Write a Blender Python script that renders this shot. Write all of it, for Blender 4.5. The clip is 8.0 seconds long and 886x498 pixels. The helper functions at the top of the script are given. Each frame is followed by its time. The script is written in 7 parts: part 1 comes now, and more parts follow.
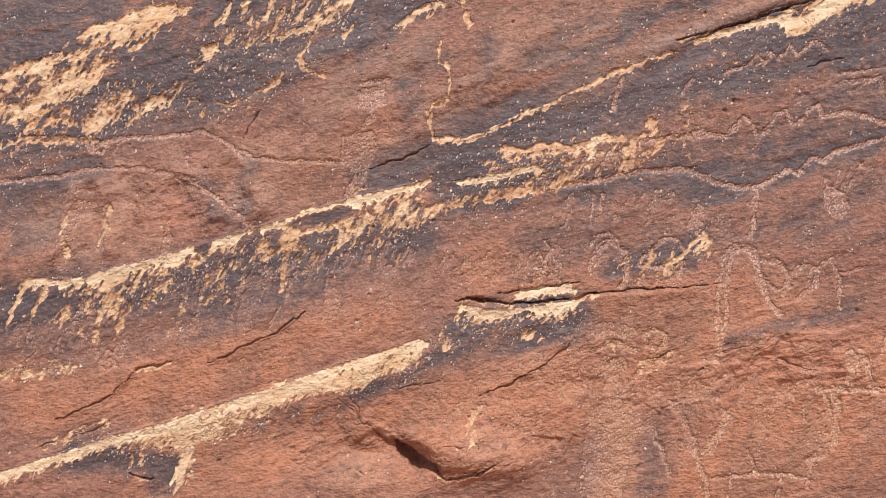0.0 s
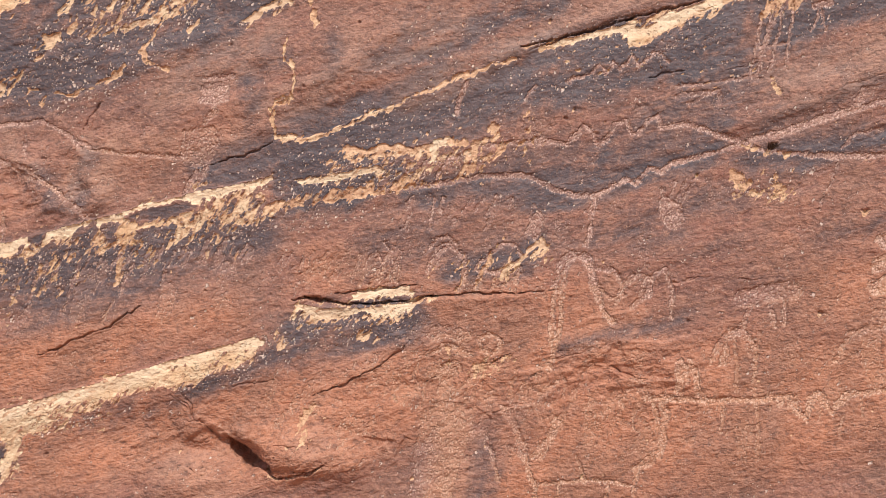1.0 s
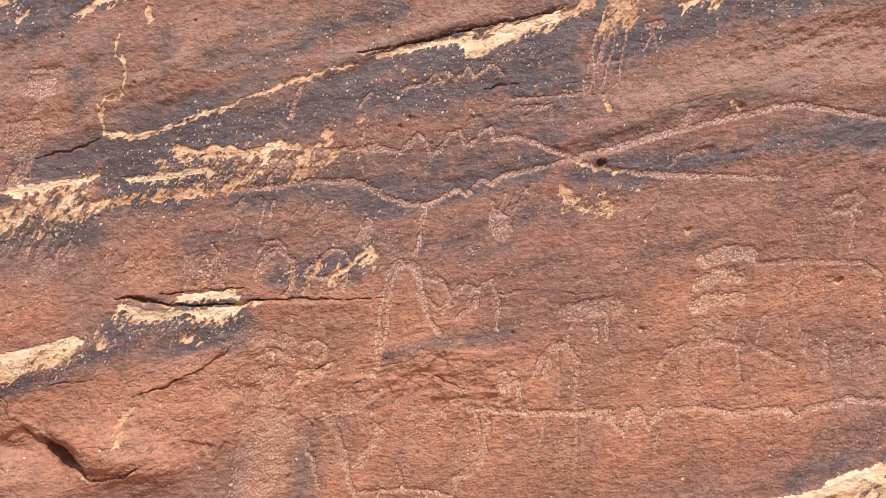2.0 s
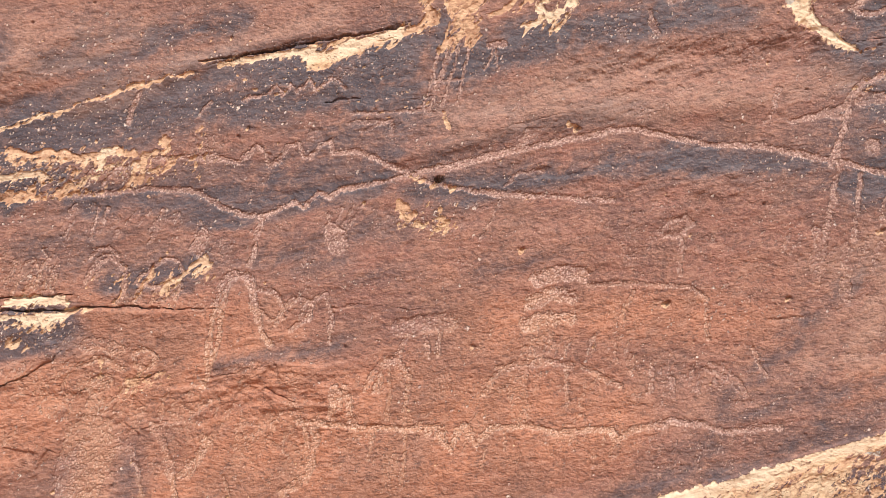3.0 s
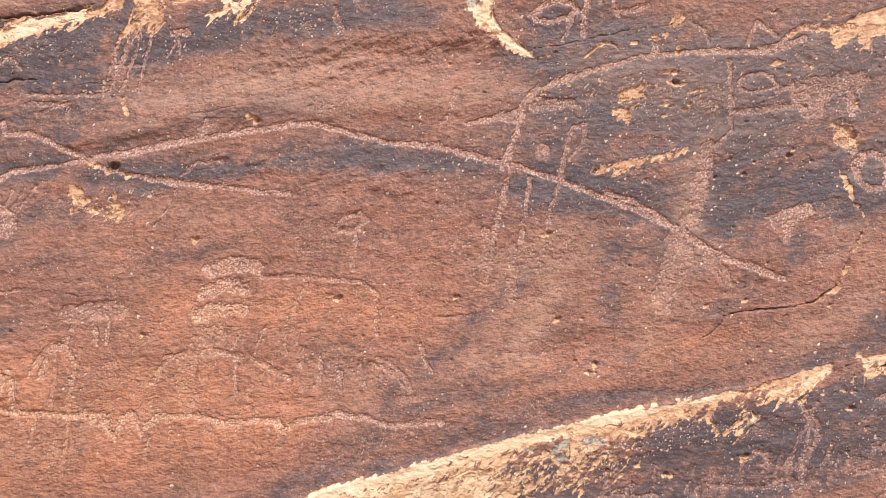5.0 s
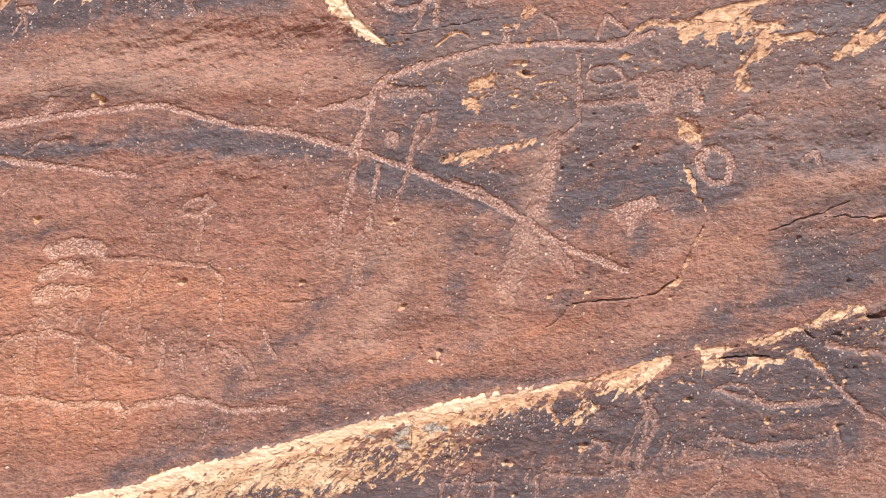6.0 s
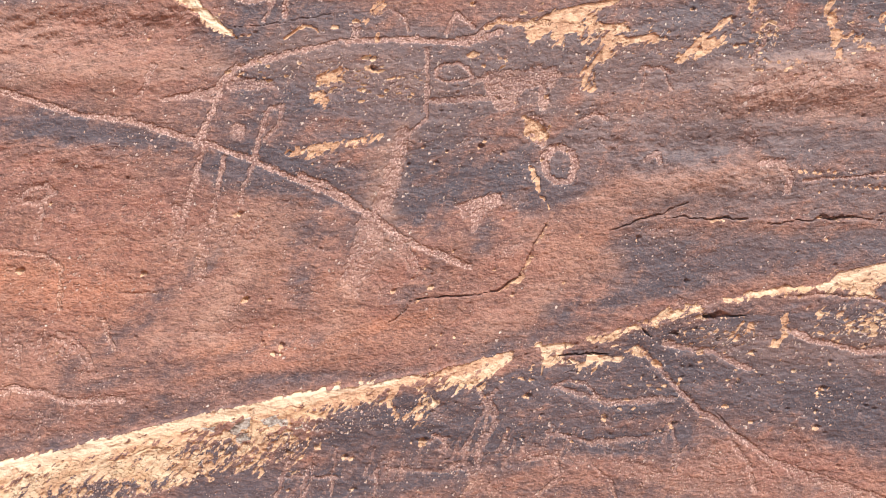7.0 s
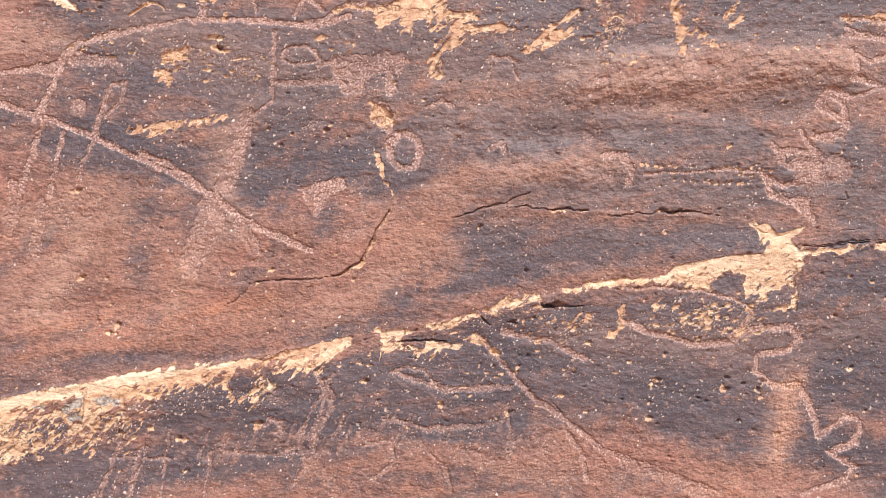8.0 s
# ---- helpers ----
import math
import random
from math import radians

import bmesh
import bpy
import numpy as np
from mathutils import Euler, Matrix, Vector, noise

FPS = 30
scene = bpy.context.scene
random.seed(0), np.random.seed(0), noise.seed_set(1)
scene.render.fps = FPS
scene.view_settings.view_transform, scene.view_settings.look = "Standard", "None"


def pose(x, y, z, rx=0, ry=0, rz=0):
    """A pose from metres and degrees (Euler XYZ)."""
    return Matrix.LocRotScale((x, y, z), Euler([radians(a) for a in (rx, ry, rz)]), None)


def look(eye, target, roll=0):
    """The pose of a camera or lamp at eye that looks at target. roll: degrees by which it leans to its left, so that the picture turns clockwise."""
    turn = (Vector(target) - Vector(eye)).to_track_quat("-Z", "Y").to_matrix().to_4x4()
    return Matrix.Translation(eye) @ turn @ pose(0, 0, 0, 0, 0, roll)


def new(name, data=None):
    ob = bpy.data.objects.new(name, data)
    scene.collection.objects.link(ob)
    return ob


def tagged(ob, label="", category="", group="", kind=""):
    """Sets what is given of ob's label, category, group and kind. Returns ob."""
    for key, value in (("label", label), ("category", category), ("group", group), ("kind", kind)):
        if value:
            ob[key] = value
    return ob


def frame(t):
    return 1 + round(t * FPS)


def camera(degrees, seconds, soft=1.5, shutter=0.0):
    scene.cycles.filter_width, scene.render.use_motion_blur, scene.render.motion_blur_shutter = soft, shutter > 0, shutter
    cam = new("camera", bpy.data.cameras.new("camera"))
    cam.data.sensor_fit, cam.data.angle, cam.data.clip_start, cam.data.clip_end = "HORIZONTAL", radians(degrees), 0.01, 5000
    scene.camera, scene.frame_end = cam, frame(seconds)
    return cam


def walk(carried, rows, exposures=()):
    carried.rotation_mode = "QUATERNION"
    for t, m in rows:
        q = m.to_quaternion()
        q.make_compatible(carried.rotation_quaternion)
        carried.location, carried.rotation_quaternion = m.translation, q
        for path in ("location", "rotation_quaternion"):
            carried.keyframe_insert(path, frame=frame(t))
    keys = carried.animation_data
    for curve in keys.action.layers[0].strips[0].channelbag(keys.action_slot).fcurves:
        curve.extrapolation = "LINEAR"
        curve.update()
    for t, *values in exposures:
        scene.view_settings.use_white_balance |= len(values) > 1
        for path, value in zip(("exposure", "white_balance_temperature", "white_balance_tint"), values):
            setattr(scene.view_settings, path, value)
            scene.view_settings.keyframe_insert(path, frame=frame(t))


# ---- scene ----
cam = camera(61.7, 8.0, soft=0.55)
EYE, LEAN = 1.6, 5.5  # height of the first eye; lean of the wall's own axes
ROWS = [
    (0, -0.0047, 0.0032, -0.0011, 0.549, 0.028, -5.006),
    (0.5, 0.2184, -0.0212, 0.0061, 0.659, -0.917, -5.175),
    (1, 0.4322, -0.0385, 0.0084, 0.565, -1.73, -6.273),
    (1.5, 0.6413, -0.058, 0.0202, 0.592, -2.693, -7.604),
    (3, 1.2636, -0.1573, 0.1165, 1.064, -5.37, -10.496),
    (3.5, 1.471, -0.2018, 0.1517, 0.97, -5.981, -11.518),
    (4, 1.6773, -0.2489, 0.1798, 1.07, -6.516, -12.464),
    (4.5, 1.8814, -0.2974, 0.1996, 0.935, -6.907, -13.163),
    (6, 2.4725, -0.4492, 0.2362, 0.85, -8.523, -15.445),
    (6.5, 2.6629, -0.505, 0.2566, 1.084, -8.99, -16.178),
    (7, 2.8529, -0.5648, 0.2845, 1.11, -9.503, -17.265),
    (7.5, 3.0461, -0.628, 0.312, 0.945, -10.316, -18.411),
    (8, 3.2483, -0.6909, 0.3185, 1.288, -11.014, -18.941),
]
SET = pose(0, 0, EYE, 0, LEAN, 0)
EXPOSURES = [(0.0, -0.36, 6500, 10), (3.0, -0.17, 6500, 10), (6.0, -0.01, 6350, 10), (8.0, 0.09, 6150, 10)]
walk(cam, [(t, SET @ pose(x, y, z, 90 + pitch, roll, yaw)) for t, x, y, z, pitch, roll, yaw in ROWS], EXPOSURES)

# ---- light: clear sky and one high sun over the viewer's right shoulder ----
SUN = Vector((0.10, -0.57, 0.80)).normalized()
SUN_POWER, SKY_POWER = 5.0, 0.13
world = bpy.data.worlds.new("sky")
scene.world = world
world.use_nodes = True
sky = world.node_tree.nodes.new("ShaderNodeTexSky")
sky.sky_type, sky.sun_disc = "NISHITA", False
sky.sun_elevation, sky.sun_rotation = math.asin(SUN.z), math.atan2(SUN.x, SUN.y)
back = world.node_tree.nodes["Background"]
back.inputs["Strength"].default_value = SKY_POWER
world.node_tree.links.new(sky.outputs["Color"], back.inputs["Color"])
lamp = bpy.data.lights.new("sun", "SUN")
lamp.energy, lamp.angle, lamp.color = SUN_POWER, radians(0.53), (1.0, 0.95, 0.88)
new("sun", lamp).matrix_world = look(SUN * 30, (0, 0, 0))


# ---- materials ----
class Nodes:
    """Short hand for a node material."""

    def __init__(self, name):
        self.mat = bpy.data.materials.new(name)
        self.mat.use_nodes = True
        self.tree = self.mat.node_tree
        self.shader = self.tree.nodes["Principled BSDF"]

    def add(self, kind):
        return self.tree.nodes.new(kind)

    def link(self, a, b):
        self.tree.links.new(a, b)

    def put(self, socket, value):
        if isinstance(value, bpy.types.NodeSocket):
            self.link(value, socket)
        else:
            socket.default_value = value

    def calc(self, op, a, b=0.0, c=0.0):
        node = self.add("ShaderNodeMath")
        node.operation = op
        for socket, value in zip(node.inputs, (a, b, c)):
            self.put(socket, value)
        return node.outputs[0]

    def step(self, value, low, high):
        node = self.add("ShaderNodeMapRange")
        node.interpolation_type = "SMOOTHSTEP"
        for n, v in enumerate((value, low, high, 0.0, 1.0)):
            self.put(node.inputs[n], v)
        return node.outputs[0]

    def mix(self, factor, a, b):
        node = self.add("ShaderNodeMix")
        node.data_type = "RGBA"
        for n, v in ((0, factor), (6, a), (7, b)):
            self.put(node.inputs[n], (*v, 1.0) if isinstance(v, tuple) and len(v) == 3 else v)
        return node.outputs[2]

    def field(self, name):
        node = self.add("ShaderNodeAttribute")
        node.attribute_name = name
        return node.outputs["Fac"]

    def coords(self, scale=(1, 1, 1), turn=0.0):
        node = self.add("ShaderNodeMapping")
        node.vector_type = "TEXTURE"
        node.inputs["Scale"].default_value = scale
        node.inputs["Rotation"].default_value = (0, turn, 0)
        self.link(self.add("ShaderNodeTexCoord").outputs["Object"], node.inputs["Vector"])
        return node.outputs["Vector"]

    def noise(self, scale, detail=4.0, rough=0.6, at=None, swirl=0.0):
        node = self.add("ShaderNodeTexNoise")
        node.inputs["Scale"].default_value, node.inputs["Detail"].default_value = scale, detail
        node.inputs["Roughness"].default_value = rough
        node.inputs["Distortion"].default_value = swirl
        self.link(at or self.coords(), node.inputs["Vector"])
        return node.outputs["Fac"]


def sandstone():
    n = Nodes("varnished_sandstone")
    bed = n.coords((1.0, 1.0, 0.24), radians(-17))
    lamina = n.coords((1.0, 1.0, 0.42), radians(-13))
    dashes = n.coords((1.3, 1.0, 0.85), radians(-10))
    streaky = n.coords((0.3, 1.0, 1.0), radians(40))
    drip = n.coords((0.2, 1.0, 1.0), radians(15))
    broad, beds, runs = n.noise(3.0, 6, 0.6), n.noise(3.6, 6, 0.56, bed, 0.7), n.noise(5.0, 7, 0.6, drip)
    grit, speck, fine = n.noise(210, 3, 0.6), n.noise(120, 3, 0.58, dashes), n.noise(420, 2, 0.5)
    mottle = n.noise(64, 3, 0.55, dashes)
    blotch = n.noise(26, 5, 0.6, dashes)
    layers = n.noise(55, 5, 0.6, lamina)
    coarse = n.calc("MINIMUM", n.field("rugged"), 1.0)
    # weathered skin: dull purplish brown, redder where it is thin
    rock = n.mix(n.step(beds, 0.36, 0.64), (0.330, 0.147, 0.106), (0.225, 0.112, 0.090))
    rock = n.mix(n.calc("MULTIPLY", n.step(n.calc("ADD", broad, n.calc("MULTIPLY", blotch, 0.4)), 0.58, 0.86), 0.6), rock, (0.40, 0.205, 0.145))
    thin = n.step(n.calc("ADD", n.field("warm"), n.calc("MULTIPLY", n.calc("SUBTRACT", n.calc("ADD", beds, blotch), 1.0), 0.9)), 0.05, 0.95)
    rock = n.mix(thin, rock, n.mix(n.step(n.calc("ADD", blotch, n.calc("MULTIPLY", layers, 0.6)), 0.6, 1.0), (0.430, 0.172, 0.095), (0.580, 0.250, 0.143)))
    # dull runs and blotches of old wash
    wash = n.noise(2.6, 6, 0.55, n.coords((0.45, 1.0, 1.0), radians(18)))
    rock = n.mix(n.calc("MULTIPLY", n.step(n.calc("ADD", wash, n.calc("MULTIPLY", layers, 0.25)), 0.56, 0.80), 0.45), rock, (0.195, 0.110, 0.080))
    rock = n.mix(n.calc("MULTIPLY", n.step(n.calc("ADD", wash, n.calc("MULTIPLY", blotch, 0.3)), 0.56, 0.40), 0.4), rock, (0.46, 0.245, 0.160))
    # dark varnish in beds and runs
    lean = n.calc("MULTIPLY", n.calc("ADD", n.field("varnish"), 0.25), 2.2)
    veil = n.calc("MULTIPLY", n.calc("SUBTRACT", n.calc("ADD", beds, n.calc("MULTIPLY", runs, 0.7)), 0.85), lean)
    veil = n.calc("ADD", n.calc("ADD", veil, n.field("varnish")), n.calc("MULTIPLY", n.calc("SUBTRACT", n.calc("ADD", blotch, layers), 1.0), 0.40))
    dark = n.mix(n.step(broad, 0.35, 0.65), (0.078, 0.066, 0.077), (0.107, 0.082, 0.089))
    dark = n.mix(n.calc("MULTIPLY", n.step(blotch, 0.48, 0.66), 0.30), dark, (0.175, 0.122, 0.120))
    skin = n.step(veil, 0.17, 0.82)
    rock = n.mix(n.calc("MULTIPLY", n.step(veil, -0.15, 0.48), 0.88), rock, n.mix(n.step(blotch, 0.40, 0.60), (0.172, 0.102, 0.090), (0.232, 0.129, 0.106)))
    rock = n.mix(n.calc("MULTIPLY", skin, 0.97), rock, dark)
    # pale dust in the hollows and along the beds
    film = n.calc("MULTIPLY", n.field("dust"), n.step(n.calc("ADD", n.calc("ADD", runs, beds), n.calc("MULTIPLY", blotch, 0.4)), 0.62, 1.25))
    rock = n.mix(n.calc("MULTIPLY", film, 0.85), rock, n.mix(n.step(blotch, 0.35, 0.65), (0.37, 0.212, 0.157), (0.52, 0.308, 0.220)))
    # grains and worn spots, fewer on the dark skin
    thick = n.calc("SUBTRACT", 1.0, n.calc("MULTIPLY", skin, 0.6))
    rock = n.mix(n.calc("MULTIPLY", n.calc("MULTIPLY", n.step(speck, 0.54, 0.68), 0.34), thick), rock, (0.55, 0.275, 0.180))
    rock = n.mix(n.calc("MULTIPLY", n.calc("MULTIPLY", n.step(n.calc("ADD", grit, n.calc("MULTIPLY", layers, 0.3)), 0.70, 0.84), 0.40), thick), rock, (0.58, 0.35, 0.26))
    rock = n.mix(n.calc("MULTIPLY", n.step(speck, 0.46, 0.32), 0.42), rock, (0.10, 0.060, 0.052))
    rock = n.mix(n.calc("MULTIPLY", n.calc("MULTIPLY", n.step(mottle, 0.54, 0.66), 0.36), thick), rock, (0.55, 0.290, 0.195))
    rock = n.mix(n.calc("MULTIPLY", n.step(mottle, 0.46, 0.34), 0.42), rock, (0.115, 0.066, 0.056))
    # pale pecks and chips, single and in swarms
    shards = n.coords((0.85, 1.0, 1.1), radians(25))
    dents = 0.0
    for size, most in ((46, 0.28), (85, 0.42), (160, 0.50)):
        cells = n.add("ShaderNodeTexVoronoi")
        cells.inputs["Scale"].default_value = size
        n.link(shards, cells.inputs["Vector"])
        split = n.add("ShaderNodeSeparateColor")
        n.link(cells.outputs["Color"], split.inputs[0])
        far = n.calc("ADD", cells.outputs["Distance"], n.calc("MULTIPLY", n.calc("SUBTRACT", n.noise(150, 4, 0.65), 0.5), 1.6))
        dot = n.step(far, n.calc("MULTIPLY", split.outputs[1], most), n.calc("ADD", n.calc("MULTIPLY", split.outputs[1], most), -0.06))
        there = n.step(n.calc("SUBTRACT", n.field("fleck"), split.outputs[0]), 0.0, 0.02)
        dents = n.calc("ADD", n.calc("MULTIPLY", dot, there), dents)
        rock = n.mix(n.calc("MULTIPLY", n.calc("MULTIPLY", dot, there), 0.95), rock, n.mix(split.outputs[2], (0.58, 0.37, 0.30), (0.90, 0.72, 0.60)))
    # pecked figures: a sharp ragged rim and, within it, a stipple of small dents down to the paler stone
    blow = n.add("ShaderNodeTexVoronoi")
    blow.inputs["Scale"].default_value = 150
    n.link(n.coords((0.8, 1.0, 1.15), radians(20)), blow.inputs["Vector"])
    chance = n.add("ShaderNodeSeparateColor")
    n.link(blow.outputs["Color"], chance.inputs[0])
    near = n.calc("ADD", blow.outputs["Distance"], n.calc("MULTIPLY", n.calc("SUBTRACT", n.noise(190, 4, 0.68), 0.5), 1.7))
    near = n.calc("ADD", near, n.calc("MULTIPLY", chance.outputs[1], 0.22))
    cut = n.calc("ADD", n.field("cut"), n.calc("MULTIPLY", n.calc("SUBTRACT", n.noise(62, 5, 0.68), 0.5), 1.5))
    within = n.step(cut, 0.42, 0.62)
    force = n.calc("MINIMUM", n.field("peck"), 1.0)
    struck = n.step(n.calc("SUBTRACT", n.calc("MULTIPLY", n.field("peck"), 1.05), chance.outputs[0]), -0.05, 0.08)
    pecked = n.calc("MULTIPLY", n.calc("MULTIPLY", n.step(near, 0.80, 0.45), struck), n.step(cut, -0.15, 0.55))
    ground = n.calc("MULTIPLY", within, n.calc("MULTIPLY", force, 0.78))
    rock = n.mix(ground, rock, n.mix(thin, n.mix(n.step(blotch, 0.40, 0.62), (0.355, 0.195, 0.155), (0.48, 0.275, 0.210)), (0.56, 0.285, 0.175)))
    rock = n.mix(n.calc("MULTIPLY", pecked, n.calc("ADD", n.calc("MULTIPLY", force, 0.55), 0.28)), rock, n.mix(thin, n.mix(n.step(grit, 0.36, 0.62), (0.53, 0.310, 0.245), (0.80, 0.550, 0.450)), n.mix(n.step(grit, 0.36, 0.62), (0.62, 0.345, 0.230), (0.84, 0.560, 0.415))))
    # bare stone: a clean cream crest, a torn ochre fringe, islands of the dark skin left standing
    ragged = n.calc("MULTIPLY", n.calc("SUBTRACT", n.noise(120, 5, 0.7), 0.5), 0.5)
    shred = n.noise(20, 8, 0.70, streaky)
    crest = n.calc("MINIMUM", n.field("crest"), 1.0)
    left = n.calc("MULTIPLY", n.step(n.noise(24, 6, 0.66, streaky), 0.585, 0.64), n.calc("SUBTRACT", 0.75, n.calc("MULTIPLY", crest, 0.8)))
    edge = n.calc("ADD", n.calc("ADD", n.field("bare"), ragged), n.calc("MULTIPLY", n.calc("SUBTRACT", shred, 0.48), 1.15))
    edge = n.calc("SUBTRACT", edge, n.calc("MAXIMUM", left, 0.0))
    rim, bare = n.step(edge, -0.10, 0.0), n.step(edge, -0.01, 0.03)
    rock = n.mix(n.calc("MULTIPLY", rim, 0.50), rock, (0.50, 0.265, 0.17))
    pale = n.mix(n.step(n.noise(9, 8, 0.66, streaky), 0.36, 0.56), (0.66, 0.415, 0.25), (0.82, 0.615, 0.405))
    pale = n.mix(n.calc("MULTIPLY", n.step(n.noise(6, 5, 0.6), 0.50, 0.66), 0.6), pale, (0.72, 0.43, 0.225))
    pale = n.mix(n.calc("MULTIPLY", n.step(n.noise(13, 8, 0.70, lamina), 0.50, 0.64), n.calc("SUBTRACT", 0.45, n.calc("MULTIPLY", crest, 0.35))), pale, (0.52, 0.285, 0.15))
    pale = n.mix(n.calc("MULTIPLY", crest, 0.45), pale, (0.86, 0.67, 0.48))
    ochre = n.mix(n.step(n.noise(40, 6, 0.7), 0.40, 0.60), (0.50, 0.262, 0.152), (0.74, 0.455, 0.275))
    fringe = n.calc("MULTIPLY", n.step(n.calc("ADD", edge, n.calc("MULTIPLY", broad, 0.3)), 0.62, 0.16), n.calc("SUBTRACT", 0.75, n.calc("MULTIPLY", crest, 0.75)))
    stone = n.mix(n.calc("MAXIMUM", n.calc("MINIMUM", n.field("ochre"), 1.0), fringe), pale, ochre)
    lichen = n.mix(n.step(n.noise(60, 5, 0.7), 0.42, 0.6), (0.56, 0.48, 0.40), (0.27, 0.21, 0.17))
    stone = n.mix(n.step(n.field("ochre"), 1.3, 1.7), stone, lichen)
    rock = n.mix(bare, rock, stone)
    n.link(rock, n.shader.inputs["Base Color"])
    # the dark skin is a little glossier than the open stone
    gloss = n.calc("MULTIPLY", skin, n.calc("SUBTRACT", 1.0, n.calc("MAXIMUM", bare, ground)))
    n.link(n.calc("SUBTRACT", 0.85, n.calc("MULTIPLY", gloss, 0.22)), n.shader.inputs["Roughness"])
    n.shader.inputs["Specular IOR Level"].default_value = 0.4
    rise = n.calc("ADD", n.calc("MULTIPLY", grit, 0.17), n.calc("MULTIPLY", fine, 0.04))
    rise = n.calc("ADD", rise, n.calc("MULTIPLY", speck, n.calc("ADD", 0.75, n.calc("MULTIPLY", thin, 0.40))))
    rise = n.calc("ADD", rise, n.calc("MULTIPLY", layers, n.calc("ADD", 0.16, n.calc("MULTIPLY", thin, 0.20))))
    rise = n.calc("MULTIPLY", rise, n.calc("SUBTRACT", 1.0, n.calc("MULTIPLY", skin, 0.35)))
    rise = n.calc("ADD", rise, n.calc("MULTIPLY", mottle, n.calc("SUBTRACT", 0.95, n.calc("MULTIPLY", skin, 0.3))))
    lumps = n.calc("MULTIPLY", n.noise(19, 5, 0.6), n.calc("ADD", n.calc("MULTIPLY", coarse, 3.6), 0.60))
    rise = n.calc("SUBTRACT", n.calc("ADD", rise, lumps), n.calc("MULTIPLY", dents, 0.6))
    rise = n.calc("ADD", rise, n.calc("MULTIPLY", n.calc("MULTIPLY", shred, bare), n.calc("SUBTRACT", 1.3, n.calc("MULTIPLY", crest, 0.8))))
    rise = n.calc("SUBTRACT", rise, n.calc("MULTIPLY", n.calc("MULTIPLY", within, force), 0.60))
    rise = n.calc("SUBTRACT", rise, n.calc("MULTIPLY", pecked, 0.45))
    rise = n.calc("SUBTRACT", rise, n.calc("MULTIPLY", bare, 0.60))
    bump = n.add("ShaderNodeBump")
    bump.inputs["Strength"].default_value, bump.inputs["Distance"].default_value = 1.0, 0.0051
    bump.inputs["Filter Width"].default_value = 0.6
    n.link(rise, bump.inputs["Height"])
    n.link(bump.outputs["Normal"], n.shader.inputs["Normal"])
    return n.mat


def sand():
    n = Nodes("red_sand")
    grain = n.noise(60, 6, 0.7)
    n.link(n.mix(n.step(n.calc("ADD", n.calc("MULTIPLY", grain, 0.5), n.calc("MULTIPLY", n.noise(0.8, 4), 0.5)), 0.4, 0.6), (0.33, 0.17, 0.10), (0.45, 0.26, 0.16)), n.shader.inputs["Base Color"])
    n.shader.inputs["Roughness"].default_value = 0.95
    bump = n.add("ShaderNodeBump")
    bump.inputs["Strength"].default_value, bump.inputs["Distance"].default_value = 0.6, 0.02
    n.link(grain, bump.inputs["Height"])
    n.link(bump.outputs["Normal"], n.shader.inputs["Normal"])
    return n.mat


def dry_grass():
    n = Nodes("dry_twig")
    n.link(n.mix(n.noise(200, 2), (0.05, 0.03, 0.02), (0.14, 0.085, 0.05)), n.shader.inputs["Base Color"])
    n.shader.inputs["Roughness"].default_value = 0.9
    return n.mat


STONE, SAND, TWIG = sandstone(), sand(), dry_grass()

# ---- the rock wall: a fine sheet in its own axes, p along the wall, q up it ----
CELL = 0.003
SHEAR = 0.125  # the beds, and the walk along them, climb to the right


def spread(low, high, reach_low, reach_high):
    """Even cells from low to high, then ever wider ones out to the wall's ends."""
    inner = np.arange(low, high, CELL)
    grow = CELL * np.cumsum(1.32 ** np.arange(1, 40))
    under, over = low - grow, inner[-1] + grow
    return np.concatenate([under[under > reach_low][::-1], inner, over[over < reach_high]])


ps, qs = spread(-1.24, 5.36, -9.0, 12.0), spread(-0.92, 0.90, -3.6, 5.0)
P, Q0 = np.meshgrid(ps, qs)
Q = Q0 + SHEAR * np.clip(P, -1.5, 6.0)
SHAPE = P.shape
rng = np.random.default_rng(7)
TABLE = rng.random((256, 256)).astype(np.float32)


def grain(x, y):
    """Smooth noise of about unit wavelength, 0 to 1."""
    xi, yi = np.floor(x).astype(np.int64), np.floor(y).astype(np.int64)
    u, v = x - xi, y - yi
    u, v = u * u * (3 - 2 * u), v * v * (3 - 2 * v)
    a, b = TABLE[xi & 255, yi & 255], TABLE[(xi + 1) & 255, yi & 255]
    c, d = TABLE[xi & 255, (yi + 1) & 255], TABLE[(xi + 1) & 255, (yi + 1) & 255]
    return a + (b - a) * u + (c - a) * v + (a - b - c + d) * u * v


def rough(size, octaves=4, turn=0.0, stretch=1.0, shift=0.0, gain=0.55):
    """Layered noise about zero; features of the given size, drawn out along a direction (degrees)."""
    c, s = math.cos(radians(turn)), math.sin(radians(turn))
    x, y = (P * c + Q * s) / (size * stretch), (Q * c - P * s) / size
    total, weight, amount = np.zeros(SHAPE), 0.0, 1.0
    for k in range(octaves):
        total += amount * (grain(x * 2**k + shift + 17.3 * k, y * 2**k + 5.1 * shift + 9.7 * k) - 0.5)
        weight += amount
        amount *= gain
    return total / weight * 2


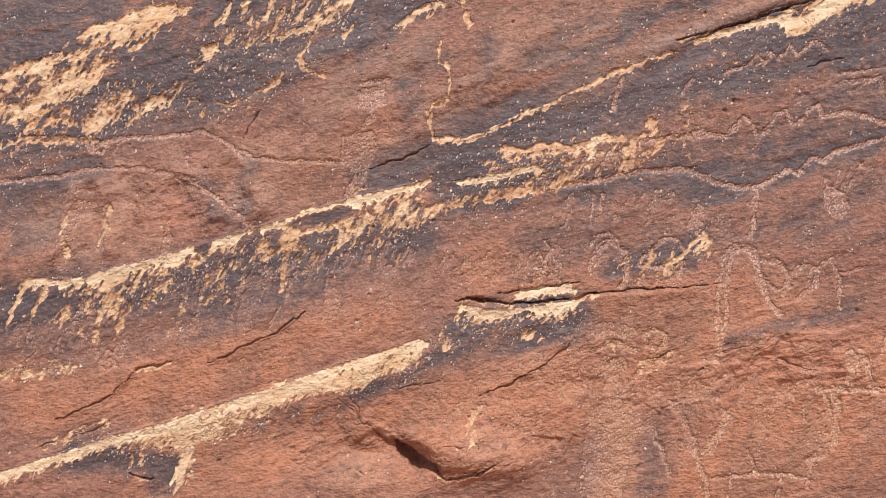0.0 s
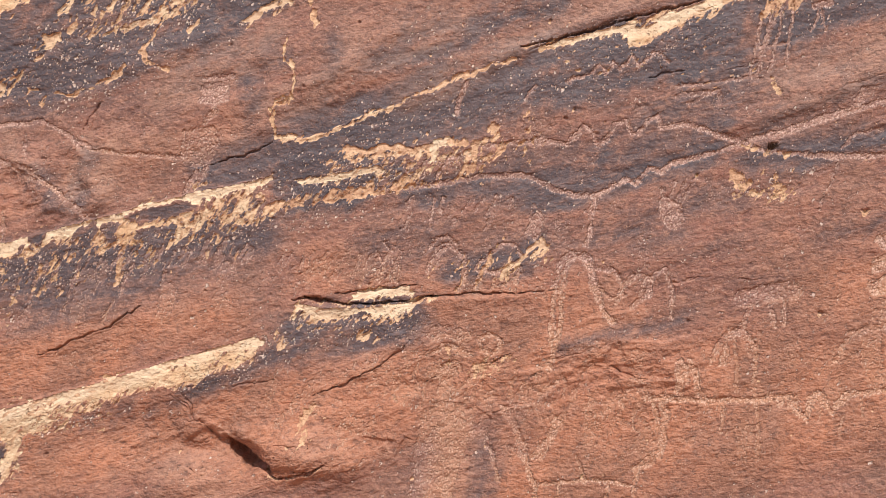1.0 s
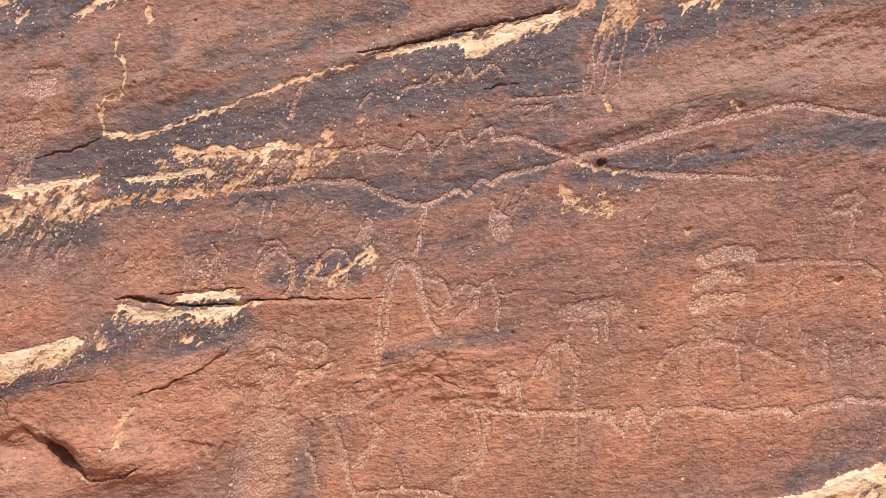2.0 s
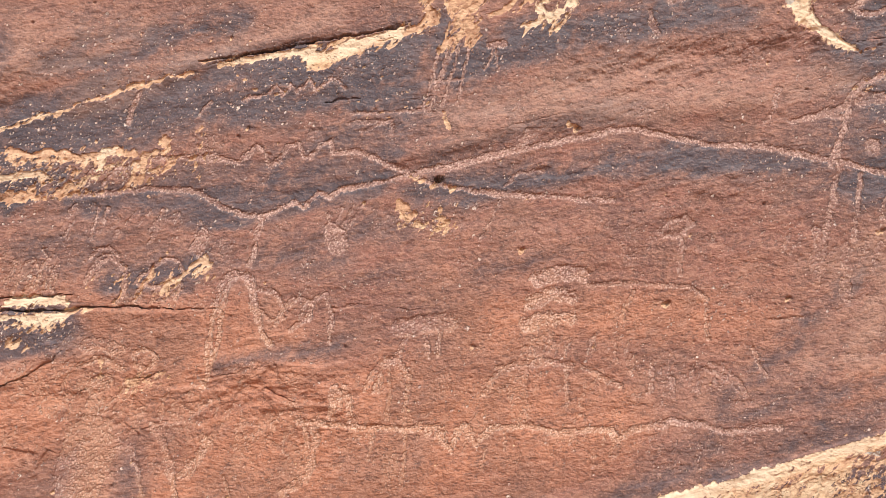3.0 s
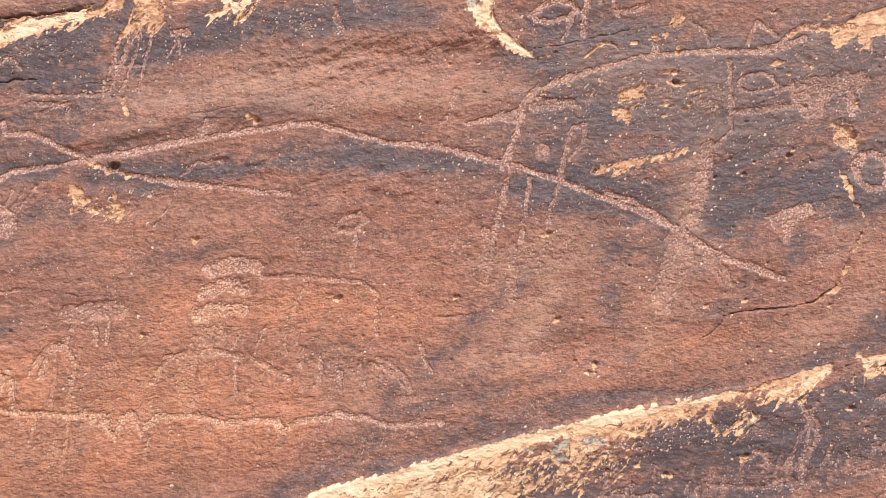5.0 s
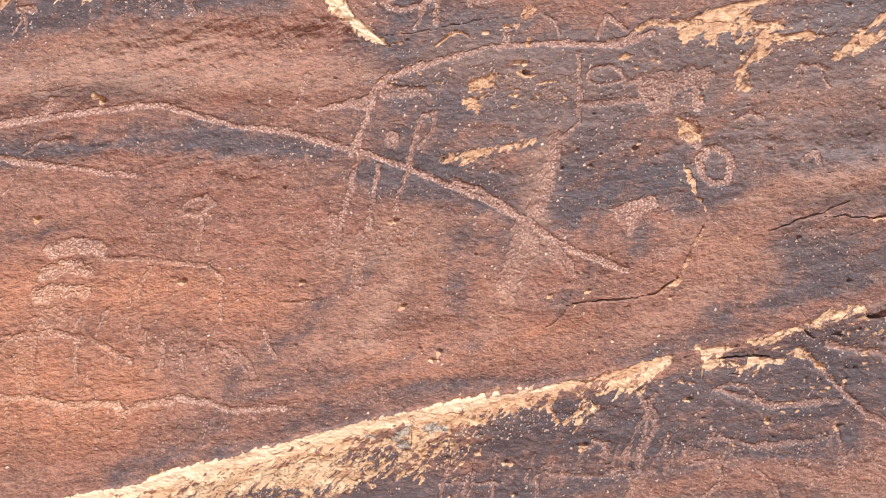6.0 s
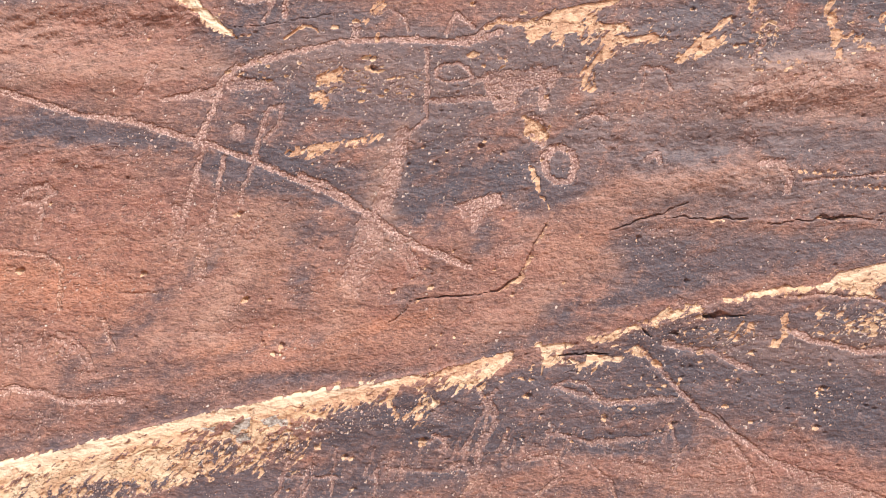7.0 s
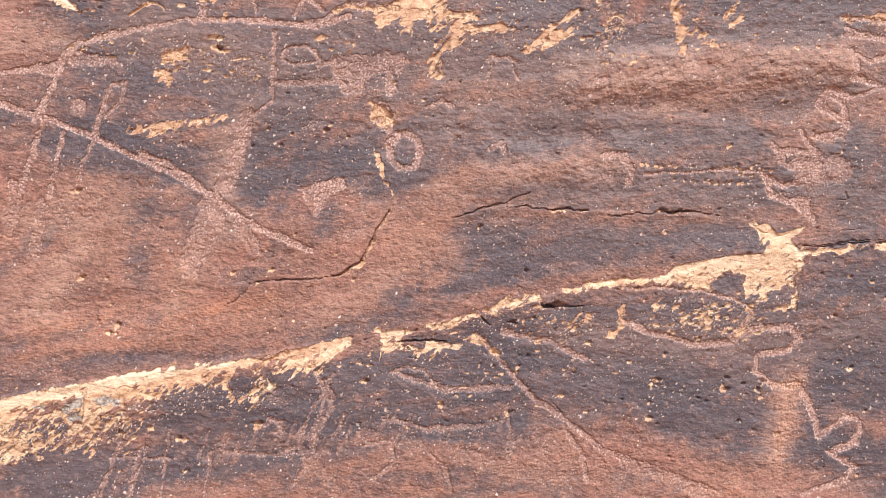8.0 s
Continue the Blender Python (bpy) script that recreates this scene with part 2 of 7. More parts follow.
WP, WQ = 0.007 * rough(0.03, 3, shift=3), 0.007 * rough(0.03, 3, shift=11)
BP, BQ = 0.07 * rough(0.12, 5, 16, 4, shift=21), 0.05 * rough(0.10, 5, 16, 4, shift=31)
TORN = 0.55 * rough(0.017, 4, 58, 3.2, shift=41, gain=0.65) + 0.42 * rough(0.055, 4, 18, 2.5, shift=51) + 0.34 * rough(0.009, 2, 62, 1.8, shift=61)
HANG = 0.035 * np.clip(rough(0.011, 3, 62, 12.0, shift=191) * 1.6, 0, 1) * (0.5 + np.clip(rough(0.10, 2, shift=201), -0.5, 0.5))
WEAR = np.clip(0.88 + 0.75 * rough(0.05, 3, shift=241), 0.4, 1.1)  # how well each stretch of a figure has lasted
CHIPS = 0.75 * rough(0.010, 3, 60, 1.8, shift=141) + 0.45 * rough(0.03, 3, 70, 2.0, shift=151)

height = np.zeros(SHAPE)  # how far the rock stands out
bare = np.full(SHAPE, -1.0)
chips = np.full(SHAPE, -1.0)
cut = np.full(SHAPE, -1.0)  # how deep inside a pecked figure, in units of 12 mm from its rim
peck, varnish, warm, dust, ochre, fleck, rugged, strewn, crest = (np.zeros(SHAPE) for _ in range(9))
dice = np.random.default_rng(23)
owner = np.zeros(SHAPE, np.int32)
parts = [("", "")]


def window(pts, pad):
    a = np.array(pts)
    lo, hi = a.min(0) - pad, a.max(0) + pad
    i0, i1 = np.searchsorted(ps, (lo[0], hi[0]))
    slant = SHEAR * np.clip([lo[0], hi[0]], -1.5, 6.0)
    j0, j1 = np.searchsorted(qs, (lo[1] - slant.max(), hi[1] - slant.min()))
    return (slice(max(j0 - 1, 0), j1 + 1), slice(max(i0 - 1, 0), i1 + 1))


def reach(pts, win, dp=0.0, dq=0.0):
    """Distance to a line of points, and on which side of it (positive: to the right of its way)."""
    x, y = P[win] + dp, Q[win] + dq
    best, side = np.full(x.shape, 1e9), np.zeros(x.shape)
    for (ax, ay), (bx, by) in zip(pts[:-1], pts[1:]):
        ex, ey = bx - ax, by - ay
        t = np.clip(((x - ax) * ex + (y - ay) * ey) / (ex * ex + ey * ey + 1e-12), 0, 1)
        d = np.hypot(x - ax - t * ex, y - ay - t * ey)
        near = d < best
        best = np.where(near, d, best)
        side = np.where(near, np.sign((x - ax) * ey - (y - ay) * ex), side)
    return best, side


def inside(pts, win, dp=0.0, dq=0.0):
    """Signed distance to an outline, negative inside."""
    x, y = P[win] + dp, Q[win] + dq
    loop = list(pts) + [pts[0]]
    odd = np.zeros(x.shape, bool)
    for (ax, ay), (bx, by) in zip(loop[:-1], loop[1:]):
        if ay != by:
            odd ^= ((ay > y) != (by > y)) & (x < (bx - ax) * (y - ay) / (by - ay) + ax)
    d, _ = reach(loop, win, dp, dq)
    return np.where(odd, -d, d)


def ease(v):
    v = np.clip(v, 0, 1)
    return v * v * (3 - 2 * v)


def claim(win, where, name, label):
    parts.append((name, label))
    view = owner[win]
    view[where] = len(parts) - 1


def patch(label, level, pts, tone=0.0):
    """A patch where the skin has flaked off the pale stone."""
    win = window(pts, 0.10)
    wobble = 0.5 if level > 0.6 else 1.5
    d = inside(pts, win, WP[win] * wobble, WQ[win] * wobble)
    if level < 0.7:  # ragged tongues hang from the lower edge
        d = np.minimum(d, inside(pts, win, 0.45 * HANG[win], 0.89 * HANG[win]))
    value = 0.25 + np.where(d > 0, -26 * d, (level - (0.30 if level < 0.7 else 0.1)) * ease(-d / 0.020))
    # the upper edge is a clean break
    over, under = inside(pts, win, 0, 0.018), inside(pts, win, 0, -0.018)
    crisp = 0.45 if level > 0.6 else 0.35 if level > 0.39 else 0.12
    if level > 0.39:
        crown = inside(pts, win, 0, 0.030)
        crest[win] = np.maximum(crest[win], np.where(d < 0.01, ease(crown / 0.03 + 0.6), 0))
    value = value + np.where((d < 0) & (over > 0), crisp, 0) - np.where((d > 0) & (under < 0), crisp, 0)
    bare[win] = np.maximum(bare[win], value)
    ochre[win] = np.where(d < 0.012, tone, ochre[win])
    claim(win, (d < 0) & (value + TORN[win] > 0.25), "bare_patch", label)


def streak(label, width, level, pts, tone=0.0):
    """A flaked line; without a label a mere scatter of chips."""
    win = window(pts, 0.08 + width / 2)
    wobble = 2.0 if level < 0.9 else 0.5
    d, _ = reach(pts, win, WP[win] * wobble, WQ[win] * wobble)
    d = d - width / 2 * (1 + (0.8 if level < 0.9 else 0.2) * TORN[win])
    if not label:
        fade = np.where(d > 0, 9 * d, 0)
        fleck[win] = np.maximum(fleck[win], np.clip((level + 0.25) * 1.5 - 3 * fade, 0, 0.55))
        if level > 0.01:
            chips[win] = np.maximum(chips[win], level - fade)
    else:
        bare[win] = np.maximum(bare[win], 0.25 + np.where(d > 0, (-60 if width > 0.018 else -130) * d, (level - 0.24) * ease(-d / (0.3 * width))))
        ochre[win] = np.where(d < 0.010, tone, ochre[win])
        claim(win, d < 0.001, "bare_streak", label)


def carve(win, depth_in, strength):
    """Peck the skin away where depth_in, the distance inside the rim, is positive."""
    cut[win] = np.maximum(cut[win], np.clip(0.5 + depth_in / 0.012, -1, 2))
    peck[win] = np.maximum(peck[win], strength * np.clip((depth_in + 0.001) / 0.006 + 1.0, 0, 1))


def fill(label, strength, pts):
    """A figure pecked out over its whole body."""
    win = window(pts, 0.04)
    d = inside(pts, win, WP[win] * 0.9, WQ[win] * 0.9)
    carve(win, -d, strength)
    claim(win, d < 0, "petroglyph", label)


def glyph(label, width, strength, pts):
    """A figure pecked through the dark skin."""
    width *= 1.12 if width < 0.016 else 1.0
    win = window(pts, 0.03 + width)
    d, _ = reach(pts, win, WP[win], WQ[win])
    d = d + width * (0.04 - 0.30 * TORN[win])
    carve(win, width / 2 * (0.85 + 0.25 * WEAR[win]) - d, strength * (0.55 + 0.6 * WEAR[win]))
    claim(win, d < width / 2, "petroglyph", label)


def island(pts):
    """A remnant of the dark skin standing in the bare stone."""
    win = window(pts, 0.03)
    d = inside(pts, win, WP[win], WQ[win])
    bare[win] = np.minimum(bare[win], 50 * d - 0.35)
    varnish[win] = np.maximum(varnish[win], 0.95 * ease(0.5 - d / 0.01))
    claim(win, d < -0.004, "varnish_island", "dark varnish remnant in bare stone")


def shards(count, length, turn, width, pts):
    """Short pale chips strewn along a line."""
    for _ in range(count):
        k = dice.integers(len(pts) - 1)
        u, size = dice.random(), length * dice.uniform(0.4, 1.3)
        x = pts[k][0] + u * (pts[k + 1][0] - pts[k][0]) + dice.normal(0, width / 2)
        y = pts[k][1] + u * (pts[k + 1][1] - pts[k][1]) + dice.normal(0, width / 2)
        a = radians(turn + dice.normal(0, 14))
        ends = [(x, y), (x + 0.8 * size * math.cos(a), y + 0.8 * size * math.sin(a))]
        win = window(ends, 0.02)
        d, _side = reach(ends, win, WP[win] * 0.7, WQ[win] * 0.7)
        bare[win] = np.maximum(bare[win], 0.40 + 0.2 * dice.random() - 130 * d)
        ochre[win] = np.where(d < 0.004, dice.choice([0.2, 0.6, 0.9]), ochre[win])


def drips(count, length, turn, width, strength, pts):
    """Faint scraped runs hanging from a line."""
    for _ in range(count):
        k = dice.integers(len(pts) - 1)
        u, size, a = dice.random(), length * dice.uniform(0.4, 1.3), radians(turn + dice.normal(0, 5))
        x, y = (pts[k][i] + u * (pts[k + 1][i] - pts[k][i]) for i in (0, 1))
        y -= abs(dice.normal(0, 0.04))
        ends = [(x, y), (x - size * math.cos(a), y - size * math.sin(a))]
        win = window(ends, 0.03)
        d, _side = reach(ends, win, WP[win], WQ[win])
        carve(win, width * (0.5 + 0.5 * TORN[win]) * dice.uniform(0.5, 1.2) - d, strength * dice.uniform(0.6, 1.2))


def fade(sheet, width, strength, pts):
    """Thin a stain away along a line."""
    win = window(pts, width * 0.5 + 0.16)
    d, _ = reach(pts, win, BP[win] * 0.6, BQ[win] * 0.6)
    sheet[win] *= 1 - strength * ease((width * 0.5 + 0.04 - d) / (0.06 + 0.4 * width))


def crack(width, depth, pts):
    """An open crack, wider in the middle than at its ends."""
    win = window(pts, 0.05)
    d, side = reach(pts, win, WP[win] * 1.3, WQ[win] * 1.3)
    (ax, ay), (bx, by) = pts[0], pts[-1]
    along = np.clip(((P[win] - ax) * (bx - ax) + (Q[win] - ay) * (by - ay)) / ((bx - ax) ** 2 + (by - ay) ** 2), 0, 1)
    w = width * 0.24 * np.clip(1 + 1.6 * TORN[win], 0.25, 2.0) * (0.40 + 0.6 * np.sin(math.pi * np.clip(along, 0.06, 0.94)))
    # steep under the upper lip, slanting out below
    slope = np.where(side * np.sign(bx - ax) < 0, 0.25, 0.75) * w + 0.0012
    cut = 0.62 * depth * ease((w - d) / slope + 0.5)
    height[win] = np.minimum(height[win], height[win] - cut)
    if width > 0.011:  # a pale lip below: the sunlit lower face put into the colour
        below = (side * np.sign(bx - ax) > 0) & (d > 0.5 * w)
        bare[win] = np.maximum(bare[win], np.where(below, 0.26 - 45 * np.abs(d - w - 0.002), -1))
        ochre[win] = np.where(below & (d < w + 0.008) & (bare[win] < 0.27), 0.8, ochre[win])
    if width > 0.006:
        claim(win, d < w, "crack", "dark crack or shadow groove in the rock")


def hollow(depth, pts):
    """A cave-like pocket with a sharp roof."""
    win = window(pts, 0.06)
    d = inside(pts, win, WP[win] * 1.5, WQ[win] * 1.5)
    under = inside(pts, win, WP[win] * 1.5, WQ[win] * 1.5 - 0.012)
    height[win] -= depth * ease(-d / 0.010 + 0.3) * ease(0.55 - np.minimum(under, 0) / 0.02)
    claim(win, d < 0, "pocket", "dark shaded pocket under a rock lip")


def ledge(rise, run, pts):
    """A step in the face: one side stands proud and dies away."""
    win = window(pts, run * 2.5)
    d, side = reach(pts, win, WP[win], WQ[win])
    s = d * side
    (ax, ay), (bx, by) = pts[0], pts[-1]
    length = math.hypot(bx - ax, by - ay)
    along = ((P[win] - ax) * (bx - ax) + (Q[win] - ay) * (by - ay)) / length**2
    ends = ease(along / 0.12) * ease((1 - along) / 0.12)
    sign = 1 if rise > 0 else -1
    height[win] += abs(rise) * ease(sign * s / 0.008 + 0.5) * np.exp(-d / run * 1.2) * ease((run * 2.4 - d) / run) * ends


def swell(width, rise, pts):
    """A broad hump or hollow."""
    win = window(pts, width * 1.4)
    d, _ = reach(pts, win, BP[win] * 0.4, BQ[win] * 0.4)
    height[win] += rise * np.exp(-((d / (width * 0.55)) ** 2)) * ease((width * 1.4 - d) / (width * 0.4))


def tint(sheet, width, strength, pts):
    """A broad stain with frayed borders."""
    win = window(pts, width * 0.5 + 0.16)
    d, _ = reach(pts, win, BP[win], BQ[win])
    sheet[win] = np.maximum(sheet[win], strength * ease((width * 0.5 + 0.05 - d) / (0.07 + 0.4 * width)))


def pits(radius, pts, lit_chip=True, deep=1.1):
    """Small weathered holes; the pale lower lip paints in chipped stone and sunlit rim."""
    for x, y in pts:
        win = window([(x, y)], radius * 4)
        dx, dy = P[win] + WP[win] * 0.8 - x, Q[win] + WQ[win] * 0.8 - y
        d = np.hypot(dx, dy * 1.25)
        height[win] -= deep * radius * ease((radius - d) / (0.7 * radius) + 0.2)
        if lit_chip:
            lip = np.hypot(dx + 0.7 * radius, dy + 0.7 * radius)
            bare[win] = np.maximum(bare[win], 0.42 - lip / radius * 0.40)
            ochre[win] = np.where(lip < 2 * radius, 0.75, ochre[win])


# ---- stains ----
tint(varnish, 0.326, 0.95, [(-1.192, 0.342), (-0.884, 0.431), (-0.55, 0.555), (-0.124, 0.696), (0.048, 0.784)])
tint(varnish, 0.240, 1, [(-1.231, 0.698), (-0.888, 0.774)])
tint(varnish, 0.120, 0.75, [(-1.156, 0.123), (-1.029, 0.208), (-0.882, 0.26)])
tint(varnish, 0.206, 0.95, [(-1.151, -0.178), (-0.877, -0.13), (-0.546, -0.063), (-0.208, 0.005), (0.082, 0.091)])
tint(varnish, 0.154, 0.5, [(-0.958, -0.196), (-0.461, -0.131), (-0.037, -0.012)])
tint(varnish, 0.257, 1, [(0.22, 0.289), (0.39, 0.331), (0.561, 0.399), (0.898, 0.517), (1.227, 0.605), (1.495, 0.658)])
tint(varnish, 0.120, 0.9, [(0.151, 0.297), (0.048, 0.246), (-0.054, 0.229)])
tint(varnish, 0.137, 0.9, [(0.202, 0.177), (0.39, 0.194), (0.56, 0.245)])
tint(varnish, 0.069, 0.75, [(0.977, 0.208), (1.223, 0.274), (1.491, 0.363)])
tint(varnish, 0.188, 0.4, [(1.058, 0.089), (1.381, 0.138)])
tint(varnish, 0.120, 0.95, [(0.252, -0.234), (0.422, -0.208), (0.574, -0.183)])
tint(varnish, 0.077, 0.75, [(-0.054, -0.429), (0.116, -0.37), (0.235, -0.285)])
tint(varnish, 0.079, 0.95, [(-0.903, -0.605), (-0.756, -0.608), (-0.607, -0.652)])
tint(varnish, 0.103, 0.7, [(0.726, -0.046), (0.893, -0.012), (0.943, 0.039)])
tint(varnish, 0.045, 0.42, [(1.038, -0.257), (1.217, -0.197), (1.408, -0.146)])
tint(varnish, 0.103, 0.35, [(0.78, -0.57), (0.787, -0.687)])
tint(varnish, 0.077, 0.75, [(0.443, 0.573), (0.63, 0.623), (0.833, 0.724), (0.983, 0.773)])
tint(varnish, 0.137, 0.4, [(-1.07, -0.279), (-0.875, -0.247)])
tint(varnish, 0.103, 0.4, [(-0.375, -0.487), (-0.122, -0.454)])
tint(varnish, 0.186, 0.85, [(1.691, 0.702), (1.864, 0.811), (2.109, 0.892), (2.434, 0.999)])
tint(varnish, 0.102, 0.5, [(1.063, 0.537), (1.308, 0.551), (1.635, 0.609)])
tint(varnish, 0.061, 0.5, [(1.543, 0.391), (1.814, 0.51), (2.008, 0.585), (2.22, 0.644)])
tint(varnish, 0.102, 0.65, [(1.553, 0.306), (1.829, 0.374), (2.129, 0.461), (2.403, 0.493), (2.734, 0.496)])
tint(varnish, 0.558, 0.95, [(2.943, 0.863), (3.194, 0.752), (3.431, 0.726)])
tint(varnish, 0.203, 0.9, [(2.865, 0.494), (3.141, 0.474), (3.406, 0.454)])
tint(varnish, 0.169, 0.5, [(3.078, 0.297), (3.314, 0.308)])
tint(varnish, 0.061, 0.42, [(2.787, -0.139), (2.634, -0.243), (2.402, -0.391), (2.204, -0.537)])
tint(varnish, 0.044, 0.35, [(3.179, -0.003), (3.022, -0.04), (2.793, -0.189)])
tint(varnish, 0.044, 0.45, [(2.492, -0.447), (2.727, -0.333), (2.962, -0.243)])
tint(varnish, 0.061, 0.3, [(1.778, 0.093), (1.94, 0.138), (2.023, 0.139)])
tint(varnish, 0.504, 0.5, [(3.044, 0.595), (3.429, 0.73), (4.048, 0.983), (4.673, 1.181), (5.126, 1.34)])
tint(varnish, 0.252, 0.8, [(3.385, 0.528), (3.71, 0.561), (3.928, 0.729)])
tint(varnish, 0.202, 0.8, [(4.279, 0.626), (4.598, 0.674), (4.907, 0.755), (5.203, 0.867)])
tint(varnish, 0.185, 0.75, [(4.07, 0.408), (4.464, 0.507), (4.855, 0.587)])
tint(varnish, 0.050, 1, [(4.074, 0.751), (4.187, 0.769), (4.348, 0.79)])
tint(varnish, 0.101, 0.6, [(4.043, 0.281), (3.868, 0.158), (3.664, 0.013)])
tint(varnish, 0.202, 1, [(3.329, -0.292), (3.6, -0.172), (3.902, -0.025), (4.204, 0.123)])
tint(varnish, 0.403, 1, [(4.207, 0.106), (4.517, 0.205), (4.829, 0.27), (5.199, 0.417)])
tint(varnish, 0.336, 0.95, [(5.107, 0.501), (5.217, 0.783)])
tint(varnish, 0.336, 0.75, [(2.952, -0.582), (3.313, -0.38), (3.771, -0.207), (4.24, -0.077)])
tint(varnish, 0.252, 0.95, [(4.708, 0.038), (4.945, 0.054), (5.269, -0.012)])
tint(varnish, 0.151, 0.35, [(3.643, -0.403), (4.276, -0.276), (4.751, -0.211)])
tint(varnish, 0.044, 0.5, [(2.813, -0.271), (3.033, -0.179), (3.337, -0.077)])
tint(varnish, 0.288, 0.35, [(0.856, 0.256), (1.168, 0.345), (1.478, 0.521), (1.801, 0.629)])
tint(varnish, 0.840, 0.2, [(4.239, 0.846), (5.176, 1.035)])
tint(varnish, 0.274, 0.3, [(0.474, 0.005), (0.894, 0.09), (1.489, 0.204)])
tint(varnish, 0.067, 0.55, [(4.055, 0.492), (4.457, 0.549), (4.741, 0.599)])
tint(varnish, 0.203, 1, [(0.789, 0.534), (1.134, 0.623), (1.453, 0.733), (1.613, 0.797)])
tint(varnish, 0.705, 0.5, [(2.951, 0.661), (3.743, 0.831), (5.154, 1.171)])
tint(varnish, 0.336, 0.45, [(4.119, 0.593), (5.211, 0.817)])
tint(varnish, 0.154, 0.8, [(1.031, 0.6), (1.308, 0.612), (1.495, 0.658)])
tint(varnish, 0.103, 0.6, [(0.56, 0.21), (0.812, 0.226), (1.027, 0.191)])
tint(varnish, 0.120, 0.5, [(0.895, 0.26), (1.224, 0.342), (1.492, 0.439)])
tint(varnish, 0.554, 0.85, [(4.45, 0.122), (4.84, 0.203), (5.325, 0.307)])
tint(varnish, 0.151, 0.9, [(3.914, -0.092), (4.219, 0.039)])
tint(varnish, 0.188, 1, [(-1.164, 0.597), (-0.887, 0.619), (-0.585, 0.693), (-0.296, 0.783)])
tint(varnish, 0.154, 1, [(-1.198, 0.698), (-0.971, 0.738), (-0.805, 0.759)])
tint(varnish, 0.101, 0.9, [(2.477, -0.579), (2.627, -0.523), (2.844, -0.469), (3.027, -0.389)])
tint(warm, 0.103, 0.9, [(0.698, -0.419), (0.68, -0.588), (0.654, -0.755)])
tint(warm, 0.565, 1, [(0.968, -0.668), (1.213, -0.514), (1.529, -0.409)])
tint(warm, 0.642, 1, [(1.155, -0.501), (1.644, -0.391), (2.13, -0.278)])
tint(warm, 0.338, 0.8, [(1.784, -0.075), (2.271, 0.005), (2.593, -0.031)])
tint(warm, 0.203, 0.5, [(1.82, -0.376), (1.357, -0.577)])
tint(warm, 0.151, 0.45, [(2.87, -0.159), (3.172, -0.067), (3.467, 0.095)])
tint(warm, 0.257, 1, [(-1.036, -0.396), (-0.709, -0.383), (-0.291, -0.284)])
tint(warm, 0.101, 0.5, [(3.827, 0.376), (4.061, 0.459)])
tint(warm, 0.446, 1, [(-0.624, -0.618), (-0.121, -0.522), (0.387, -0.488)])
tint(warm, 0.223, 0.5, [(-1.123, 0.056), (-0.631, 0.125), (-0.294, 0.263), (0.048, 0.384)])
tint(warm, 0.558, 0.35, [(1.763, 0.092), (2.268, 0.051), (2.592, 0.126)])
tint(warm, 0.185, 0.4, [(2.73, 0.152), (3.04, 0.198), (3.303, 0.096)])
tint(warm, 0.185, 0.45, [(3.647, -0.419), (4.279, -0.293), (4.908, -0.194)])
tint(warm, 0.446, 0.9, [(0.217, -0.522), (0.724, -0.334), (1.217, -0.214)])
tint(warm, 0.257, 0.7, [(0.304, -0.046), (0.725, -0.148), (1.056, -0.114)])
tint(warm, 0.206, 0.8, [(-0.46, -0.25), (0.048, -0.183)])
tint(warm, 0.171, 0.8, [(-0.121, -0.69), (0.386, -0.59)])
tint(dust, 0.078, 0.7, [(1.867, 0.603), (2.198, 0.645), (2.527, 0.704), (2.768, 0.785)])
tint(dust, 0.152, 0.5, [(2.894, 0.232), (2.966, 0.327)])
tint(dust, 0.120, 0.5, [(0.151, 0.436), (0.254, 0.487), (0.392, 0.574)])
tint(dust, 0.069, 0.5, [(0.578, 0.486), (0.815, 0.612), (1.065, 0.72)])
tint(dust, 0.103, 0.4, [(-0.379, 0.297), (0.048, 0.349)])
tint(dust, 0.101, 0.6, [(4.227, 0.914), (4.621, 1.012), (5.004, 1.124)])
tint(dust, 0.084, 0.5, [(4.11, 0.644), (4.346, 0.71)])
tint(dust, 0.101, 0.4, [(3.741, 0.393), (3.913, 0.359)])
tint(dust, 0.079, 0.5, [(-0.848, 0.192), (-0.805, 0.056)])
tint(dust, 0.051, 0.6, [(1.68, 0.511), (1.973, 0.598), (2.301, 0.671)])
tint(dust, 0.077, 0.5, [(2.885, 0.252), (3.015, 0.33)])
tint(dust, 0.050, 0.4, [(3.275, 0.159), (3.376, 0.318)])
tint(dust, 0.067, 0.5, [(4.343, 1.009), (4.688, 1.096), (4.973, 1.118)])
tint(dust, 0.041, 0.5, [(0.81, 0.622), (1.04, 0.722), (1.275, 0.823)])
tint(dust, 0.051, 0.5, [(0.245, 0.442), (0.475, 0.568), (0.708, 0.713)])
tint(dust, 0.095, 0.6, [(1.675, 0.553), (1.884, 0.639), (2.126, 0.737), (2.288, 0.791)])
tint(dust, 0.086, 0.5, [(-0.192, 0.453), (-0.02, 0.557), (0.152, 0.662)])
tint(dust, 0.103, 0.4, [(-0.831, 0.175), (-0.714, 0.09)])
tint(dust, 0.118, 0.5, [(2.815, 0.203), (2.956, 0.3)])
tint(dust, 0.067, 0.5, [(3.225, 0.08), (3.325, 0.238), (3.334, 0.361)])
tint(dust, 0.067, 0.5, [(2.691, 0.203), (2.92, 0.224), (2.979, 0.268)])
tint(dust, 0.120, 0.4, [(0.689, -0.487), (0.671, -0.688)])
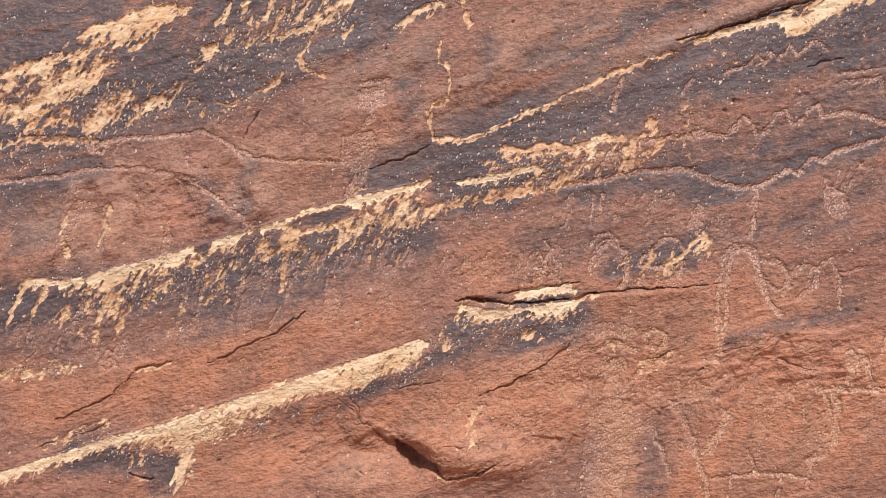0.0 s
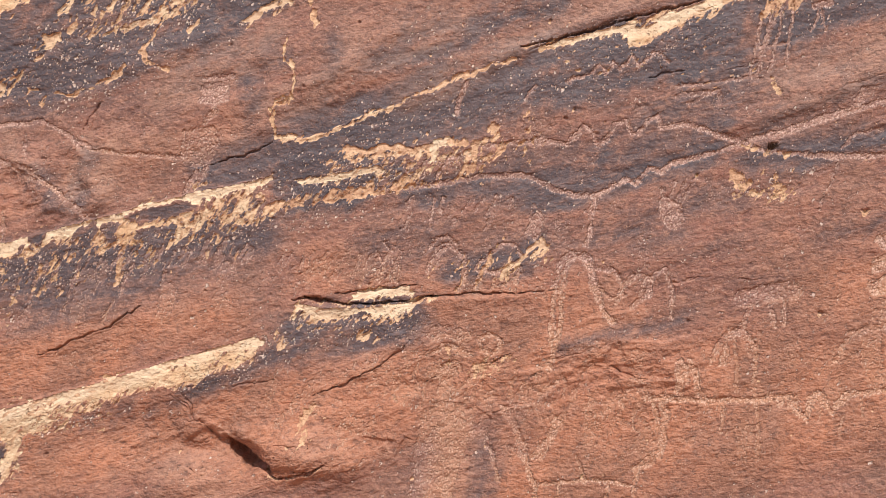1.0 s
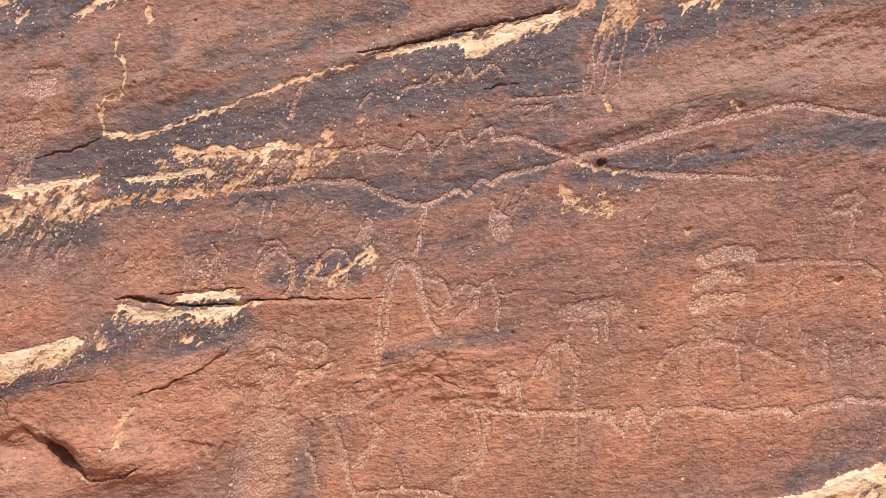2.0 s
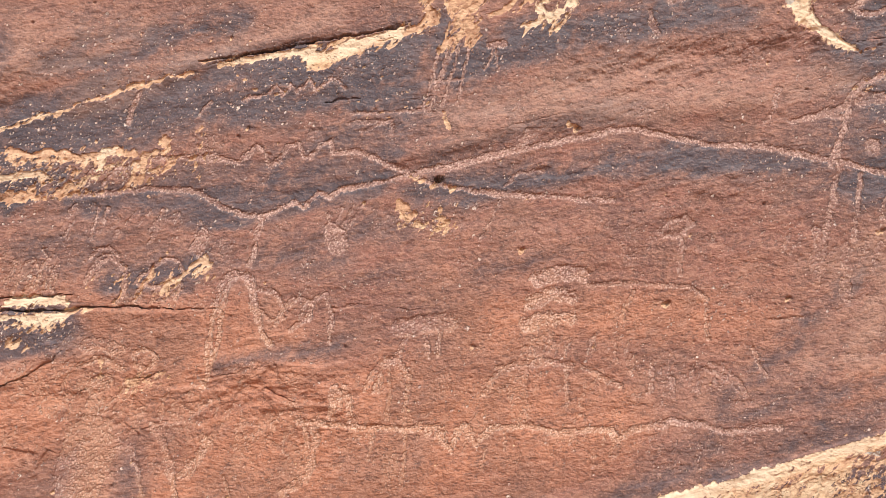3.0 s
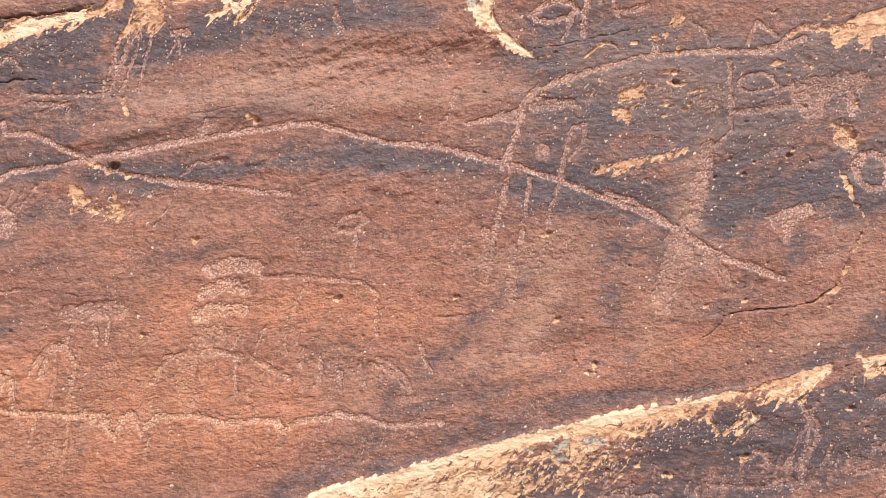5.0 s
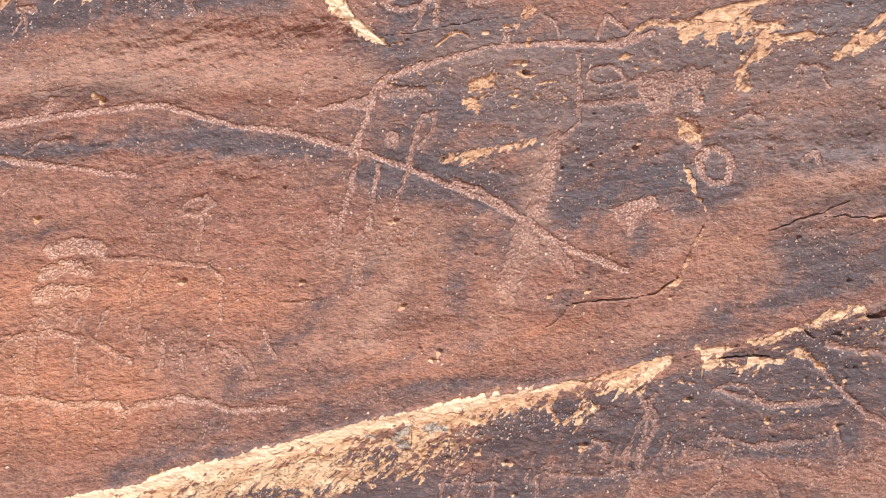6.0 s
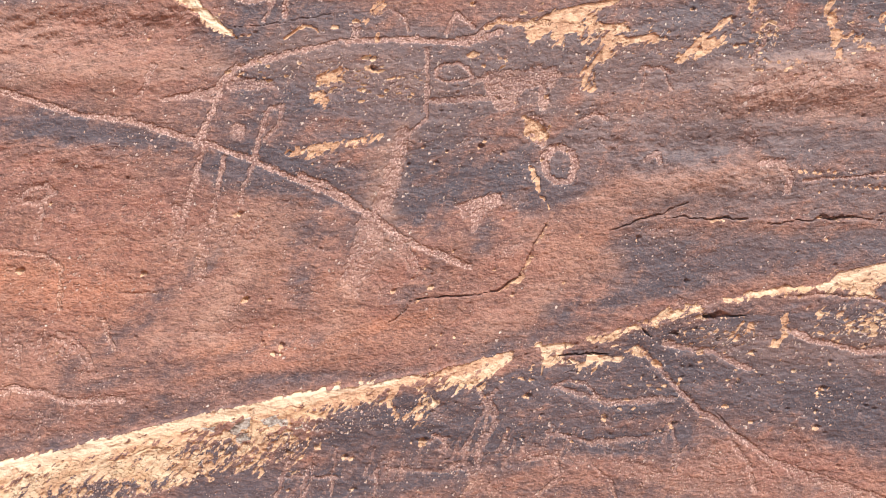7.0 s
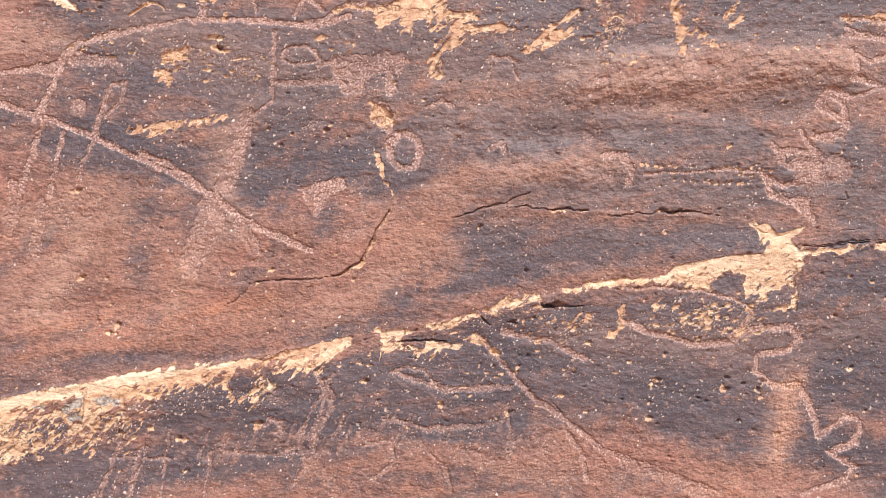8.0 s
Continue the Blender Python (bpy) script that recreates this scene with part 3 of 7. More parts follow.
tint(dust, 0.554, 0.28, [(3.823, 0.848), (4.386, 0.947), (5.113, 1.11)])
tint(dust, 0.269, 0.2, [(4.039, 0.577), (4.601, 0.657), (5.169, 0.773)])
tint(dust, 0.101, 0.7, [(4.215, 0.982), (4.609, 1.08), (5.004, 1.124)])
tint(dust, 0.101, 0.6, [(4.033, 0.61), (4.269, 0.677), (4.394, 0.72)])
tint(dust, 0.203, 0.35, [(2.945, 0.846), (3.372, 0.839)])
tint(dust, 0.101, 0.5, [(2.544, 0.714), (2.687, 0.757)])
tint(dust, 0.151, 0.25, [(4.359, 0.172), (4.834, 0.237), (5.226, 0.423)])
tint(dust, 0.102, 0.6, [(1.962, 0.65), (2.277, 0.69), (2.604, 0.765)])
tint(dust, 0.103, 0.5, [(-1.027, 0.09), (-0.831, 0.141)])
tint(dust, 0.102, 0.5, [(-0.141, -0.671), (0.041, -0.699)])
tint(dust, 0.068, 0.4, [(0.249, -0.576), (0.35, -0.589)])
tint(dust, 0.556, 0.22, [(3.345, 0.816), (3.74, 0.928), (4.138, 0.934)])
tint(dust, 0.069, 0.5, [(-0.914, 0.209), (-0.928, 0.022)])
tint(dust, 0.058, 0.6, [(-0.683, 0.33), (-0.632, 0.227)])
tint(rugged, 0.170, 1, [(1.093, -0.304), (1.208, -0.282), (1.359, -0.308)])
tint(rugged, 0.188, 1, [(1.021, -0.332), (1.215, -0.347), (1.405, -0.345)])
tint(rugged, 0.206, 0.8, [(-0.189, -0.589), (0.048, -0.573), (0.353, -0.59)])
tint(rugged, 0.135, 0.8, [(2.022, 0.71), (2.252, 0.756), (2.48, 0.82), (2.673, 0.895)])
tint(rugged, 0.188, 0.8, [(-0.715, 0.193), (-0.581, 0.159), (-0.429, 0.142)])
tint(rugged, 0.151, 0.7, [(4.304, 0.948), (4.615, 1.046), (4.97, 1.135)])
tint(rugged, 0.202, 0.6, [(4.015, 0.712), (4.263, 0.711), (4.425, 0.726)])
tint(rugged, 0.206, 0.7, [(0.387, -0.454), (0.556, -0.318), (0.807, -0.283)])
tint(rugged, 0.152, 0.6, [(1.911, 0.413), (2.239, 0.425), (2.482, 0.428)])
tint(rugged, 0.118, 1, [(2.124, 0.755), (2.369, 0.818), (2.692, 0.923)])
tint(rugged, 0.153, 1, [(-0.193, -0.607), (-0.066, -0.553), (0.083, -0.565)])
tint(strewn, 0.480, 1, [(0.302, -0.455), (0.723, -0.385), (1.214, -0.414), (1.529, -0.409)])
tint(strewn, 0.206, 0.7, [(0.219, -0.046), (0.558, -0.012), (0.974, -0.114)])
tint(strewn, 0.188, 0.6, [(-1.15, -0.261), (-0.794, -0.231), (-0.377, -0.148)])
tint(strewn, 0.406, 0.8, [(0.66, -0.474), (1.311, -0.387), (1.967, -0.293), (2.45, -0.245)])
tint(strewn, 0.270, 0.6, [(1.948, -0.06), (2.428, 0.053), (2.735, 0.182)])
tint(strewn, 0.269, 0.7, [(3.323, -0.43), (3.942, -0.241), (4.587, -0.194)])
tint(strewn, 0.218, 0.6, [(2.78, 0.71), (3.417, 0.797), (3.737, 0.865)])
tint(strewn, 0.203, 0.6, [(2.178, 0.26), (2.51, 0.265), (2.916, 0.312)])
tint(strewn, 0.137, 0.5, [(-0.961, 0.056), (-0.63, 0.039)])

# ---- broad relief and ledges ----
swell(0.223, -0.026, [(-0.223, -0.589), (-0.054, -0.573), (0.048, -0.59)])
swell(0.137, 0.024, [(0.2, -0.59), (0.319, -0.59), (0.386, -0.64)])
swell(0.120, 0.012, [(-0.189, -0.69), (0.014, -0.691)])
swell(0.086, 0.012, [(-0.054, -0.539), (0.031, -0.573)])
swell(0.118, -0.014, [(2.057, 0.697), (2.251, 0.765), (2.481, 0.811), (2.678, 0.852)])
swell(0.118, 0.012, [(1.968, 0.599), (2.264, 0.654), (2.528, 0.695)])
swell(0.068, 0.008, [(1.522, 0.423), (1.812, 0.527), (2.104, 0.631)])
swell(0.051, -0.007, [(1.526, 0.389), (1.817, 0.484)])
swell(0.206, 0.014, [(-0.192, 0.384), (0.048, 0.471), (0.306, 0.574)])
swell(0.086, -0.01, [(0.151, 0.522), (0.203, 0.436)])
swell(0.103, -0.01, [(-1.027, 0.09), (-0.798, 0.141), (-0.463, 0.193)])
swell(0.103, 0.008, [(-1.122, -0.028), (-0.796, 0.022)])
swell(0.101, 0.012, [(4.224, 0.931), (4.539, 1.013), (5.001, 1.141)])
swell(0.067, -0.01, [(4.092, 0.745), (4.331, 0.795)])
swell(0.101, 0.01, [(4.036, 0.594), (4.269, 0.677)])
swell(0.134, 0.01, [(3.238, 0.014), (3.461, 0.128), (3.635, 0.163)])
swell(0.135, -0.01, [(3.023, -0.017), (3.339, 0.086), (3.653, 0.189)])
swell(0.085, 0.008, [(1.015, -0.245), (1.23, -0.226)])
swell(0.068, -0.008, [(1.025, -0.345), (1.308, -0.354)])
swell(0.044, 0.007, [(0.812, 0.605), (1.042, 0.705), (1.278, 0.797)])
swell(0.044, -0.006, [(0.818, 0.555), (1.003, 0.631)])
swell(0.051, 0.007, [(1.678, 0.528), (1.969, 0.632), (2.227, 0.732)])
swell(0.050, 0.008, [(4.34, 1.026), (4.685, 1.113), (4.968, 1.152)])
swell(0.050, -0.006, [(4.364, 0.889), (4.87, 0.974)])
swell(0.038, 0.014, [(-0.84, 0.209), (-0.805, 0.022)])
swell(0.038, -0.012, [(-0.881, 0.192), (-0.862, 0.022)])
swell(0.038, 0.013, [(-0.93, 0.192), (-0.952, 0.005)])
swell(0.045, -0.014, [(-0.774, 0.227), (-0.739, 0.039)])
swell(0.051, 0.007, [(0.254, 0.505), (0.392, 0.591), (0.495, 0.677)])
swell(0.051, -0.007, [(0.34, 0.435), (0.477, 0.504)])
swell(0.051, 0.012, [(-0.582, 0.227), (-0.497, 0.125)])
swell(0.051, -0.012, [(-0.649, 0.21), (-0.581, 0.108)])
swell(0.041, 0.01, [(-0.43, 0.279), (-0.361, 0.125)])
swell(0.069, 0.012, [(-0.329, 0.539), (-0.055, 0.644)])
swell(0.069, -0.01, [(-0.26, 0.401), (-0.055, 0.488), (0.117, 0.557)])
swell(0.051, 0.01, [(0.117, 0.592), (0.168, 0.47), (0.134, 0.384)])
swell(0.102, -0.02, [(-0.097, -0.571), (0.035, -0.583), (0.103, -0.631)])
swell(0.102, 0.016, [(0.267, -0.592), (0.384, -0.604)])
swell(0.045, -0.016, [(-0.02, -0.539), (0.048, -0.59), (0.116, -0.632)])
swell(0.062, 0.016, [(0.099, -0.556), (0.167, -0.598), (0.268, -0.615)])
swell(0.051, -0.01, [(-0.054, -0.607), (0.031, -0.615)])
ledge(0.01, 0.1, [(0.168, 0.346), (0.305, 0.37), (0.391, 0.416), (0.476, 0.445), (0.561, 0.487), (0.663, 0.528), (0.765, 0.575), (0.882, 0.62)])
ledge(0.01, 0.12, [(-1.057, -0.072), (-0.878, -0.06), (-0.713, -0.017), (-0.546, 0.034), (-0.378, 0.086), (-0.191, 0.146), (-0.037, 0.189), (0.151, 0.235)])
ledge(0.01, 0.1, [(-1.112, -0.631), (-0.952, -0.585), (-0.79, -0.529), (-0.625, -0.49), (-0.459, -0.432), (-0.291, -0.383), (-0.122, -0.324), (0.014, -0.282)])
ledge(0.014, 0.14, [(2.05, -0.635), (2.29, -0.551), (2.439, -0.479), (2.591, -0.414), (2.775, -0.33), (2.991, -0.236), (3.242, -0.148), (3.523, -0.043), (3.753, 0.062)])
ledge(0.008, 0.06, [(0.229, -0.149), (0.388, -0.156), (0.557, -0.138), (0.725, -0.116), (0.925, -0.099)])
ledge(0.007, 0.08, [(3.939, 0.129), (4.108, 0.197), (4.259, 0.276), (4.394, 0.344), (4.611, 0.412), (4.771, 0.514)])
ledge(-0.004, 0.05, [(-0.51, -0.327), (-0.393, -0.27), (-0.309, -0.237), (-0.224, -0.172)])
ledge(-0.004, 0.05, [(-0.97, -0.496), (-0.791, -0.416), (-0.723, -0.346), (-0.627, -0.325)])
ledge(-0.004, 0.05, [(0.296, -0.429), (0.472, -0.344), (0.587, -0.25)])
ledge(0.006, 0.05, [(2.589, 1.034), (2.626, 0.947), (2.68, 0.908), (2.816, 0.863)])

# ---- flaked patches of bare stone ----
patch("pale bare sandstone where the dark varnish flaked off", 0.385, [(-1.227, 0.494), (-1.131, 0.543), (-1.034, 0.582), (-0.953, 0.615), (-0.92, 0.667), (-0.804, 0.71), (-0.701, 0.757), (-0.561, 0.763), (-0.577, 0.736), (-0.678, 0.678), (-0.75, 0.618), (-0.811, 0.59), (-0.849, 0.52), (-0.91, 0.499), (-0.947, 0.447), (-1.032, 0.419), (-1.129, 0.4), (-1.225, 0.375)])
patch("pale bare chip with ragged edges", 0.5, [(0.048, 0.705), (0.117, 0.758), (0.186, 0.784), (0.203, 0.763), (0.117, 0.717)], 0.45)
patch("broad pale flaked band along a ledge", 0.42, [(-1.057, -0.078), (-0.878, -0.064), (-0.713, -0.02), (-0.546, 0.031), (-0.378, 0.082), (-0.191, 0.142), (-0.037, 0.185), (0.151, 0.232), (0.165, 0.177), (0.202, 0.147), (0.099, 0.091), (-0.037, 0.087), (-0.105, 0.036), (-0.191, 0.043), (-0.293, -0.007), (-0.377, -0.007), (-0.395, 0.036), (-0.496, 0.017), (-0.579, -0.032), (-0.696, -0.054), (-0.759, -0.113), (-0.786, -0.18), (-0.835, -0.18), (-0.811, -0.113), (-0.927, -0.091)])
patch("pale flaked ledge tongue", 0.4, [(0.161, 0.22), (0.271, 0.232), (0.39, 0.257), (0.472, 0.279), (0.492, 0.265), (0.39, 0.237), (0.288, 0.218), (0.165, 0.204)])
patch("broad pale flaked band in the lower rock", 0.66, [(-1.174, -0.657), (-1.112, -0.634), (-0.952, -0.588), (-0.79, -0.533), (-0.625, -0.493), (-0.459, -0.436), (-0.291, -0.386), (-0.122, -0.327), (0.014, -0.285), (0.116, -0.251), (0.154, -0.265), (0.116, -0.319), (0.031, -0.345), (-0.037, -0.387), (-0.122, -0.404), (-0.291, -0.445), (-0.408, -0.5), (-0.55, -0.578), (-0.558, -0.611), (-0.582, -0.694), (-0.607, -0.66), (-0.605, -0.577), (-0.708, -0.554), (-0.855, -0.586), (-0.952, -0.616), (-1.047, -0.66), (-1.111, -0.678), (-1.174, -0.706)])
patch("pale fresh break beneath a crack", 0.68, [(0.239, -0.144), (0.32, -0.161), (0.456, -0.154), (0.566, -0.135), (0.595, -0.126), (0.562, -0.166), (0.515, -0.186), (0.473, -0.169), (0.439, -0.162), (0.388, -0.183), (0.337, -0.203), (0.269, -0.193), (0.244, -0.174)])
patch("pale lens of rock between two cracks", 0.5, [(0.397, -0.132), (0.439, -0.106), (0.49, -0.096), (0.571, -0.089), (0.588, -0.101), (0.524, -0.115), (0.439, -0.128)])
patch("cream flaked patch under an overhanging ledge", 0.75, [(0.997, 0.67), (1.145, 0.712), (1.279, 0.725), (1.375, 0.779), (1.474, 0.814), (1.515, 0.809), (1.477, 0.778), (1.399, 0.747), (1.364, 0.714), (1.315, 0.701), (1.254, 0.664), (1.225, 0.665), (1.211, 0.688), (1.193, 0.703), (1.113, 0.69), (1.048, 0.665)])
patch("broad cream ledge of bare rock", 0.52, [(2.05, -0.638), (2.139, -0.602), (2.29, -0.554), (2.44, -0.482), (2.592, -0.417), (2.775, -0.333), (2.991, -0.24), (3.211, -0.162), (3.246, -0.152), (3.368, -0.107), (3.524, -0.047), (3.678, 0.022), (3.757, 0.059), (3.765, 0.037), (3.7, -0.022), (3.682, -0.066), (3.584, -0.066), (3.538, -0.087), (3.568, -0.147), (3.526, -0.195), (3.47, -0.187), (3.417, -0.162), (3.33, -0.186), (3.284, -0.206), (3.192, -0.255), (3.088, -0.331), (3.018, -0.414), (2.897, -0.484), (2.767, -0.487), (2.655, -0.504), (2.519, -0.571), (2.304, -0.636), (2.061, -0.703)])
patch("pale broken chip", 0.5, [(3.835, 0.086), (3.909, 0.111), (3.952, 0.106), (3.94, 0.081), (3.909, 0.071), (3.891, 0.033), (3.85, 0.002), (3.854, 0.051)], 0.45)
patch("pale broken chip beneath a crack", 0.5, [(3.919, 0.061), (3.98, 0.084), (4.069, 0.098), (4.056, 0.078), (4.003, 0.05), (3.947, 0.043)], 0.45)
patch("broad orange bare patch with broken edges", 0.64, [(4.59, 0.393), (4.635, 0.458), (4.771, 0.514), (4.863, 0.54), (4.875, 0.583), (4.826, 0.616), (4.863, 0.633), (4.897, 0.605), (4.972, 0.646), (4.933, 0.595), (4.971, 0.563), (4.97, 0.49), (4.981, 0.385), (4.94, 0.369), (4.878, 0.405), (4.798, 0.405), (4.71, 0.398)], 0.45)
patch("pale flaked chip", 0.5, [(-0.309, 0.664), (-0.27, 0.692), (-0.223, 0.696), (-0.244, 0.675), (-0.282, 0.657)], 0.45)
patch("pale flaked patch with torn edges", 0.38, [(-0.218, 0.71), (-0.167, 0.749), (-0.115, 0.791), (-0.072, 0.791), (-0.096, 0.756), (-0.131, 0.728), (-0.172, 0.703), (-0.186, 0.684), (-0.206, 0.693)])
patch("pale torn flakes on the dark skin", 0.24, [(-0.887, 0.417), (-0.86, 0.457), (-0.802, 0.483), (-0.762, 0.501), (-0.739, 0.522), (-0.758, 0.473), (-0.791, 0.439), (-0.818, 0.411), (-0.86, 0.38)])
patch("pale chip", 0.5, [(-0.701, 0.457), (-0.685, 0.484), (-0.658, 0.483), (-0.668, 0.454), (-0.694, 0.446)], 0.45)
patch("torn pinkish flakes on the dark skin", 0.16, [(-1.035, 0.398), (-1.003, 0.446), (-0.931, 0.451), (-0.92, 0.405), (-0.957, 0.358), (-1.023, 0.357)], 0.9)
patch("yellowish flaked core of a bare row", 0.45, [(0.365, 0.328), (0.399, 0.311), (0.416, 0.288), (0.458, 0.297), (0.501, 0.283), (0.518, 0.305), (0.56, 0.288), (0.594, 0.31), (0.636, 0.327), (0.696, 0.354), (0.692, 0.371), (0.628, 0.347), (0.56, 0.337), (0.493, 0.345), (0.442, 0.328), (0.399, 0.335)], 0.9)
patch("pale hanging flake", 0.4, [(0.642, 0.361), (0.687, 0.374), (0.702, 0.361), (0.679, 0.337), (0.672, 0.299), (0.645, 0.306)])
patch("orange hanging flake", 0.4, [(0.739, 0.333), (0.766, 0.343), (0.762, 0.286), (0.735, 0.244), (0.708, 0.244), (0.732, 0.287)], 0.9)
patch("pale chip", 0.45, [(0.918, 0.01), (0.93, 0.042), (0.959, 0.066), (0.982, 0.062), (0.972, 0.035), (0.949, 0.022)], 0.45)
patch("pale torn flake", 0.35, [(0.859, -0.029), (0.876, 0.001), (0.901, -0.009), (0.886, -0.046), (0.872, -0.077), (0.859, -0.063)])
patch("smooth cream slab on the ledge", 0.9, [(2.969, -0.272), (3.077, -0.219), (3.154, -0.182), (3.232, -0.149), (3.247, -0.162), (3.158, -0.205), (3.064, -0.244), (3.001, -0.27)])
patch("broad orange flaked patch above long scratches", 0.62, [(1.615, 0.971), (1.733, 0.986), (1.737, 0.917), (1.72, 0.889), (1.713, 0.853), (1.712, 0.818), (1.705, 0.798), (1.695, 0.783), (1.677, 0.784), (1.679, 0.805), (1.658, 0.803), (1.649, 0.774), (1.629, 0.773), (1.601, 0.754), (1.613, 0.793), (1.622, 0.824), (1.628, 0.86), (1.627, 0.894)], 0.9)
patch("orange flaked patch", 0.45, [(1.522, 0.925), (1.567, 0.93), (1.555, 0.887), (1.58, 0.88), (1.587, 0.846), (1.56, 0.815), (1.53, 0.788), (1.491, 0.794), (1.494, 0.808), (1.533, 0.83), (1.555, 0.866), (1.535, 0.888)], 0.9)
patch("orange flaked streak", 0.42, [(1.727, 0.879), (1.77, 0.897), (1.809, 0.928), (1.83, 0.967), (1.938, 0.98), (1.917, 0.946), (1.852, 0.921), (1.812, 0.898), (1.772, 0.881)], 0.9)
patch("pale pecked branching figure", 0.42, [(1.842, 0.858), (1.882, 0.876), (1.892, 0.892), (1.881, 0.921), (1.895, 0.929), (1.911, 0.904), (1.929, 0.899), (1.916, 0.965), (1.938, 0.98), (1.94, 0.918), (1.96, 0.92), (1.97, 0.958), (1.992, 0.969), (1.983, 0.912), (1.968, 0.882), (1.952, 0.863), (1.928, 0.848), (1.902, 0.854), (1.868, 0.851)])
patch("smooth pale tapering scar", 0.9, [(2.601, 0.979), (2.611, 0.994), (2.635, 1.004), (2.632, 1.09), (2.668, 1.094), (2.674, 0.999), (2.675, 0.977), (2.691, 0.949), (2.718, 0.922), (2.76, 0.894), (2.799, 0.87), (2.82, 0.859), (2.78, 0.858), (2.755, 0.866), (2.72, 0.889), (2.684, 0.912), (2.638, 0.929), (2.617, 0.951)])
patch("orange scraped patch with hanging points", 0.62, [(3.696, 1.084), (3.748, 1.113), (3.809, 1.139), (3.904, 1.173), (3.862, 1.127), (3.847, 1.092), (3.872, 1.085), (3.92, 1.097), (3.933, 1.077), (3.9, 1.055), (3.949, 1.053), (4.012, 1.081), (4.029, 1.069), (3.966, 1.045), (3.923, 1.03), (3.911, 0.996), (3.884, 0.962), (3.859, 0.952), (3.865, 0.911), (3.867, 0.882), (3.845, 0.881), (3.838, 0.933), (3.849, 0.961), (3.868, 0.998), (3.88, 1.026), (3.861, 1.049), (3.824, 1.026), (3.807, 1.022), (3.795, 1.048), (3.756, 1.051), (3.746, 0.994), (3.729, 1), (3.721, 1.037)], 0.9)
patch("orange scraped slash", 0.45, [(4.093, 1.015), (4.122, 1.06), (4.162, 1.109), (4.197, 1.148), (4.223, 1.175), (4.226, 1.126), (4.179, 1.066), (4.143, 1.027)], 0.9)
patch("orange scraped patch", 0.35, [(4.973, 1.29), (5.066, 1.322), (5.128, 1.33), (5.132, 1.303), (4.987, 1.275)], 0.9)
patch("orange hanging points of a scraped patch", 0.7, [(3.651, 1.036), (3.687, 1.055), (3.723, 1.053), (3.755, 1.061), (3.803, 1.065), (3.807, 1.031), (3.789, 1.046), (3.761, 1.038), (3.76, 0.993), (3.741, 0.997), (3.728, 1.044), (3.693, 1.035), (3.681, 1.002), (3.662, 0.979)], 0.9)
patch("orange scraped blot", 0.6, [(3.68, 0.767), (3.722, 0.761), (3.748, 0.742), (3.765, 0.715), (3.73, 0.698), (3.696, 0.722)], 0.9)
streak("", 0.086, -0.05, [(-0.499, 0.451), (-0.329, 0.522), (-0.192, 0.609)])
streak("", 0.103, 0, [(-0.745, -0.096), (-0.546, -0.046), (-0.326, -0.046), (-0.122, 0.022), (0.048, 0.074)])
streak("", 0.086, -0.08, [(-0.037, 0.057), (0.151, 0.108), (0.39, 0.142)])
streak("pale drip", 0.017, 0.5, [(-0.705, -0.045), (-0.745, -0.138), (-0.785, -0.248)], 0.45)
streak("pale drip", 0.014, 0.4, [(-0.803, -0.088), (-0.827, -0.18), (-0.846, -0.256)], 0.45)
streak("pale drip", 0.023, 0.3, [(-0.902, -0.096), (-0.926, -0.146), (-0.958, -0.196)], 0.45)
streak("pale drip", 0.010, 0.35, [(-0.984, -0.082), (-1.015, -0.162), (-1.046, -0.229)], 0.45)
streak("pale drip", 0.010, 0.35, [(-1.04, -0.082), (-1.075, -0.154), (-1.103, -0.22)], 0.45)
streak("", 0.014, 0.2, [(-0.629, -0.054), (-0.654, -0.122)])
streak("", 0.014, 0.2, [(-0.47, -0.02), (-0.52, -0.122)])
streak("pale drip", 0.015, 0.35, [(-0.272, -0.008), (-0.292, -0.08), (-0.306, -0.106)], 0.45)
streak("", 0.015, 0.1, [(-0.579, -0.088), (-0.611, -0.215)])
streak("", 0.015, 0.1, [(-0.861, -0.113), (-0.892, -0.213)])
streak("pinkish scraped seam", 0.024, 0.28, [(0.168, 0.146), (0.356, 0.182), (0.492, 0.205), (0.56, 0.231), (0.627, 0.224)], 0.9)
streak("pale scraped patch", 0.019, 0.3, [(0.814, 0.411), (0.822, 0.384), (0.83, 0.346)], 0.9)
streak("", 0.062, 0.02, [(0.356, 0.262), (0.492, 0.262), (0.645, 0.279), (0.779, 0.286)])
streak("", 0.051, 0, [(0.185, 0.185), (0.39, 0.219)])
streak("short pale scraped mark", 0.019, 0.35, [(0.922, 0.448), (0.918, 0.405)], 0.9)
streak("", 0.069, 0.02, [(-0.79, -0.574), (-0.575, -0.552), (-0.341, -0.487)])
streak("", 0.075, 0, [(-0.054, -0.387), (0.082, -0.319), (0.218, -0.251)])
streak("", 0.041, -0.02, [(-1.116, -0.353), (-0.907, -0.339)])
streak("pale chips along a small ledge", 0.022, 0.25, [(-1.116, -0.35), (-1.02, -0.349), (-0.907, -0.341)], 0.45)
streak("", 0.038, 0, [(-0.985, -0.563), (-0.823, -0.532)])
streak("", 0.103, -0.02, [(0.269, -0.234), (0.439, -0.2), (0.557, -0.183)])
streak("pale chip", 0.026, 0.4, [(0.43, -0.234), (0.486, -0.247)], 0.45)
streak("pale chip", 0.029, 0.4, [(0.193, -0.243), (0.201, -0.277)], 0.45)
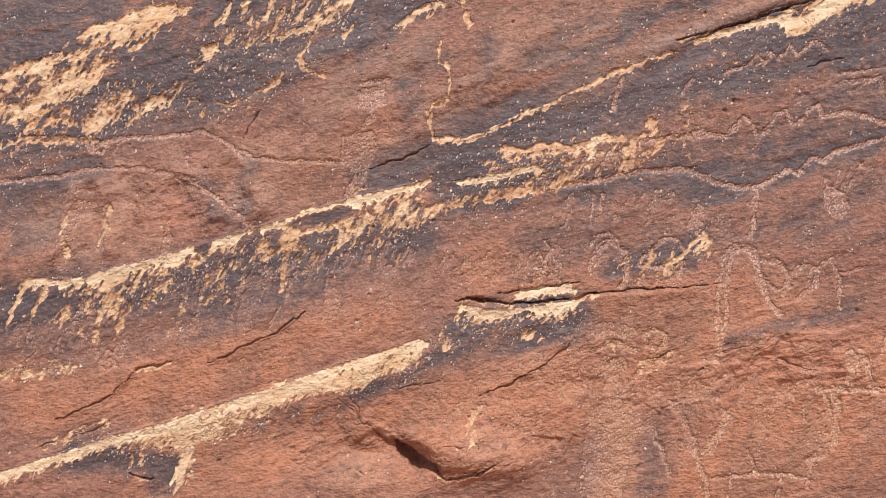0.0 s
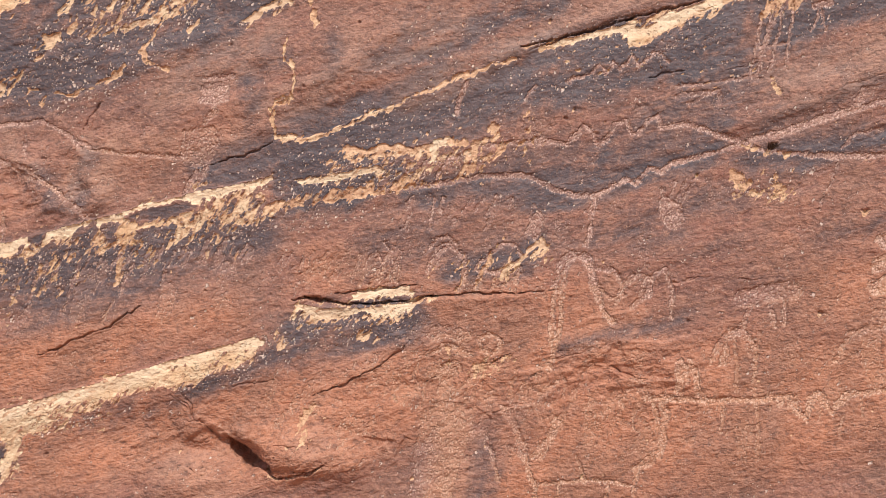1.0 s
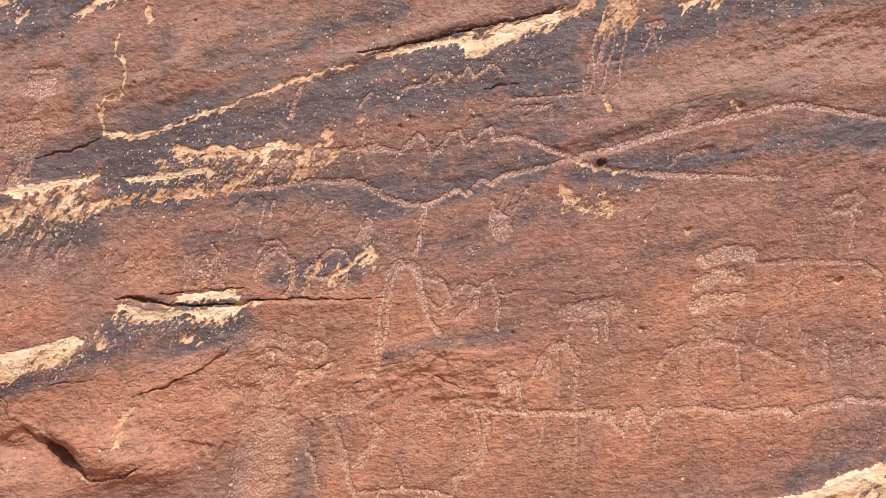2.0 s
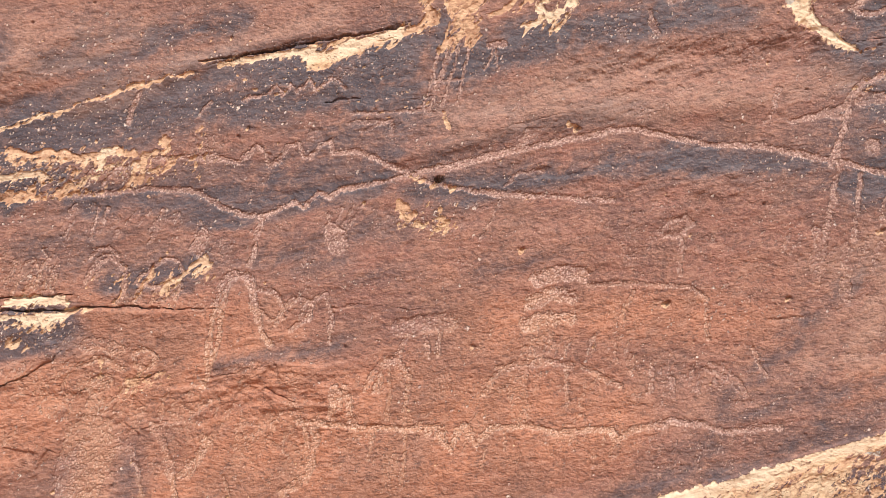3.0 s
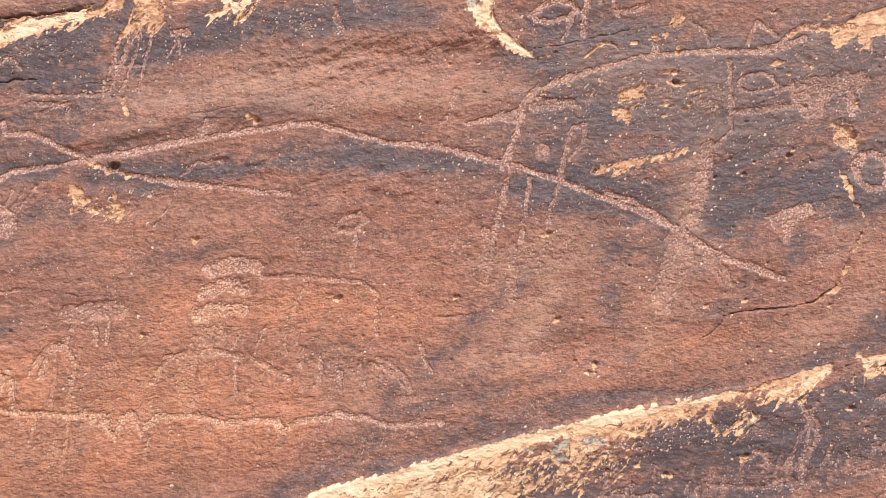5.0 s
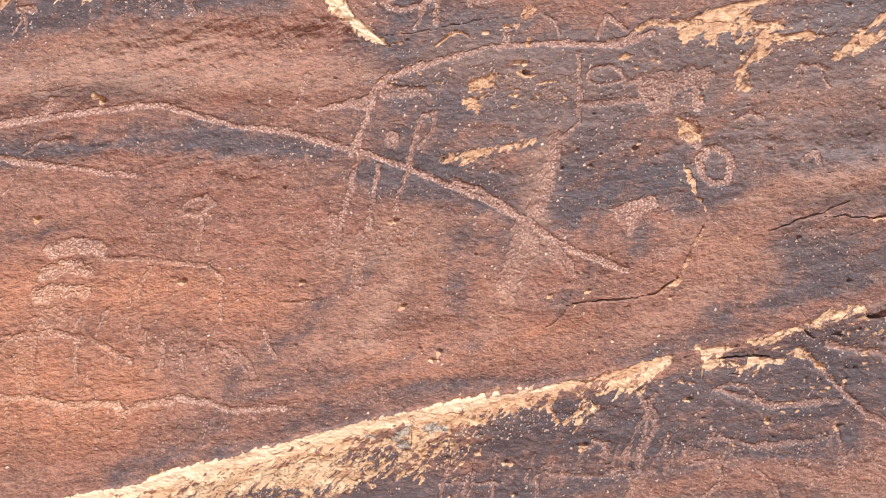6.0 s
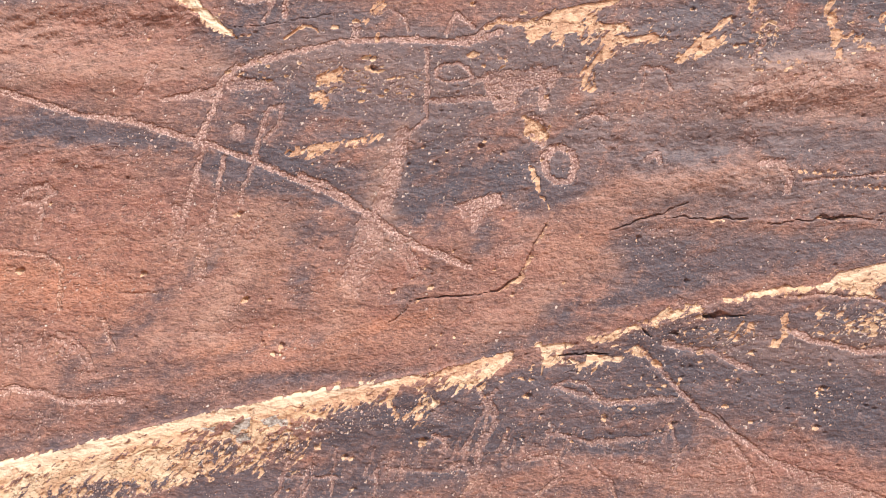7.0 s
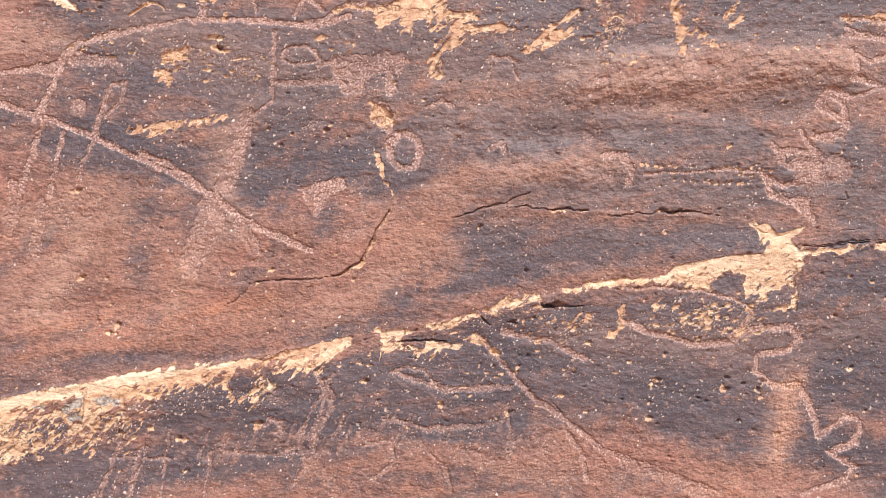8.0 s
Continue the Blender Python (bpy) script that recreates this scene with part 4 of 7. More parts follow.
# sun catching the ledge's upward edge, put into the stone colour
streak("painted pale sunlit lip of a long ledge", 0.014, 0.5, [(0.185, 0.349), (0.305, 0.37), (0.391, 0.414), (0.476, 0.443), (0.561, 0.486), (0.663, 0.526), (0.765, 0.573), (0.882, 0.62)], 0.8)
streak("pale chip", 0.015, 0.4, [(1.41, 0.737), (1.445, 0.754), (1.48, 0.782)], 0.45)
streak("", 0.101, 0.06, [(2.456, -0.581), (2.766, -0.484), (3.01, -0.361)])
streak("", 0.057, 0, [(3.074, -0.351), (3.32, -0.226), (3.542, -0.172)])
streak("pale broken ledge", 0.024, 0.45, [(3.964, 0.129), (4.033, 0.157), (4.109, 0.193), (4.182, 0.243), (4.259, 0.273)])
streak("pale broken ledge", 0.020, 0.35, [(4.039, 0.124), (4.122, 0.123), (4.178, 0.086)])
streak("", 0.084, -0.05, [(4.113, 0.173), (4.268, 0.223), (4.404, 0.199)])
streak("pinkish scraped patch", 0.054, 0.3, [(4.327, 0.217), (4.398, 0.232)], 0.9)
streak("pale thin ledge", 0.017, 0.5, [(4.333, 0.319), (4.395, 0.343), (4.488, 0.372), (4.612, 0.407)])
streak("pale thin ledge", 0.017, 0.5, [(4.962, 0.566), (5.061, 0.592), (5.191, 0.636), (5.325, 0.685)])
streak("orange scraped vertical mark", 0.015, 0.42, [(4.489, 0.364), (4.498, 0.296), (4.515, 0.265), (4.484, 0.207)], 0.9)
streak("pinkish scraped mark", 0.025, 0.28, [(4.287, 1.228), (4.281, 1.152)], 0.9)
streak("", 0.050, 0.02, [(4.336, 1.14), (4.319, 1.048)])
streak("pinkish upright scraped mark", 0.022, 0.33, [(4.491, 1.242), (4.52, 1.168), (4.534, 1.092)], 0.9)
streak("pinkish scraped chip", 0.030, 0.3, [(4.587, 1.161), (4.612, 1.137)], 0.9)
streak("pinkish scraped chip", 0.024, 0.3, [(4.671, 1.287), (4.664, 1.215)], 0.9)
streak("pinkish scraped chip", 0.022, 0.25, [(4.386, 1.044), (4.431, 1.066)], 0.9)
streak("yellowish flaked streak", 0.027, 0.33, [(3.033, 0.53), (3.132, 0.565), (3.207, 0.599), (3.276, 0.627)], 0.9)
streak("", 0.067, -0.05, [(3.147, 0.739), (3.331, 0.814)])
streak("", 0.118, -0.12, [(2.928, 0.778), (3.248, 0.813), (3.58, 0.814)])
streak("thin pinkish fissure", 0.007, 0.45, [(3.724, 0.62), (3.755, 0.553), (3.791, 0.499)], 0.9)
streak("curved pale fissure", 0.012, 0.5, [(-0.244, 0.612), (-0.235, 0.571), (-0.166, 0.543)], 0.8)
streak("pale fissure", 0.012, 0.45, [(0.2, 0.588), (0.217, 0.522), (0.196, 0.462), (0.155, 0.45), (0.165, 0.363)], 0.8)
streak("pale fissure", 0.015, 0.45, [(0.252, 0.801), (0.255, 0.74), (0.275, 0.699)], 0.8)
# sunlit left wall of the pit, put into the stone colour
streak("painted sunlit left side of a pit", 0.014, 0.5, [(1.998, 0.566), (2.032, 0.557)])
streak("pale lip below a dark tuft", 0.020, 0.5, [(1.562, 0.368), (1.602, 0.343), (1.648, 0.347), (1.686, 0.339)])
streak("pale streak", 0.009, 0.3, [(1.636, 0.566), (1.646, 0.515)])
streak("pink chip", 0.034, 0.3, [(1.541, 0.267), (1.556, 0.252)], 0.9)
streak("", 0.034, 0.05, [(1.562, 0.23), (1.661, 0.234)])
streak("pale chip", 0.024, 0.4, [(0.976, 0.064), (0.951, 0.035)], 0.45)
streak("pale chip", 0.019, 0.42, [(0.876, -0.029), (0.867, -0.072)], 0.45)
streak("pale scrape", 0.012, 0.4, [(0.818, 0.022), (0.779, -0.08)], 0.9)
streak("pale scrape", 0.012, 0.4, [(0.726, -0.021), (0.721, -0.089)], 0.9)
streak("tan flake", 0.017, 0.3, [(0.285, -0.463), (0.277, -0.565)], 0.45)
streak("", 0.103, -0.12, [(0.561, 0.434), (0.981, 0.515), (1.226, 0.562)])
streak("", 0.118, -0.14, [(1.055, 0.604), (1.375, 0.68), (1.611, 0.814)])
streak("", 0.254, -0.16, [(2.953, 0.761), (3.385, 0.688)])
streak("", 0.336, -0.16, [(3.123, 0.612), (4.048, 0.983), (4.984, 1.243)])
streak("", 0.269, -0.17, [(3.761, -0.157), (4.532, 0.121), (5.134, 0.335)])
streak("", 0.154, -0.04, [(-1.03, 0.327), (-0.884, 0.414), (-0.735, 0.467), (-0.634, 0.493)])
streak("", 0.154, -0.06, [(-0.534, 0.589), (-0.33, 0.678), (-0.124, 0.749)])
streak("pale flaked streak", 0.014, 0.4, [(-0.453, 0.767), (-0.48, 0.715), (-0.504, 0.68)])
streak("pale flaked streak", 0.012, 0.4, [(-0.395, 0.772), (-0.422, 0.721), (-0.443, 0.691), (-0.463, 0.646)])
streak("pale flaked streak", 0.012, 0.4, [(-0.354, 0.73), (-0.381, 0.678), (-0.405, 0.636)])
streak("pale flaked streak", 0.013, 0.4, [(-0.323, 0.779), (-0.347, 0.727), (-0.373, 0.685)])
streak("pale flaked streak", 0.010, 0.35, [(-0.285, 0.757), (-0.313, 0.704), (-0.336, 0.661), (-0.372, 0.638)])
streak("pale flaked streak", 0.010, 0.4, [(-0.255, 0.774), (-0.272, 0.734)])
streak("pale flaked streak", 0.010, 0.35, [(-0.213, 0.778), (-0.244, 0.727), (-0.278, 0.704)])
streak("pale flaked streak", 0.010, 0.35, [(-0.151, 0.791), (-0.193, 0.738)])
streak("pale flaked fissure", 0.009, 0.45, [(-0.193, 0.687), (-0.213, 0.647), (-0.24, 0.616)], 0.8)
streak("pale flaked chip", 0.019, 0.4, [(-0.5, 0.635), (-0.531, 0.61), (-0.564, 0.593)], 0.45)
streak("pale flaked chip", 0.015, 0.4, [(-0.537, 0.576), (-0.557, 0.558)], 0.45)
streak("pale chip", 0.010, 0.45, [(-0.082, 0.703), (-0.113, 0.662)], 0.45)
streak("pale fissure", 0.009, 0.45, [(-0.496, 0.467), (-0.462, 0.459), (-0.397, 0.481)], 0.8)
streak("pale fissure", 0.009, 0.4, [(-0.383, 0.495), (-0.312, 0.529), (-0.292, 0.56)], 0.8)
streak("pale chip", 0.012, 0.4, [(-0.577, 0.472), (-0.59, 0.43)], 0.45)
streak("pale chip", 0.010, 0.35, [(-0.553, 0.468), (-0.575, 0.439)], 0.45)
streak("pale chip", 0.015, 0.4, [(-0.529, 0.448), (-0.536, 0.434)], 0.45)
streak("pale streak", 0.008, 0.42, [(-0.698, 0.453), (-0.726, 0.429), (-0.759, 0.394)])
streak("pale streak", 0.007, 0.35, [(-0.637, 0.45), (-0.621, 0.488), (-0.587, 0.534)])
streak("pale drip", 0.014, 0.4, [(-1.054, 0.408), (-1.047, 0.352)], 0.45)
streak("pinkish flaked line", 0.015, 0.35, [(-1.079, 0.343), (-0.982, 0.344), (-0.85, 0.349)], 0.9)
streak("pale drip", 0.012, 0.4, [(-1.07, 0.34), (-1.092, 0.296)], 0.45)
streak("orange flaked line", 0.017, 0.35, [(0.696, 0.354), (0.78, 0.357), (0.83, 0.363), (0.905, 0.366)], 0.9)
streak("orange chip", 0.024, 0.35, [(0.813, 0.404), (0.826, 0.37)], 0.9)
streak("pinkish flake", 0.024, 0.3, [(0.846, 0.346), (0.821, 0.315)], 0.9)
streak("orange smooth chip", 0.034, 0.35, [(0.773, -0.351), (0.807, -0.331)], 0.9)
streak("pinkish thin mark", 0.009, 0.4, [(0.701, -0.27), (0.7, -0.309)], 0.9)
streak("grey lichen spot", 0.024, 0.3, [(2.969, -0.289), (2.98, -0.291)], 2.0)
streak("grey lichen spot", 0.015, 0.3, [(3.001, -0.301), (3.011, -0.303)], 2.0)
streak("grey lichen spot", 0.020, 0.3, [(3.094, -0.259), (3.104, -0.261)], 2.0)
streak("grey lichen spot", 0.010, 0.3, [(3.137, -0.27), (3.147, -0.272)], 2.0)
streak("grey lichen spot", 0.017, 0.3, [(3.025, -0.331), (3.035, -0.333)], 2.0)
streak("grey lichen spot", 0.013, 0.3, [(3.186, -0.267), (3.196, -0.269)], 2.0)
streak("grey lichen stain", 0.027, 0.5, [(2.596, 1.052), (2.609, 1.004)], 2.0)
streak("cream lip", 0.012, 0.45, [(1.416, 0.789), (1.453, 0.804), (1.492, 0.827)])
streak("cream lip", 0.012, 0.4, [(1.417, 0.751), (1.448, 0.769), (1.477, 0.787)])
streak("thin pale fissure", 0.007, 0.4, [(2.813, 0.86), (2.861, 0.867)], 0.8)
streak("thin pale fissure", 0.007, 0.45, [(2.955, 0.876), (2.98, 0.905), (3.018, 0.924)], 0.8)
streak("thin pale scalloped flake", 0.008, 0.4, [(3.022, 0.92), (3.051, 0.916), (3.078, 0.932)])
streak("thin pale flake", 0.007, 0.4, [(3.086, 0.933), (3.11, 0.939)])
streak("yellowish flaked blot", 0.029, 0.4, [(3.161, 0.97), (3.197, 0.989), (3.22, 1.024)], 0.9)
streak("pale chip", 0.015, 0.4, [(3.512, 0.922), (3.534, 0.911)], 0.45)
streak("pale chip", 0.013, 0.4, [(3.576, 0.933), (3.604, 0.921), (3.591, 0.888)], 0.45)
streak("pale chip", 0.015, 0.45, [(3.208, 0.825), (3.252, 0.83)], 0.45)
streak("orange chip", 0.030, 0.55, [(3.077, 0.775), (3.108, 0.787), (3.135, 0.802)], 0.9)
streak("orange chip", 0.034, 0.55, [(3.09, 0.716), (3.108, 0.707)], 0.9)
streak("pale chip", 0.010, 0.4, [(3.198, 0.86), (3.223, 0.864)], 0.45)
streak("pale chip", 0.008, 0.4, [(3.28, 0.81), (3.32, 0.82)], 0.45)
streak("orange chip", 0.027, 0.38, [(4.531, 1.109), (4.55, 1.09)], 0.9)
streak("orange chip", 0.030, 0.38, [(4.656, 1.234), (4.678, 1.232)], 0.9)
streak("cream lip under an overhanging ledge", 0.015, 0.6, [(0.952, 0.645), (1.125, 0.697), (1.285, 0.744), (1.446, 0.79)])
streak("", 0.101, 0.02, [(4.662, 0.304), (4.848, 0.343)])
streak("tan flake", 0.019, 0.4, [(0.287, -0.491), (0.274, -0.567)], 0.45)
streak("orange scraped line", 0.012, 0.55, [(3.524, 1.014), (3.562, 1.04), (3.642, 1.052), (3.737, 1.073), (3.813, 1.108)], 0.9)
streak("pinkish scraped stem", 0.012, 0.4, [(3.216, 0.971), (3.227, 0.924)], 0.9)
streak("tan fissure line", 0.007, 0.7, [(0.181, 0.658), (0.174, 0.613), (0.189, 0.578), (0.213, 0.554), (0.22, 0.522)], 0.45)
streak("tan fissure line", 0.007, 0.7, [(0.22, 0.522), (0.196, 0.474), (0.158, 0.46)], 0.45)
streak("tan fissure line", 0.008, 0.75, [(0.144, 0.444), (0.155, 0.401), (0.165, 0.356)], 0.45)
# a thinner tan stroke painting the same sun-catching ledge edge
streak("painted tan sunlit ledge lip", 0.012, 0.8, [(0.16, 0.349), (0.22, 0.349), (0.305, 0.356), (0.357, 0.387), (0.425, 0.417), (0.476, 0.434), (0.536, 0.472)], 0.45)
streak("pale chip", 0.009, 0.6, [(-0.567, 0.558), (-0.547, 0.575)], 0.45)
streak("pale chip", 0.007, 0.55, [(-0.559, 0.593), (-0.5, 0.614), (-0.493, 0.625)], 0.45)
streak("pale chip", 0.007, 0.5, [(-0.597, 0.43), (-0.575, 0.468), (-0.553, 0.468)], 0.45)
streak("pale drip", 0.007, 0.5, [(-0.893, 0.468), (-0.877, 0.516), (-0.852, 0.551)], 0.45)
streak("pale drip", 0.007, 0.5, [(-0.954, 0.471), (-0.918, 0.499), (-0.885, 0.533)], 0.45)
streak("orange smooth chip", 0.021, 0.5, [(0.282, -0.458), (0.272, -0.514)], 0.9)
streak("orange smooth chip", 0.015, 0.5, [(0.289, -0.509), (0.272, -0.566)], 0.9)
streak("tan rubbed mark", 0.015, 0.3, [(-0.805, 0.155), (-0.814, 0.09), (-0.83, 0.039)], 0.45)
streak("tan rubbed mark", 0.012, 0.3, [(-0.933, 0.141), (-0.942, 0.073), (-0.928, 0.005)], 0.45)
streak("orange stain on a cream ledge", 0.017, 0.5, [(3.227, -0.206), (3.349, -0.147), (3.443, -0.114), (3.534, -0.061), (3.717, 0.033)], 0.9)
streak("orange stain on a cream ledge", 0.013, 0.5, [(2.825, -0.354), (3.007, -0.27), (3.161, -0.206)], 0.9)
streak("grey lichen spot", 0.027, 0.4, [(2.984, -0.277), (3.026, -0.283)], 2.0)
streak("grey lichen spot", 0.015, 0.4, [(2.915, -0.308), (2.935, -0.312)], 2.0)
streak("cream lip of a broad ledge", 0.020, 1, [(2.328, -0.535), (2.461, -0.481), (2.599, -0.448), (2.719, -0.396), (2.868, -0.316), (3.02, -0.25), (3.158, -0.186), (3.238, -0.156)])
streak("", 0.067, 0.15, [(2.536, -0.55), (2.768, -0.498), (2.963, -0.402), (3.149, -0.335)])

# ---- pecked figures ----
glyph("pecked zigzag petroglyph line", 0.007, 0.9, [(1.034, 0.543), (1.057, 0.559), (1.106, 0.577), (1.129, 0.6), (1.149, 0.574), (1.171, 0.611), (1.19, 0.585), (1.223, 0.626), (1.247, 0.601), (1.286, 0.639), (1.312, 0.635), (1.331, 0.609)])
glyph("ladder-like row of short pecked bars", 0.015, 0.7, [(0.731, 0.536), (0.717, 0.493), (0.705, 0.447)])
glyph("short pecked mark", 0.010, 0.8, [(0.94, 0.533), (0.914, 0.491)])
glyph("winding pecked line with loops", 0.011, 0.85, [(0.793, 0.345), (0.908, 0.361), (0.974, 0.371), (1.042, 0.358), (1.065, 0.388), (1.087, 0.416), (1.114, 0.396), (1.135, 0.36), (1.158, 0.379), (1.179, 0.422), (1.212, 0.436), (1.232, 0.395), (1.249, 0.396), (1.271, 0.431), (1.303, 0.451), (1.316, 0.415)])
glyph("winding pecked line", 0.011, 0.7, [(0.896, 0.362), (0.979, 0.362), (1.045, 0.361)])
glyph("long pecked line running under the ledge", 0.012, 0.9, [(1.324, 0.419), (1.388, 0.43), (1.44, 0.413), (1.493, 0.393), (1.544, 0.383), (1.597, 0.355), (1.648, 0.349), (1.699, 0.341), (1.833, 0.34), (2.001, 0.346), (2.151, 0.35)])
glyph("long pecked line across the dark rock", 0.015, 0.95, [(1.537, 0.373), (1.658, 0.405), (1.819, 0.465), (1.982, 0.516), (2.128, 0.559), (2.194, 0.572), (2.313, 0.555), (2.415, 0.542), (2.563, 0.554), (2.698, 0.535), (2.814, 0.519), (2.913, 0.499), (3.029, 0.47), (3.176, 0.432), (3.29, 0.393)])
glyph("long pecked line fading to the lower rock", 0.017, 0.95, [(3.067, 0.479), (3.205, 0.438), (3.297, 0.388), (3.423, 0.328), (3.595, 0.29)])
glyph("stepped pecked line", 0.012, 0.95, [(1.124, 0.197), (1.164, 0.226), (1.219, 0.257), (1.246, 0.24), (1.284, 0.288), (1.318, 0.281), (1.35, 0.303), (1.415, 0.326), (1.513, 0.357), (1.579, 0.378)])
glyph("pecked stem", 0.014, 0.9, [(1.128, 0.197), (1.116, 0.136), (1.104, 0.054)])
glyph("pecked arch", 0.012, 0.95, [(1.005, -0.316), (1.019, -0.245), (1.034, -0.176), (1.034, -0.092), (1.042, -0.032), (1.058, 0.009), (1.089, 0.03), (1.116, 0.017), (1.13, -0.049), (1.154, -0.132), (1.183, -0.166)])
glyph("pecked loops", 0.009, 0.7, [(1.135, -0.006), (1.186, -0.019), (1.218, -0.092), (1.176, -0.099), (1.135, -0.066)])
glyph("pecked loops", 0.009, 0.7, [(1.215, -0.067), (1.237, -0.031), (1.279, -0.036), (1.261, -0.105)])
glyph("pecked hooked line", 0.011, 0.85, [(1.292, -0.086), (1.299, -0.034), (1.335, -0.005), (1.359, -0.08), (1.357, -0.151)])
glyph("broad pecked line in the dark rock", 0.018, 0.7, [(0.56, 0.21), (0.695, 0.235), (0.812, 0.26), (0.928, 0.26), (0.994, 0.225), (1.06, 0.204), (1.133, 0.207)])
glyph("palm-shaped pecked figure", 0.051, 0.85, [(1.348, 0.174), (1.356, 0.138)])
glyph("thin pecked finger-like stroke", 0.008, 0.8, [(1.326, 0.189), (1.324, 0.23)])
glyph("thin pecked finger-like stroke", 0.008, 0.7, [(1.346, 0.191), (1.359, 0.251)])
glyph("thin pecked finger-like stroke", 0.008, 0.7, [(1.366, 0.197), (1.397, 0.264)])
glyph("thin pecked finger-like stroke", 0.008, 0.7, [(1.383, 0.195), (1.423, 0.273)])
glyph("pecked curved animal outline", 0.008, 0.7, [(0.774, -0.034), (0.806, 0.01), (0.855, 0.051), (0.896, 0.048), (0.915, 0.013), (0.846, -0.034), (0.78, -0.035)])
glyph("pecked short leg", 0.008, 0.7, [(0.797, -0.042), (0.776, -0.091)])
glyph("pecked short leg", 0.008, 0.7, [(0.838, -0.038), (0.826, -0.079)])
glyph("pecked short leg", 0.008, 0.7, [(0.873, -0.035), (0.86, -0.073)])
glyph("pecked short leg", 0.008, 0.7, [(0.904, -0.019), (0.899, -0.063)])
glyph("pecked thin stroke", 0.007, 0.7, [(0.487, -0.039), (0.471, -0.077)])
glyph("pecked thin stroke", 0.007, 0.7, [(0.518, -0.033), (0.513, -0.073)])
glyph("pecked thin stroke", 0.007, 0.7, [(0.547, -0.025), (0.542, -0.071)])
glyph("pecked curl", 0.009, 0.7, [(0.501, -0.021), (0.521, 0.023), (0.502, 0.046)])
glyph("curved pecked band", 0.044, 1, [(1.953, 0.093), (2.008, 0.119), (2.079, 0.122)])
glyph("curved pecked band", 0.041, 1, [(1.938, 0.024), (1.997, 0.055), (2.052, 0.051)])
glyph("curved pecked band", 0.037, 1, [(1.934, -0.047), (1.995, -0.018), (2.057, -0.016)])
glyph("rough pecked blot", 0.047, 0.55, [(1.964, -0.095), (1.964, -0.129)])
glyph("pecked shoulder line", 0.018, 0.7, [(1.859, -0.186), (1.907, -0.165), (2.005, -0.149), (2.067, -0.149)])
glyph("pecked thin arm", 0.012, 0.7, [(1.867, -0.177), (1.824, -0.265)])
glyph("pecked thin arm", 0.012, 0.75, [(2.058, -0.159), (2.069, -0.258)])
glyph("faint pecked body", 0.057, 0.4, [(1.917, -0.189), (1.936, -0.313)])
glyph("faint pecked line", 0.012, 0.7, [(2.104, -0.154), (2.221, -0.202)])
glyph("faint pecked mark", 0.014, 0.65, [(2.305, -0.126), (2.303, -0.21)])
glyph("faint pecked mark", 0.016, 0.65, [(2.364, -0.162), (2.368, -0.212)])
glyph("faint pecked curve", 0.011, 0.6, [(2.101, 0.09), (2.182, 0.106), (2.392, 0.117), (2.442, 0.088), (2.454, -0.037)])
glyph("faint pecked curve", 0.012, 0.65, [(2.232, 0.085), (2.206, -0.002)])
glyph("faint pecked loop", 0.014, 0.65, [(2.292, 0.268), (2.313, 0.304), (2.361, 0.32), (2.386, 0.302), (2.356, 0.269), (2.309, 0.258)])
glyph("faint pecked line", 0.011, 0.55, [(2.357, 0.262), (2.361, 0.148)])
glyph("faint pecked figure", 0.016, 0.6, [(2.472, -0.11), (2.521, -0.122), (2.573, -0.183)])
glyph("faint pecked figure", 0.012, 0.6, [(2.587, -0.049), (2.624, -0.128)])
glyph("broad pecked animal body", 0.051, 0.55, [(1.559, -0.098), (1.631, -0.077), (1.704, -0.06)])
glyph("pecked leg", 0.012, 0.7, [(1.642, -0.101), (1.65, -0.169)])
glyph("pecked leg", 0.012, 0.7, [(1.68, -0.096), (1.683, -0.166)])
glyph("pecked leg", 0.014, 0.75, [(1.582, -0.116), (1.564, -0.186), (1.522, -0.207), (1.506, -0.285)])
glyph("pecked leg", 0.011, 0.7, [(1.564, -0.186), (1.6, -0.236)])
glyph("long rough pecked ground line", 0.014, 0.95, [(1.295, -0.397), (1.378, -0.395), (1.478, -0.393), (1.611, -0.387), (1.701, -0.372), (1.716, -0.418), (1.744, -0.435), (1.756, -0.384), (1.783, -0.361), (1.812, -0.412), (1.857, -0.358), (1.971, -0.343), (2.037, -0.354), (2.199, -0.328), (2.217, -0.362), (2.263, -0.323), (2.373, -0.287), (2.453, -0.287), (2.518, -0.302), (2.673, -0.272)])
glyph("pecked upright bracket", 0.012, 0.85, [(1.393, -0.377), (1.387, -0.283)])
glyph("pecked upright bracket", 0.011, 0.75, [(1.394, -0.296), (1.436, -0.301), (1.444, -0.372)])
glyph("pecked hanging line", 0.012, 0.7, [(1.312, -0.404), (1.328, -0.486), (1.327, -0.57)])
glyph("pecked line", 0.011, 0.7, [(1.337, -0.385), (1.34, -0.477), (1.334, -0.544), (1.27, -0.589), (1.257, -0.685)])
glyph("pecked slanted line", 0.012, 0.8, [(1.032, -0.467), (1.009, -0.519), (0.961, -0.583)])
glyph("pecked curved line", 0.014, 0.7, [(0.889, -0.449), (0.927, -0.548), (0.959, -0.647), (0.976, -0.73)])
glyph("pecked level line", 0.008, 0.8, [(0.981, -0.663), (1.106, -0.645), (1.255, -0.652)])
glyph("pecked short stem", 0.011, 0.7, [(1.092, -0.582), (1.114, -0.648)])
glyph("pecked short stem", 0.010, 0.75, [(1.04, -0.66), (1.026, -0.727)])
glyph("pecked short stem", 0.010, 0.75, [(1.181, -0.656), (1.172, -0.72)])
